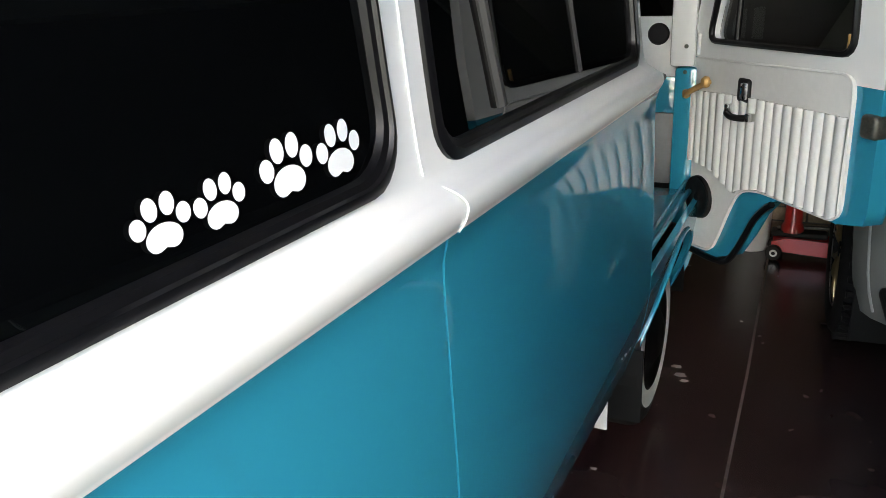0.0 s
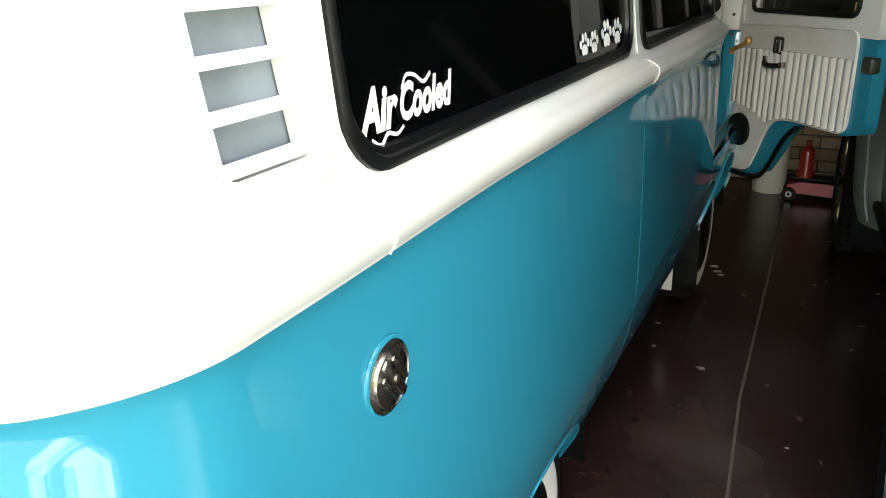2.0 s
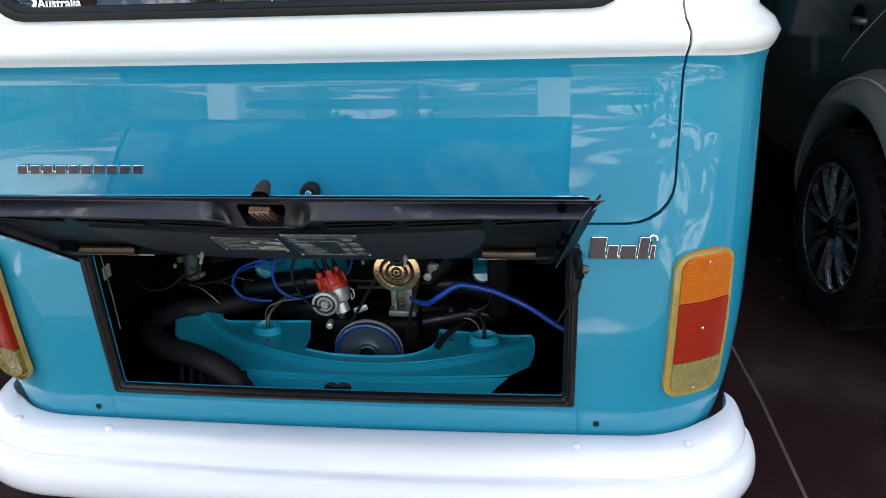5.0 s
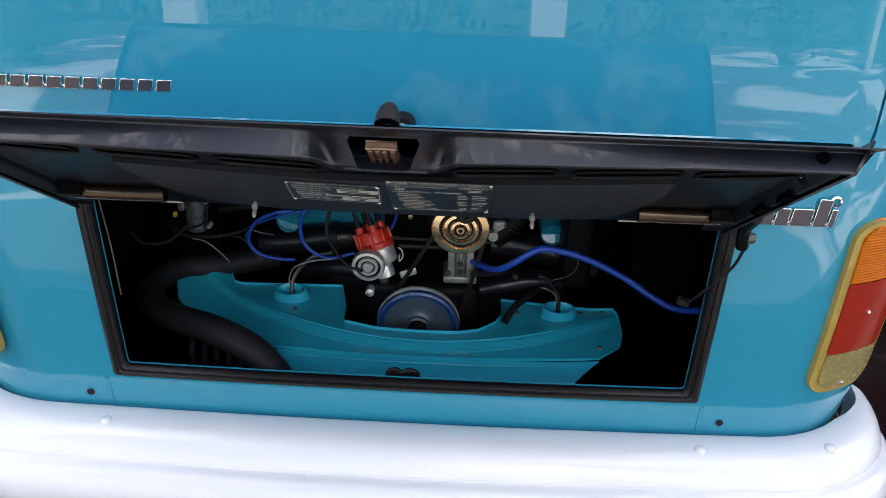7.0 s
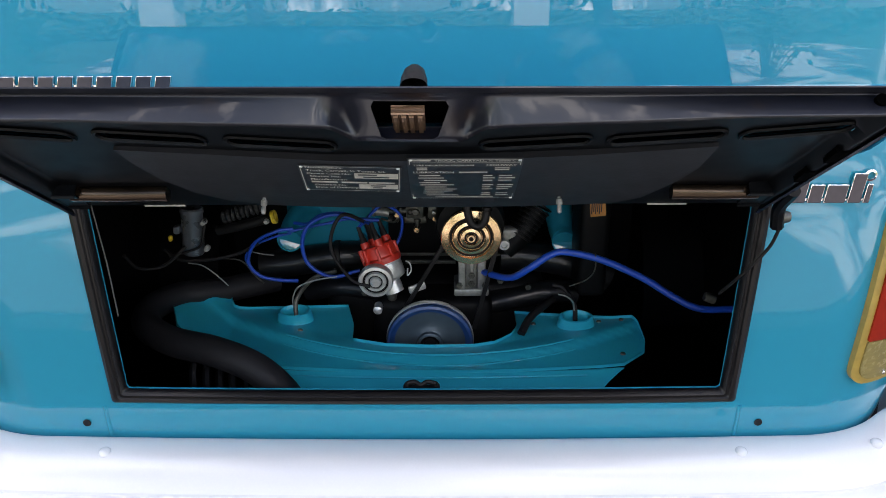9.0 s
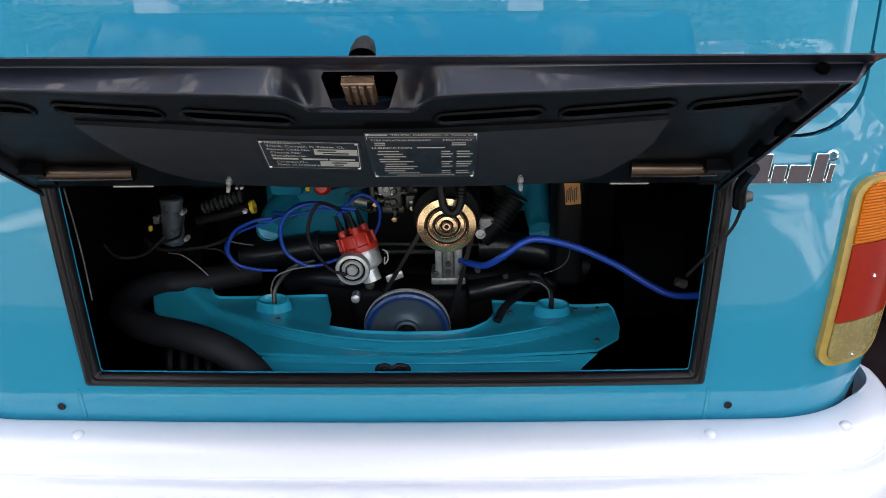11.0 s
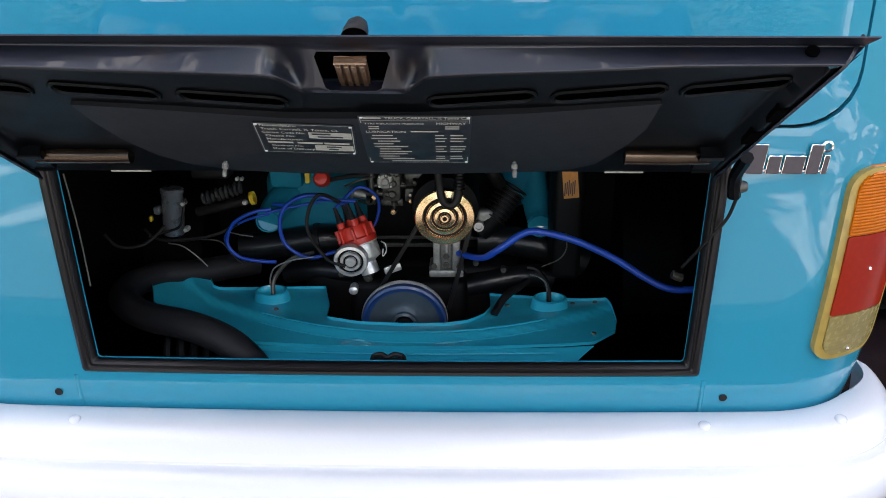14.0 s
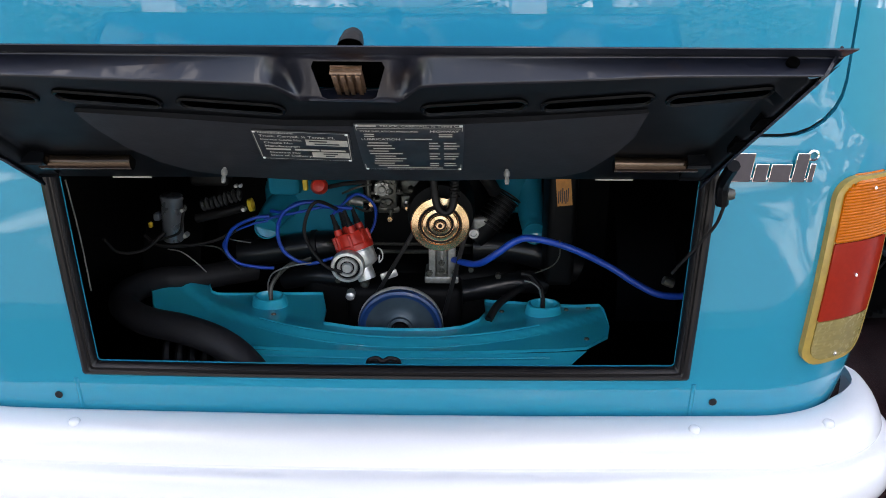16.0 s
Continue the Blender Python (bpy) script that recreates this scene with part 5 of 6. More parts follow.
for i in range(9):
    c = Vector((-0.392, 0.388, 0.690)).lerp(Vector((-0.318, 0.388, 0.714)), i / 8)
    part("foil_ring", lathe([(0.009, -0.004), (0.0135 + 0.0015 * (i % 2), 0.0), (0.009, 0.004)], Matrix.Translation(c) @ Matrix.Rotation(radians(72 + 5 * (i % 3)), 4, "Y"), 16), DULL2, engine)
part("breather_box", box(bmesh.new(), -0.418, -0.340, 0.395, 0.44, 0.728, 0.765, 0.010, 3), HOSE, engine, "black breather box")
part("red_plug", lathe([(0, 0.030), (0.012, 0.027), (0.017, 0.016), (0.016, 0.0), (0.011, -0.012), (0, -0.012)], Matrix.Translation((-0.152, 0.378, 0.735)) @ Matrix.Rotation(radians(70), 4, "X"), 20), REDCAP, engine, "red rubber plug")
part("yellow_tag", box(bmesh.new(), -0.186, -0.176, 0.37, 0.38, 0.728, 0.756, 0.002, 1), YELLOW, engine)
part("vent_hose", tube([(-0.14, 0.372, 0.735), (-0.10, 0.37, 0.744), (-0.06, 0.37, 0.748)], 0.0045, 8, 6), HOSE, engine)
for pts in ([(-0.50, 0.34, 0.64), (-0.47, 0.33, 0.622), (-0.41, 0.33, 0.622), (-0.36, 0.34, 0.630), (-0.32, 0.35, 0.648)], [(-0.545, 0.26, 0.66), (-0.53, 0.28, 0.625), (-0.49, 0.30, 0.622), (-0.455, 0.33, 0.650)]):
    part("wiring", tube(pts, 0.0034, 8, 6), HOSE, engine)
part("brake_line", tube([(-0.40, 0.36, 0.612), (-0.36, 0.36, 0.606), (-0.335, 0.35, 0.580), (-0.315, 0.34, 0.565)], 0.0016, 6, 6), DULL, engine)
# hoses over the alternator
part("vacuum_loop", tube([(0.074, 0.235, 0.812), (0.078, 0.226, 0.770), (0.084, 0.222, 0.741), (0.097, 0.222, 0.731), (0.109, 0.224, 0.741), (0.113, 0.230, 0.768), (0.115, 0.240, 0.812)], 0.0074, 10, 8), HOSE, engine)
for i in range(9):
    part("coil_turn", lathe([(0.0085, -0.0015), (0.0105, 0), (0.0085, 0.0015)], Matrix.Translation((0.113, 0.230 + 0.001 * i, 0.760 + 0.006 * i)), 12), HOSE, engine)
part("intake_hose", tube([(0.150, 0.33, 0.800), (0.175, 0.33, 0.765), (0.190, 0.35, 0.735)], 0.013, 12, 6), HOSE, engine)
# dark canister and label
can = part("air_canister", box(bmesh.new(), 0.290, 0.345, 0.30, 0.42, 0.55, 0.90, 0.012, 3), DARK, engine, "tall black canister")
lab = bmesh.new()
box(lab, 0.303, 0.331, 0.2975, 0.2985, 0.722, 0.790, 0.0, 1, Matrix.Translation((0.317, 0.298, 0.75)) @ Matrix.Rotation(radians(-6), 4, "Y") @ Matrix.Translation((-0.317, -0.298, -0.75)))
part("label", lab, ORANGE, can, "orange paper label")
for i in range(6):
    bm = bmesh.new()
    box(bm, 0.306 + 0.0035 * i, 0.308 + 0.0035 * i, 0.2962, 0.2970, 0.727 + 0.004 * (i % 2), 0.752 + 0.003 * (i % 3), 0.0, 1)
    part("label_line", bm, PLATE, can)
# stickers with writing on the bay wall
for z, w in ((0.712, 0.05), (0.704, 0.06), (0.696, 0.055)):
    bm = bmesh.new()
    box(bm, -0.6398, -0.6392, 0.20, 0.20 + w, z, z + 0.004, 0.0, 1)
    part("wall_writing", bm, SILVER, van)
bm = bmesh.new()
box(bm, -0.6398, -0.6390, 0.29, 0.325, 0.672, 0.705, 0.0, 1)
part("wall_sticker", bm, SILVER, van)
part("bay_rod", tube([(-0.491, 0.06, 0.852), (-0.483, 0.06, 0.757), (-0.480, 0.06, 0.665)], 0.0013, 6, 4), DULLALU, van)
part("bay_switch", lathe([(0, 0.010), (0.012, 0.010), (0.014, 0.0), (0.014, -0.02)], Matrix.Translation((0.482, 0.15, 0.652)) @ Matrix.Rotation(radians(-70), 4, "Y") @ Matrix.Diagonal((0.6, 0.6, 0.6, 1)), 18), DULL, van)
# sheet metal over the exhaust
def tin_top(x, y):
    yc = 0.118 + 1.0 * (x - 0.03) ** 2
    z = 0.508 + 0.009 * step_up(y, yc - 0.012, yc + 0.012) - 0.006 * step_up(y, yc + 0.012, yc + 0.07)
    if x < -0.365:
        z += (-0.365 - x) * 0.30 + 0.012 * math.exp(-((x + 0.415) / 0.026) ** 2) * step_up(y, 0.30, 0.38)
    return Vector((x, y, z))


TIN = [(-0.492, 0.320), (-0.480, 0.350), (-0.455, 0.368), (-0.425, 0.378), (-0.391, 0.362), (-0.376, 0.329), (-0.295, 0.332), (-0.152, 0.339), (-0.132, 0.255), (-0.128, 0.193), (-0.066, 0.171), (0.012, 0.166), (0.09, 0.168), (0.128, 0.182), (0.160, 0.215), (0.173, 0.248),
       (0.173, 0.308), (0.28, 0.292), (0.394, 0.280), (0.402, 0.240), (0.400, 0.195), (0.39, 0.152), (0.346, 0.108), (0.30, 0.100), (0.16, 0.088), (0.03, 0.084), (-0.10, 0.086), (-0.235, 0.098), (-0.36, 0.115), (-0.452, 0.215)]
tin = panel("engine_tin", tin_top, TIN[::-1], TINTEAL, engine, (), 0.012, 0.006, "teal painted engine cover tin", flip=True)
def tin_front(x, v):
    """Folded apron below the tin's front edge; v from 0 (top) to 1."""
    y = 0.084 + 0.13 * (x - 0.03) ** 2 + (0.05 * max(0, x - 0.28))
    return Vector((x, y - 0.026 * v + 0.006 * math.sin(math.pi * v), 0.5085 - 0.052 * v))


panel("tin_apron", lambda x, v: tin_front(x, v / 0.05), [(-0.235, 0.0), (-0.235, 0.05), (0.285, 0.05), (0.345, 0.0)], TINTEAL, tin, (), 0.012, 0.004, flip=True)
for off, r in ((0.014, 0.0016), (-0.010, 0.0013)):
    part("tin_bead", tube([tin_top(x, 0.118 + 1.0 * (x - 0.03) ** 2 + off) + Vector((0, 0, 0.0004)) for x in (-0.25, -0.20, -0.14, -0.08, -0.02, 0.04, 0.10, 0.16, 0.22, 0.27)], r, 6, 4), TINTEAL, tin)
part("tin_bead", tube([tin_front(x, 0.18) + Vector((0, -0.0005, 0)) for x in (-0.22, -0.1, 0.03, 0.15, 0.28)], 0.0018, 6, 5), TINTEAL, tin)
for x, y in ((-0.247, 0.285), (0.284, 0.258)):
    cup = lathe([(0.040, -0.004), (0.036, 0.004), (0.0335, 0.018), (0.0315, 0.0255), (0.027, 0.0265), (0.0225, 0.022), (0.020, 0.008), (0, 0.007)], Matrix.Translation((x, y, 0.5045)) @ Matrix.Rotation(radians(7), 4, "X") @ Matrix.Diagonal((1, 0.72, 1.1, 1)), 30)
    part("tin_collar", cup, TINTEAL, tin, "pressed collar round the plug lead")
    part("lead_boot", tube([(x, y + 0.005, 0.515), (x + 0.002, y + 0.02, 0.548), (x + 0.03, y + 0.05, 0.578), (x + 0.075, y + 0.06, 0.590)] if x < 0 else [(x, y + 0.005, 0.515), (x - 0.002, y + 0.02, 0.548), (x - 0.02, y + 0.045, 0.570), (x - 0.04, y + 0.05, 0.575)], 0.0045, 8, 8), DULL if x < 0 else HOSE, tin)
for x, y in ((0.352, 0.150), (-0.230, 0.235), (0.205, 0.262), (0.33, 0.272), (0.372, 0.272)):
    part("tin_screw", lathe([(0, 0.003), (0.004, 0.0025), (0.0052, 0)], Matrix.Translation(tin_top(x, y)), 10), DULL, tin)
part("drain_pipe", tube([(0.178, 0.215, 0.515), (0.20, 0.25, 0.535), (0.245, 0.30, 0.548)], 0.0075, 10, 6), HOSE, engine)
# preheat hose
part("heater_hose", tube([(-0.33, 0.50, 0.530), (-0.385, 0.46, 0.534), (-0.441, 0.42, 0.538), (-0.499, 0.385, 0.547), (-0.530, 0.32, 0.553), (-0.520, 0.25, 0.551), (-0.455, 0.19, 0.549), (-0.364, 0.14, 0.556), (-0.289, 0.100, 0.550), (-0.240, 0.075, 0.524), (-0.200, 0.062, 0.47)], 0.0268, 20, 8), HEATERHOSE, van, "thick dark grey heater hose")
for i in range(7):
    part("ribbed_pipe", lathe([(0.040, -0.006), (0.044, 0.0), (0.040, 0.006)], Matrix.Translation((-0.39 + 0.022 * i, 0.13, 0.475 - 0.004 * i)) @ Matrix.Rotation(radians(85), 4, "Y"), 24), HOSE, engine)
# striker on the sill
strike = tube([(-0.024, 0.020, 0.556), (-0.022, 0.028, 0.559), (-0.010, 0.030, 0.561), (0.0, 0.026, 0.558), (0.010, 0.030, 0.561), (0.024, 0.028, 0.559), (0.027, 0.020, 0.556)], 0.0042, 8, 6)
box(strike, -0.028, 0.030, 0.012, 0.030, 0.550, 0.557, 0.002, 1)
part("lid_striker", strike, HOSE, van)
for x0, x1 in ((-0.405, -0.345), (0.335, 0.395)):
    a_box("hinge_leaf", x0, x1, 0.020, 0.026, 0.878, 0.881, BUCKET, van, 0.001)


# ---- wheels of the van ----
def van_wheel(y, s):
    m = Matrix.Translation((s * 0.775, y, 0.318)) @ Matrix.Rotation(radians(90 * s), 4, "Y")
    tyre = part("wheel", lathe([(0.17, 0.0), (0.19, -0.004), (0.245, 0.0), (0.290, -0.006), (0.312, -0.025), (0.318, -0.05), (0.318, -0.13), (0.29, -0.16), (0.18, -0.16)], m, 48), TYRE, van, "black tyre with broad white wall")
    part("white_wall", lathe([(0.188, -0.001), (0.20, 0.004), (0.235, 0.0055), (0.248, 0.002)], m, 48), WHITEWALL, tyre)
    part("rim", lathe([(0.0, 0.02), (0.03, 0.022), (0.07, 0.018), (0.10, 0.0), (0.13, -0.012), (0.165, -0.004), (0.178, 0.004), (0.186, 0.0), (0.186, -0.05)], m, 40), DARK, tyre)
    return tyre


for y in (1.00, 3.36):
    for s in (-1, 1):
        van_wheel(y, s)
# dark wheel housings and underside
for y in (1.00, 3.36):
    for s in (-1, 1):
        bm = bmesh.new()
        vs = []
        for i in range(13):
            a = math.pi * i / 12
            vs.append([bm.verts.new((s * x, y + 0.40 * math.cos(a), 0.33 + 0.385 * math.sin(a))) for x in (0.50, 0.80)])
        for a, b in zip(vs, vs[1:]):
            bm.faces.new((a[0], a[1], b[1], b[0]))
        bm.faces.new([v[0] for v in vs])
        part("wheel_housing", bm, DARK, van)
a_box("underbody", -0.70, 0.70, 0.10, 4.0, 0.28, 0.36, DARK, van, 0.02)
# mud flap behind the front wheel: black rubber with a white lower plate beside it
a_box("mud_flap", 0.705, 0.815, 2.965, 2.975, 0.205, 0.45, MUDFLAP, van, 0.003)
a_box("flap_plate", 0.674, 0.722, 2.925, 2.933, 0.183, 0.36, BUCKET, van, 0.003, "white plate beside the flap")
# lips of the wheel arches
for yc in (1.02, 3.36):
    line = [body(u, z, -0.001 if yc < 2 else 0.003) for u, z in arch(yc, 0.376, top=0.587 if yc < 2 else 0.700)]
    part("arch_lip", tube(line, 0.004 if yc < 2 else 0.006, 8, 2), TEAL, van)

# ---- front of the van ----
ARCH = arch(3.36, 0.385, top=0.695)
fender = [(U(2.846), LOW)] + [p for p in ARCH] + [(U(3.80), LOW), (U(3.80), 0.74), (U(2.846), 0.74)]
panel("front_fender", body, fender, TEAL, van, (), 0.03, 0.02)
NOSE = lambda u, z: body(u, z) if u < U(3.72) else Vector((half_width(z) * math.cos((u - U(3.72)) / 0.95), 3.72 + (0.62 if z < 1.25 else 0.62 - (z - 1.25) * 0.5) * math.sin(min((u - U(3.72)) / 0.95, 1.57)), z))
panel("front_quarter", NOSE, [(U(3.80), LOW), (U(5.2), LOW), (U(5.2), BELT), (U(3.73), BELT), (U(3.73), 0.74), (U(3.80), 0.74)], TEAL, van, (), 0.05, 0.02)
panel("front_upper", NOSE, [(U(3.73), BELT), (U(5.2), BELT), (U(5.2), 1.9), (U(3.73), 1.9)], WHITE, van, [rounded(U(3.95), U(5.19), 1.30, 1.78, 0.06)], 0.05, 0.02)
panel("windscreen", lambda u, z: NOSE(u, z) * 0.995, rounded(U(3.92), U(5.19), 1.28, 1.80, 0.06), GLASS, van, (), 0.06, 0.004)
# pillars of the door opening
a_box("centre_pillar", 0.745, 0.800, 2.80, 2.850, 0.70, BELT, TEAL, van, 0.010)
a_box("centre_pillar", 0.735, 0.792, 2.80, 2.850, BELT + 0.001, 1.86, WHITE, van, 0.010)
a_box("hinge_pillar", 0.735, 0.815, 3.690, 3.735, 0.56, 1.19, TEAL, van, 0.010)
a_box("hinge_pillar", 0.715, 0.800, 3.690, 3.735, 1.192, 1.86, WHITE, van, 0.012)
a_box("cantrail", 0.68, 0.77, 2.80, 3.735, 1.80, 1.90, WHITE, van, 0.02)
a_box("door_step", 0.60, 0.812, 2.852, 3.690, 0.735, 0.760, TEAL, van, 0.010)
part("step_edge", tube([(0.812, 2.856, 0.762), (0.814, 3.2, 0.766), (0.812, 3.66, 0.760)], 0.010, 8, 4), TEAL, van)
part("step_edge", tube([(0.806, 2.856, 0.80), (0.806, 3.2, 0.802), (0.80, 3.66, 0.798)], 0.006, 8, 4), TEAL, van)
# cab interior behind the hinge pillar
a_box("kick_panel", 0.30, 0.735, 3.750, 3.762, 0.76, 1.02, GREYVINYL, van, 0.004)
a_box("kick_panel", 0.30, 0.735, 3.748, 3.760, 1.022, 1.15, TEAL, van, 0.004)
a_box("dash_end", 0.30, 0.735, 3.738, 3.756, 1.152, 1.36, VINYL, van, 0.006)
part("dash_speaker", lathe([(0, 0.008), (0.032, 0.008), (0.038, 0.0)], Matrix.Translation((0.665, 3.737, 1.30)) @ Matrix.Rotation(radians(90), 4, "X"), 28), HOSE, van)
a_box("dash_top", 0.20, 0.70, 3.60, 3.74, 1.14, 1.165, HOSE, van, 0.01)
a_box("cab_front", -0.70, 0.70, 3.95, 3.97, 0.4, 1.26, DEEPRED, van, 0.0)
# seat just inside the opening
seat = box(bmesh.new(), 0.18, 0.66, 2.95, 3.42, 0.80, 0.93, 0.04, 3)
box(seat, 0.20, 0.64, 2.86, 2.96, 0.90, 1.40, 0.035, 3)
part("front_seat", seat, GREYVINYL, van)
# open front door, hinged on its front pillar
DA = radians(36.5)
DOOR = Matrix(((0.93 * math.sin(DA), math.cos(DA), 0, 0.822), (-0.93 * math.cos(DA), math.sin(DA), 0, 3.735), (0, 0, 1, 0), (0, 0, 0, 1)))
door_in = lambda o: (lambda d, z: DOOR @ Vector((d, -0.028 - o, z)))
door_out = lambda d, z: DOOR @ Vector((d, 0.028, z))
def soften(loop, r=0.03, n=4):
    """Rounds the corners of a loop."""
    out = []
    for i, b in enumerate(loop):
        a, c, b = Vector(loop[i - 1]), Vector(loop[(i + 1) % len(loop)]), Vector(b)
        p, q = b + (a - b).normalized() * min(r, 0.45 * (a - b).length), b + (c - b).normalized() * min(r, 0.45 * (c - b).length)
        out += [tuple(p.lerp(b, k / n).lerp(b.lerp(q, k / n), k / n)) for k in range(n + 1)]
    return out


shell = [(0.0, 0.545), (0.24, 0.566), (0.32, 0.596), (0.40, 0.690), (0.46, 0.775), (0.52, 0.828), (0.58, 0.852), (0.70, 0.858), (0.87, 0.862), (0.975, 0.885), (0.985, 0.92), (0.985, 1.225), (-0.02, 1.225), (-0.03, 0.9)]
door = panel("front_door", door_in(0.0), shell, TEAL, van, (), 0.05, 0.05, "open cab door with pleated white trim", flip=False)
panel("door_skin", door_out, [(d, z) for d, z in shell], TEAL, door, (), 0.06, 0.004, flip=True)
wframe = [(-0.02, 1.2255), (0.985, 1.2255), (0.975, 1.40), (0.93, 1.74), (0.86, 1.78), (0.20, 1.78), (0.10, 1.70), (-0.02, 1.30)]
wopen = soften([(0.095, 1.285), (0.860, 1.298), (0.830, 1.69), (0.225, 1.69)], 0.05)
panel("window_frame", door_in(0.0), wframe, WHITE, door, [wopen], 0.05, 0.05)
panel("frame_skin", door_out, wframe, WHITE, door, [wopen], 0.05, 0.004, flip=True)
part("window_rubber", tube([door_in(0.003)(*p) for p in wopen + wopen[:1]], 0.010, 8, 0), RUBBER, door)
panel("window_glass", lambda d, z: DOOR @ Vector((d, 0.0, z)), wopen, CLEARGLASS, door, (), 0.1, 0.003)
part("vent_bar", tube([door_in(-0.01)(0.255, 1.29), door_in(-0.01)(0.275, 1.69)], 0.010, 8, 2), RUBBER, door)
trim_line = soften([(0.02, 0.556), (0.215, 0.580), (0.255, 0.640), (0.330, 0.775), (0.365, 0.820), (0.42, 0.848), (0.50, 0.862), (0.893, 0.870), (0.887, 1.252), (-0.018, 1.222), (-0.022, 0.70)], 0.055)
trim = panel("door_trim", door_in(0.008), trim_line, VINYL, door, (), 0.05, 0.008, "white vinyl door trim")
part("trim_piping", tube([door_in(0.010)(*p) for p in trim_line + trim_line[:1]], 0.004, 6, 0), VINYL, trim)
PL = 0.0490
pleat_line = [(-0.018, 1.112), (0.342, 1.134), (0.882, 1.146), (0.888, 0.905), (0.880, 0.886), (0.862, 0.875), (0.50, 0.868), (0.40, 0.848), (0.344, 0.822), (0.169, 0.868), (-0.018, 0.872)]
panel("pleats", lambda d, z: DOOR @ Vector((d, -0.037 - 0.013 * abs(math.sin(math.pi * d / PL)) ** 0.55, z)), pleat_line, VINYL, trim, (), 0.0068, 0.008, "sewn vertical pleats")
SPK = DOOR @ Matrix.Translation((0.110, -0.037, 0.752)) @ Matrix.Rotation(radians(90), 4, "X") @ Matrix.Diagonal((1.25, 1.0, 1, 1))
part("door_speaker", lathe([(0.0, 0.014), (0.012, 0.014), (0.018, 0.008), (0.050, 0.004), (0.062, 0.010), (0.070, 0.014), (0.074, 0.010), (0.075, 0.0)], SPK, 36), HOSE, trim, "black door speaker")
part("window_winder", tube([door_in(0.020)(0.146, 1.156), door_in(0.034)(0.085, 1.130), door_in(0.036)(0.010, 1.102)], 0.010, 10, 4), GOLDWOOD, trim, "gold and wooden window winder")
for d, z, r in ((0.146, 1.156, 0.020), (0.006, 1.101, 0.018)):
    part("winder_knob", lathe([(0, 0.022), (r * 0.7, 0.020), (r, 0.010), (r * 0.9, 0.0), (0, -0.01)], DOOR @ Matrix.Translation((d, -0.052, z)) @ Matrix.Rotation(radians(90), 4, "X"), 18), GOLDWOOD, trim)
bm = box(bmesh.new(), 0.335, 0.405, -0.052, -0.036, 1.118, 1.190, 0.010, 3, DOOR)
part("release_cup", bm, HOSE, trim, "chrome edged release cup")
part("release_lever", box(bmesh.new(), 0.368, 0.402, -0.060, -0.046, 1.128, 1.180, 0.006, 2, DOOR), CHROME, trim)
part("pull_handle", tube([door_in(0.010)(0.300, 1.094), door_in(0.030)(0.297, 1.078), door_in(0.036)(0.335, 1.070), door_in(0.036)(0.40, 1.074), door_in(0.010)(0.432, 1.080)], 0.0105, 10, 6), HOSE, trim, "black pull handle")
for d, z in ((0.300, 1.092), (0.430, 1.080)):
    part("handle_cap", box(bmesh.new(), d - 0.011, d + 0.011, -0.066, -0.038, z - 0.013, z + 0.013, 0.005, 2, DOOR), CHROME, trim)
part("lock_knob", tube([door_in(-0.012)(0.815, 1.290), door_in(-0.012)(0.817, 1.345)], 0.006, 8, 2), GOLDWOOD, door)
part("door_latch", box(bmesh.new(), 0.930, 0.992, -0.045, 0.0, 1.105, 1.165, 0.012, 3, DOOR), DULL, door, "worn steel door latch")
part("door_seal", tube([door_in(0.002)(*p) for p in ((0.56, 0.836), (0.53, 0.818), (0.47, 0.765), (0.41, 0.68), (0.33, 0.585), (0.24, 0.555), (0.02, 0.536))], 0.011, 8, 3), RUBBER, door)
for z in (1.268, 1.115, 0.75):
    part("hinge", lathe([(0, 0.035), (0.010, 0.035), (0.010, -0.035), (0, -0.035)], Matrix.Translation((0.812, 3.705, z)), 12), TEAL if z < 1.2 else WHITE, door)
for z in (1.262, 1.175):
    part("hinge_screw", lathe([(0, 0.003), (0.006, 0.002), (0.0075, 0)], Matrix.Translation((0.770, 3.688, z)) @ Matrix.Rotation(radians(90), 4, "X"), 10), DULL, van)

# ---- four-wheel drive parked beside the van ----
suv = empty("suv", "dark grey-green four-wheel drive with flared arches on the maroon floor", "car")
SV = Matrix.Translation((1.50, 1.50, 0)) @ Matrix.Rotation(radians(3.4), 4, "Z")
suv_x = curve_of([(0.30, 0.16), (0.45, 0.125), (0.70, 0.115), (0.95, 0.118), (1.15, 0.135), (1.25, 0.16), (1.60, 0.27), (1.85, 0.36)])
sv = lambda y, z, o=0.0: SV @ Vector((suv_x(z) - o + (0.10 * max(0, -0.55 - y) ** 2 * 8 if y < -0.55 else 0) + (0.5 * max(0, y - 3.3) ** 2 if y > 3.3 else 0), y, z))


def suv_arch(yc, r):
    return [(yc + r * math.cos(math.pi - math.pi * i / 18), 0.40 + r * math.sin(math.pi - math.pi * i / 18)) for i in range(19)]


lower = [(-0.98, 0.50), (-0.43, 0.46)] + suv_arch(0.0, 0.42) + [(0.43, 0.44), (2.42, 0.44)] + suv_arch(2.85, 0.42) + [(3.28, 0.46), (3.75, 0.50), (3.75, 1.02), (2.70, 1.10), (0.9, 1.165), (-0.98, 1.19)]
rear_door = [(0.43, 0.47), (1.31, 0.47), (1.31, 1.150), (0.104, 1.176), (0.122, 1.149), (0.215, 1.074), (0.316, 0.993), (0.391, 0.92), (0.426, 0.80), (0.432, 0.62)]
front_door_l = [(1.322, 0.47), (2.36, 0.47), (2.36, 1.118), (1.322, 1.150)]
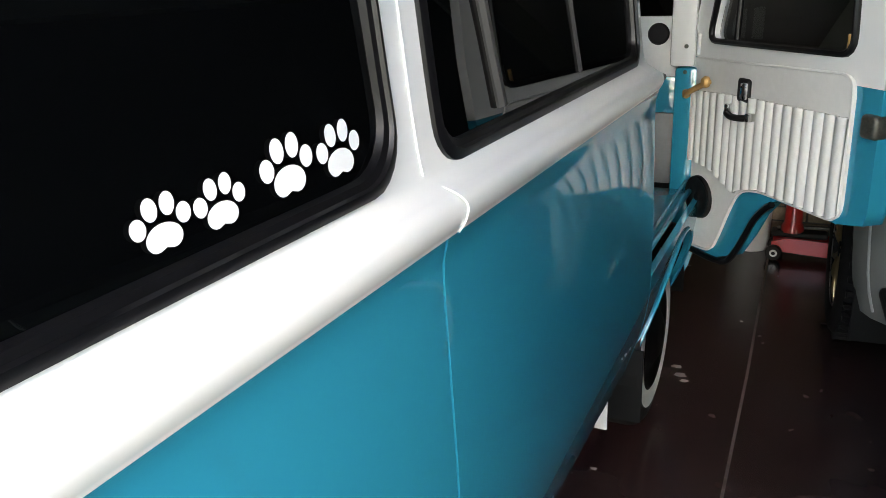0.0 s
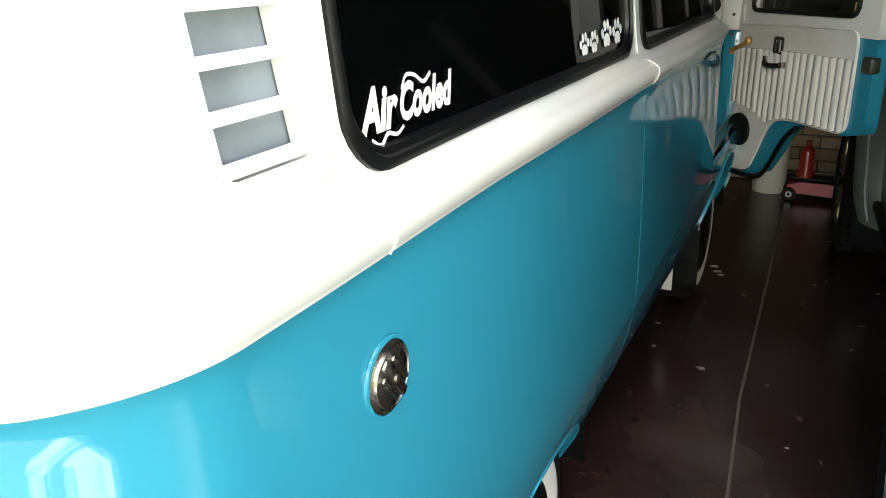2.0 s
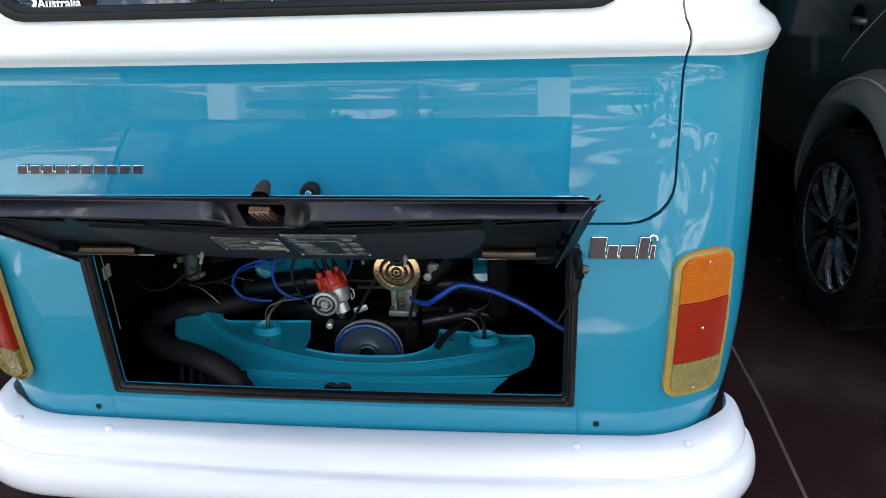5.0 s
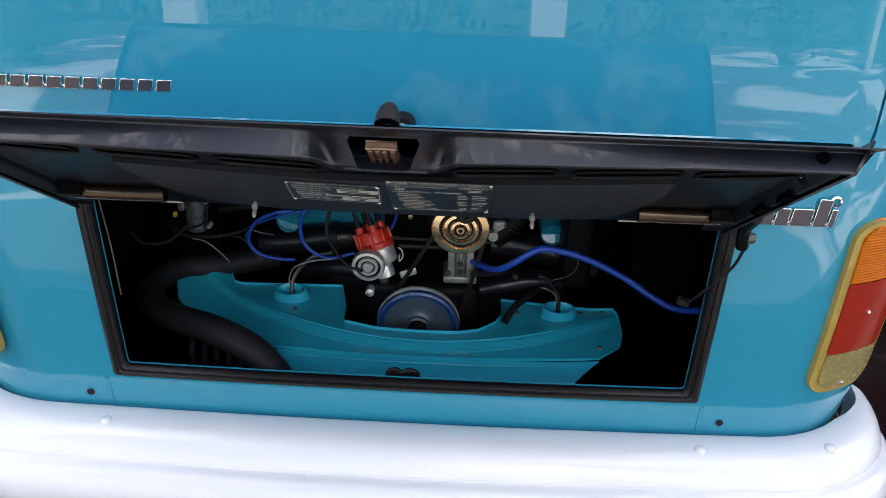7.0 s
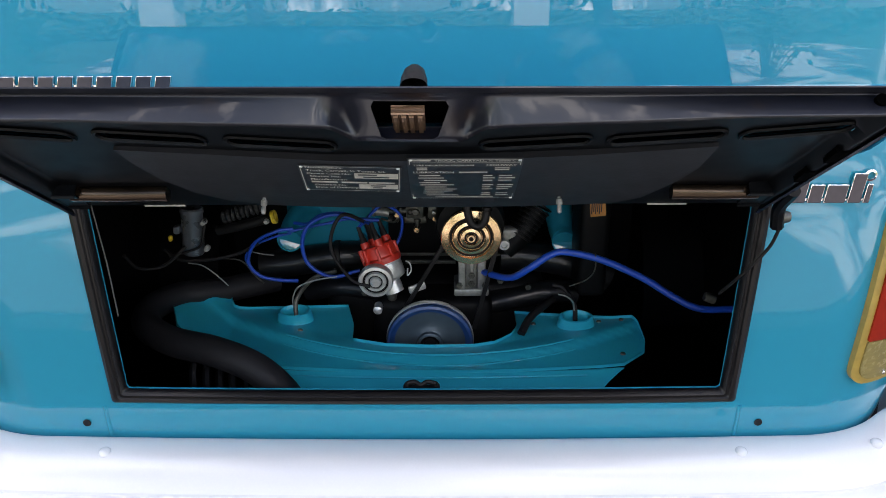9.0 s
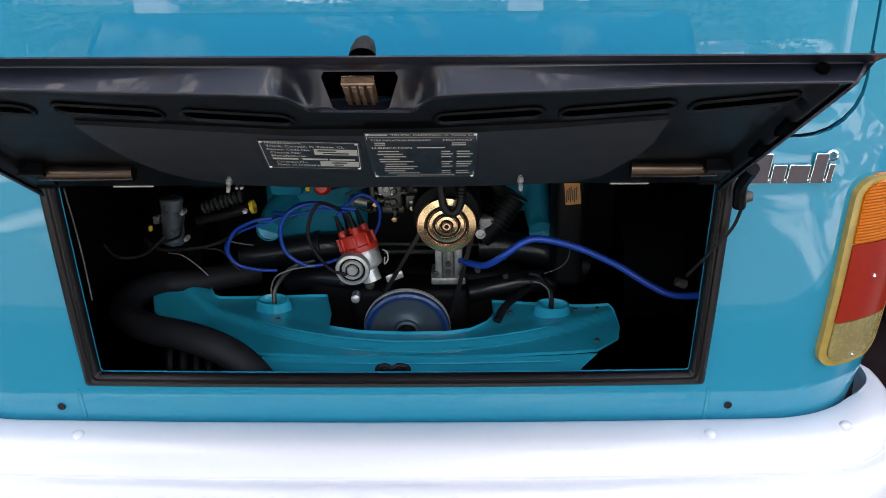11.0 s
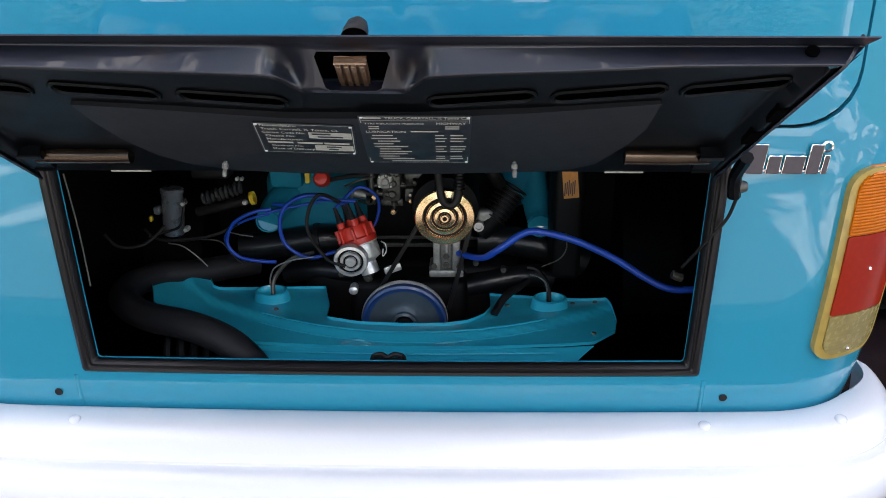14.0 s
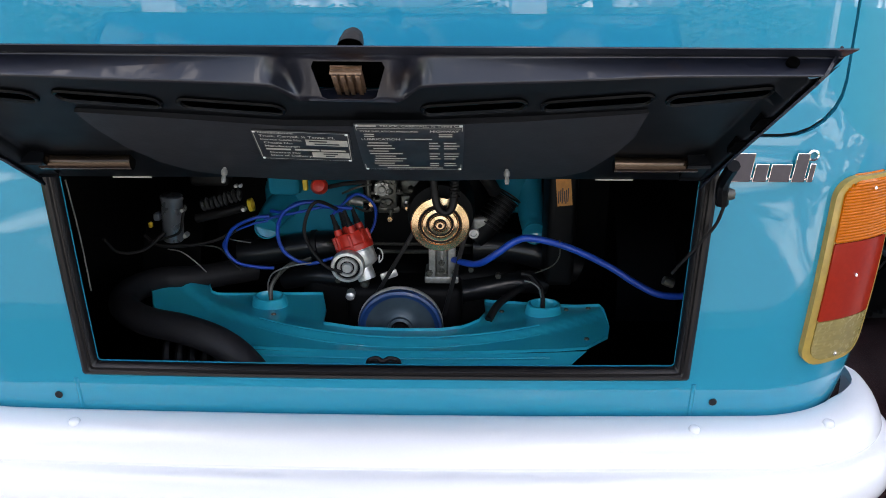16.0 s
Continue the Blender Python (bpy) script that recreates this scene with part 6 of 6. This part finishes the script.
panel("body_side", sv, lower, SUVPAINT, suv, [rear_door, front_door_l], 0.05, 0.03, "grey-green metallic body side", flip=True)
shrink = lambda lp, k: [(sum(p[0] for p in lp) / len(lp) + (q[0] - sum(p[0] for p in lp) / len(lp)) * k, sum(p[1] for p in lp) / len(lp) + (q[1] - sum(p[1] for p in lp) / len(lp)) * k) for q in lp]
for nm, lp, hy in (("rear_door", rear_door, 0.33), ("front_door", front_door_l, 1.47)):
    dr = panel(nm, sv, shrink(lp, 0.988), SUVPAINT, suv, (), 0.05, 0.03, flip=True)
    part("handle_cup", lathe([(0.062, 0.001), (0.052, 0.003), (0.040, 0.001), (0, 0.0005)], Matrix.Translation(sv(hy, 1.075, 0.001)) @ SV.to_3x3().to_4x4() @ Matrix.Rotation(radians(-90), 4, "Y"), 24), DARK, dr)
    part("door_handle", tube([sv(hy - 0.085, 1.082, 0.004), sv(hy - 0.06, 1.084, 0.038), sv(hy + 0.05, 1.082, 0.040), sv(hy + 0.085, 1.078, 0.004)], 0.016, 10, 6), SUVPAINT, dr)
    y0, y1 = min(p[0] for p in lp), max(p[0] for p in lp)
    clad = bmesh.new()
    tube([sv(1.335, 0.372, 0.004), sv(1.405, 0.46, 0.010), sv(1.428, 0.56, 0.012), sv(1.425, 0.64, 0.012), sv(1.38, 0.70, 0.008), sv(1.32, 0.752, 0.004)], 0.011, 10, 6, clad)
    if y0 > 1:
        part("door_moulding", clad, STRIP, dr, "pale grey edge of the door moulding")
    else:
        clad.free()


part("door_seam", tube([sv(y, z, 0.0015) for y, z in rear_door[3:8]], 0.0028, 6, 4), STRIP, suv, "pale edge of the rear door")
part("fender_moulding", tube([sv(2.52, 0.344, 0.004), sv(2.64, 0.40, 0.010), sv(2.672, 0.48, 0.012), sv(2.672, 0.57, 0.012), sv(2.65, 0.64, 0.008), sv(2.60, 0.70, 0.004)], 0.010, 10, 6), STRIP, suv, "pale grey edge of the fender moulding")


def flare(yc):
    """Wide wheel-arch flare: from the body out to its rolled edge."""
    bm = bmesh.new()
    rings = []
    for r, o in ((0.545, 0.0), (0.535, 0.030), (0.505, 0.075), (0.465, 0.105), (0.435, 0.112), (0.425, 0.106), (0.42, 0.07), (0.42, 0.0)):
        ring = []
        for i in range(29):
            a = radians(-14 + 208 * i / 28)
            y, z = yc + r * math.cos(a), 0.40 + r * math.sin(a)
            ring.append(bm.verts.new(sv(y, z, o)))
        rings.append(ring)
    for a, b in zip(rings, rings[1:]):
        for i in range(len(a) - 1):
            bm.faces.new((a[i], a[i + 1], b[i + 1], b[i]))
    part("wheel_flare", bm, GREYTRIM, suv, "grey flared wheel arch")
    line = []
    for i in range(25):
        a = radians(-10 + 200 * i / 24)
        line.append(sv(yc + 0.515 * math.cos(a), 0.40 + 0.515 * math.sin(a), 0.066))
    part("flare_bead", tube(line, 0.005, 6, 0), STRIP, suv)
    bm = bmesh.new()
    vs = []
    for i in range(15):
        a = math.pi * i / 14
        vs.append([bm.verts.new(SV @ Vector((x, yc + 0.43 * math.cos(a), 0.40 + 0.43 * math.sin(a)))) for x in (0.10, 0.45)])
    for a, b in zip(vs, vs[1:]):
        bm.faces.new((a[0], a[1], b[1], b[0]))
    bm.faces.new([v[1] for v in vs])
    part("wheel_well", bm, DARK, suv)


def suv_wheel(yc, metal):
    m = SV @ Matrix.Translation((0.0, yc, 0.372)) @ Matrix.Rotation(radians(-90), 4, "Y")
    tyre = part("wheel", lathe([(0.243, -0.01), (0.252, 0.004), (0.268, 0.012), (0.305, 0.018), (0.337, 0.010), (0.358, -0.012), (0.370, -0.04), (0.372, -0.07), (0.372, -0.20), (0.35, -0.24), (0.22, -0.25)], m, 56), TYRE, suv, "black tyre on a dark multi-spoke alloy rim")
    for i in range(40):
        a = 2 * math.pi * i / 40
        q = m @ Matrix.Rotation(a, 4, "Z")
        part("tread_block", box(bmesh.new(), 0.350, 0.374, -0.014, 0.014, -0.070, -0.012, 0.004, 1, q), TYRE, tyre)
    part("rim", lathe([(0.244, 0.0), (0.242, 0.006), (0.234, 0.006), (0.230, -0.004), (0.222, -0.06), (0.06, -0.07), (0.0, -0.07)], m, 48), DARK, tyre)
    part("rim_lip", lathe([(0.240, 0.004), (0.244, 0.007), (0.236, 0.0085), (0.232, 0.004)], m, 48), ALLOY, tyre)
    hub = lathe([(0.060, -0.03), (0.055, -0.012), (0.034, -0.006), (0.032, 0.0), (0, 0.002)], m, 24)
    part("hub_cap", hub, DARK, tyre)
    for i in range(7):
        for k in (-1, 1):
            q = m @ Matrix.Rotation(2 * math.pi * i / 7 + k * 0.17, 4, "Z") @ Matrix.Rotation(k * 0.07, 4, "Z")
            bm = bmesh.new()
            rows = []
            for r, w, h in ((0.042, 0.010, -0.006), (0.090, 0.008, 0.003), (0.150, 0.009, 0.008), (0.205, 0.012, 0.006), (0.236, 0.020, -0.002)):
                c = 0.010 * k * math.sin(math.pi * (r - 0.042) / 0.194)
                rows.append([bm.verts.new(q @ Vector(v)) for v in ((r, c - w, h - 0.020), (r, c - w * 0.8, h - 0.005), (r, c - 0.0012 * k, h), (r, c + w * 0.8, h - 0.005), (r, c + w, h - 0.020))])
            for a, b in zip(rows, rows[1:]):
                for j in range(4):
                    bm.faces.new((a[j], a[j + 1], b[j + 1], b[j]))
            bm.faces.new(rows[0])
            bm.faces.new(rows[-1][::-1])
            part("spoke", bm, metal, tyre, smooth=False)
    return tyre


for yc, metal in ((0.0, ALLOY), (2.85, ALLOYGOLD)):
    flare(yc)
    suv_wheel(yc, metal)
# rear quarter below the flare, mud flap, running board
a_box("lower_valance", 0.02, 0.30, -0.95, -0.42, 0.36, 0.52, MUDFLAP, suv, 0.02, m=SV)
a_box("mud_flap", 0.03, 0.27, -0.445, -0.425, 0.12, 0.42, MUDFLAP, suv, 0.006, m=SV)
a_box("mud_flap", 0.03, 0.27, 2.40, 2.415, 0.16, 0.42, MUDFLAP, suv, 0.006, m=SV)
a_box("running_board", 0.10, 0.24, 0.50, 2.36, 0.37, 0.42, DARK, suv, 0.015, m=SV)
panel("quarter_seam", lambda y, z: sv(y, z, 0.002), [(-0.96, 0.772), (-0.52, 0.772), (-0.52, 0.778), (-0.96, 0.778)], DARK, suv, (), 0.1, 0.002, flip=True)
panel("side_glass", lambda y, z: sv(y, z, -0.01), [(-0.85, 1.20), (0.9, 1.185), (2.45, 1.14), (2.0, 1.66), (-0.70, 1.70)], GLASS, suv, (), 0.1, 0.004, flip=True)
panel("roof_side", sv, [(-0.98, 1.19), (-0.86, 1.195), (-0.71, 1.71), (2.0, 1.67), (2.46, 1.13), (2.7, 1.10), (2.1, 1.78), (-0.85, 1.84)], SUVPAINT, suv, (), 0.06, 0.03, flip=True)
panel("window_waist", lambda y, z: sv(y, z, 0.006), [(-0.84, 1.188), (0.9, 1.168), (2.46, 1.118), (2.46, 1.138), (0.9, 1.188), (-0.84, 1.206)], RUBBER, suv, (), 0.06, 0.008, flip=True)
a_box("roof", 0.34, 1.60, -0.90, 2.2, 1.78, 1.86, SUVPAINT, suv, 0.03, m=SV)
a_box("tail_end", 0.25, 1.75, -1.0, -0.93, 0.48, 1.84, SUVPAINT, suv, 0.05, m=SV)
a_box("floorpan", 0.30, 1.70, -0.90, 3.6, 0.42, 0.50, DARK, suv, 0.02, m=SV)
a_box("bonnet", 0.35, 1.65, 2.6, 3.7, 0.98, 1.06, SUVPAINT, suv, 0.05, m=SV)
a_box("far_side", 1.70, 1.78, -0.95, 3.7, 0.45, 1.80, SUVPAINT, suv, 0.03, m=SV)
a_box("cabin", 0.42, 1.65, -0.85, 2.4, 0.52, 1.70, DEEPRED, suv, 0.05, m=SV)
for yc in (0.0, 2.85):
    part("far_wheel", lathe([(0, 0.0), (0.23, 0.0), (0.36, -0.01), (0.372, -0.05), (0.372, -0.22), (0.0, -0.22)], SV @ Matrix.Translation((1.82, yc, 0.372)) @ Matrix.Rotation(radians(90), 4, "Y"), 32), TYRE, suv)

# ---- things by the back wall ----
bk = lathe([(0, 0.0), (0.098, 0.0), (0.103, 0.004), (0.108, 0.25), (0.112, 0.50), (0.118, 0.505), (0.118, 0.535), (0.112, 0.54), (0.108, 0.53), (0.100, 0.02), (0, 0.015)], Matrix.Translation((0.905, 5.36, 0.001)), 40)
bucket = part("bucket", bk, BUCKET, None, "tall plain white plastic tub on the garage floor")
tagged(bucket, "tall plain white plastic tub on the garage floor", "tub")
part("handle_lug", box(bmesh.new(), 1.015, 1.032, 5.35, 5.38, 0.45, 0.49, 0.004, 1), DULL, bucket)

jack = empty("trolley_jack", "red steel trolley jack with black arm beside the wall", "jack")
fr = bmesh.new()
for y in (5.18, 5.30):
    vs = [fr.verts.new((x, yy, z)) for yy in (y, y + 0.012) for x, z in ((1.03, 0.05), (1.46, 0.030), (1.50, 0.07), (1.48, 0.115), (1.10, 0.125), (1.03, 0.10))]
    fr.faces.new(vs[:6]); fr.faces.new(vs[6:][::-1])
    for i in range(6):
        fr.faces.new((vs[i], vs[(i + 1) % 6], vs[6 + (i + 1) % 6], vs[6 + i]))
part("frame", fr, JACKRED, jack)
part("arm", box(bmesh.new(), 1.02, 1.30, 5.20, 5.29, 0.122, 0.155, 0.014, 3), HOSE, jack)
part("arm_bar", tube([(1.05, 5.24, 0.165), (1.20, 5.24, 0.178), (1.48, 5.24, 0.185)], 0.010, 10, 4), DULL, jack)
part("ram", lathe([(0, 0), (0.058, 0.0), (0.058, 0.03), (0.045, 0.05), (0.042, 0.16), (0.030, 0.19), (0.018, 0.20), (0.018, 0.235), (0, 0.235)], Matrix.Translation((1.125, 5.245, 0.150)), 24), JACKRED, jack)
for x in (1.045, 1.455):
    for y in (5.165, 5.318):
        w = part("wheel", lathe([(0, 0.012), (0.014, 0.012), (0.016, 0.009), (0.036, 0.009), (0.042, 0.004), (0.042, -0.014), (0, -0.014)], Matrix.Translation((x, y, 0.043)) @ Matrix.Rotation(radians(90), 4, "X"), 24), HOSE, jack)
        part("hub", lathe([(0.010, 0.0125), (0.018, 0.0125), (0.020, 0.010)], Matrix.Translation((x, y, 0.043)) @ Matrix.Rotation(radians(90), 4, "X"), 20), ALU, w)

# ---- floor joint and marks ----
joint = panel("floor_joint", lambda x, y: Vector((x, y, 0.0012)), [(1.128, -0.9), (1.136, -0.9), (1.148, 0.9), (1.112, 1.9), (1.078, 2.45), (1.060, 3.8), (1.030, 5.0), (1.015, 5.62), (1.006, 5.62), (1.020, 5.0), (1.050, 3.8), (1.068, 2.45), (1.102, 1.9), (1.138, 0.9)], JOINT, floor, (), 0.3, 0.0008, "pale filled joint in the floor", flip=False)
rs = random.Random(11)
marks = [(0.79, 3.767, 0.018), (0.815, 3.70, 0.022), (0.84, 3.66, 0.014), (0.91, 2.632, 0.016), (0.672, 2.973, 0.010), (0.70, 2.75, 0.008), (1.25, 2.2, 0.007), (1.02, 1.6, 0.012), (0.98, 4.3, 0.006)]
for x, y, r in marks:
    pts = []
    for i in range(14):
        a = 2 * math.pi * i / 14
        q = r * (0.7 + 0.5 * rs.random())
        pts.append((x + q * math.cos(a) * 1.2, y + q * math.sin(a) * 0.8))
    panel("paint_chip", lambda u, v: Vector((u, v, 0.0016)), pts, CHIP, floor, (), 0.03, 0.0008)

# ---- outdoors: palms, hedge, pillars and shrubs added for reflections ----
def palm(x, y, h, r, seed, lean=0.0, spread=1.0):
    rr = random.Random(seed)
    ob = empty("palm_tree", "tall fan palm with a rough grey trunk and drooping green fronds", "palm")
    base = Vector((x, y, -0.13))
    top = Vector((x + lean, y, h))
    line = [base.lerp(top, k / 10) + Vector((0.03 * math.sin(k), 0.03 * math.cos(k * 1.7), 0)) for k in range(11)]
    part("trunk", tube(line, r, 14, 2, None, r * 0.75), BARK, ob)
    bm = bmesh.new()
    for i in range(46):
        az = rr.random() * 2 * math.pi
        el = radians(rr.uniform(-45, 75))
        L = rr.uniform(0.8, 1.4) * spread
        d = Vector((math.cos(az) * math.cos(el), math.sin(az) * math.cos(el), math.sin(el)))
        side = d.cross(Vector((0, 0, 1))).normalized()
        c = top + d * L
        a, b = bm.verts.new(top + side * 0.012), bm.verts.new(top - side * 0.012)
        bm.faces.new((a, b, bm.verts.new(c)))
        for j in range(22):
            an = radians(-100 + 200 * j / 21)
            dd = (d * math.cos(an) + side * math.sin(an)).normalized()
            l2 = spread ** 0.5 * rr.uniform(0.55, 0.75) * (1 - 0.25 * abs(an) / 1.75)
            tip = c + dd * l2 + Vector((0, 0, -0.22 * l2))
            w = side * math.cos(an) * 0.022 - d * math.sin(an) * 0.022
            bm.faces.new((bm.verts.new(c + dd * 0.03 - w), bm.verts.new(c + dd * 0.03 + w), bm.verts.new(tip)))
    part("crown", bm, FROND, ob, smooth=False)
    return ob


palm(-5.85, -8.0, 7.6, 0.34, 1)
palm(-7.5, -8.3, 3.9, 0.16, 2)
palm(-3.7, -8.6, 3.1, 0.13, 3, 0.0, 0.62)
palm(-9.6, -6.4, 3.4, 0.17, 4)
palm(-2.5, -8.9, 3.1, 0.13, 5, 0.0, 0.62)
palm(2.6, -11.0, 3.2, 0.17, 6)
hedge = bmesh.new()
rs = random.Random(3)
for i in range(5200):
    x = rs.uniform(-18, 18)
    y = -12.2 + rs.uniform(-0.7, 0.7)
    z = rs.random() ** 0.8 * (1.3 + 0.35 * math.sin(x * 1.3) + 0.25 * math.sin(x * 3.1)) - 0.1
    q = Vector((rs.gauss(0, 1), rs.gauss(0, 1), rs.gauss(0, 1))).normalized()
    t = q.orthogonal().normalized()
    u = q.cross(t)
    c, k = Vector((x, y, z)), rs.uniform(0.06, 0.13)
    hedge.faces.new([hedge.verts.new(c + t * k), hedge.verts.new(c + u * k * 0.5), hedge.verts.new(c - t * k), hedge.verts.new(c - u * k * 0.5)])
tagged(part("hedge", hedge, LEAF, None, smooth=False), "loose green garden hedge along the far side", "hedge", kind="stuff")

# unseen white uprights, added to put bright streaks into the teal paint
def pillar(x, y):
    ob = empty("reflected_pillar", "white rendered pillar, added to reflect in the van's paint", "pillar", "gate pillars")
    part("shaft", box(bmesh.new(), x - 0.18, x + 0.18, y - 0.18, y + 0.18, -0.1245, 1.30, 0.012), RENDER, ob)
    part("cap", box(bmesh.new(), x - 0.23, x + 0.23, y - 0.23, y + 0.23, 1.3005, 1.37, 0.015), RENDER, ob)
    return ob


for x, y in ((-2.9, -6.6), (0.9, -6.6), (4.4, -5.4)):
    pillar(x, y)


def shrub(x, y, r, h, seed):
    """An added, unseen bush for the paint to reflect: short stems and many pointed leaves."""
    rr = random.Random(seed)
    ob = empty("shrub", "bushy light green shrub, added to reflect in the van's paint", "shrub", "shrubs along the drive")
    stems, leaves = bmesh.new(), bmesh.new()
    for i in range(26):
        az, el = rr.random() * 2 * math.pi, radians(rr.uniform(25, 88))
        d = Vector((math.cos(az) * math.cos(el) * r, math.sin(az) * math.cos(el) * r, math.sin(el) * h))
        base = Vector((x, y, -0.125))
        tube([base, base + d * 0.5 + Vector((0, 0, 0.05)), base + d], 0.008, 5, 3, stems, 0.003)
        for j in range(16):
            c = base + d * rr.uniform(0.35, 1.05) + Vector((rr.gauss(0, 0.06), rr.gauss(0, 0.06), rr.gauss(0, 0.06)))
            t = Vector((rr.gauss(0, 1), rr.gauss(0, 1), rr.uniform(0, 1.2))).normalized()
            u = t.orthogonal().normalized() * rr.uniform(0.014, 0.026)
            k = rr.uniform(0.07, 0.13)
            leaves.faces.new([leaves.verts.new(q) for q in (c, c + t * k * 0.5 + u, c + t * k, c + t * k * 0.5 - u)])
    part("stems", stems, BARK, ob)
    part("leaves", leaves, FROND, ob, smooth=False)


# placed behind the viewpoint as sunlit shapes for the tail's reflections
for i, (x, y, r, h) in enumerate(((-4.2, -6.2, 0.7, 1.3), (-1.9, -7.0, 0.6, 0.9), (-0.7, -7.2, 0.8, 1.2), (2.1, -6.4, 0.7, 1.1), (3.2, -6.0, 0.8, 1.5), (-3.4, -4.4, 0.5, 0.7))):
    shrub(x, y, r, h, 40 + i)

# ---- brickwork of the back wall, seen under the open door ----
brick_mesh = None
for i in range(13):
    for j in range(8):
        x = 0.35 + j * 0.24 + (0.12 if i % 2 else 0)
        z = 0.006 + i * 0.086
        if brick_mesh is None:
            ob = part("brick", box(bmesh.new(), 0, 0.23, -0.010, 0.10, 0, 0.076, 0.004, 1), BRICK)
            brick_mesh = ob.data
        else:
            ob = new("brick", brick_mesh)
        ob.location = (x, 5.628, z)
        ob.parent = bpy.data.objects["wall_north"]
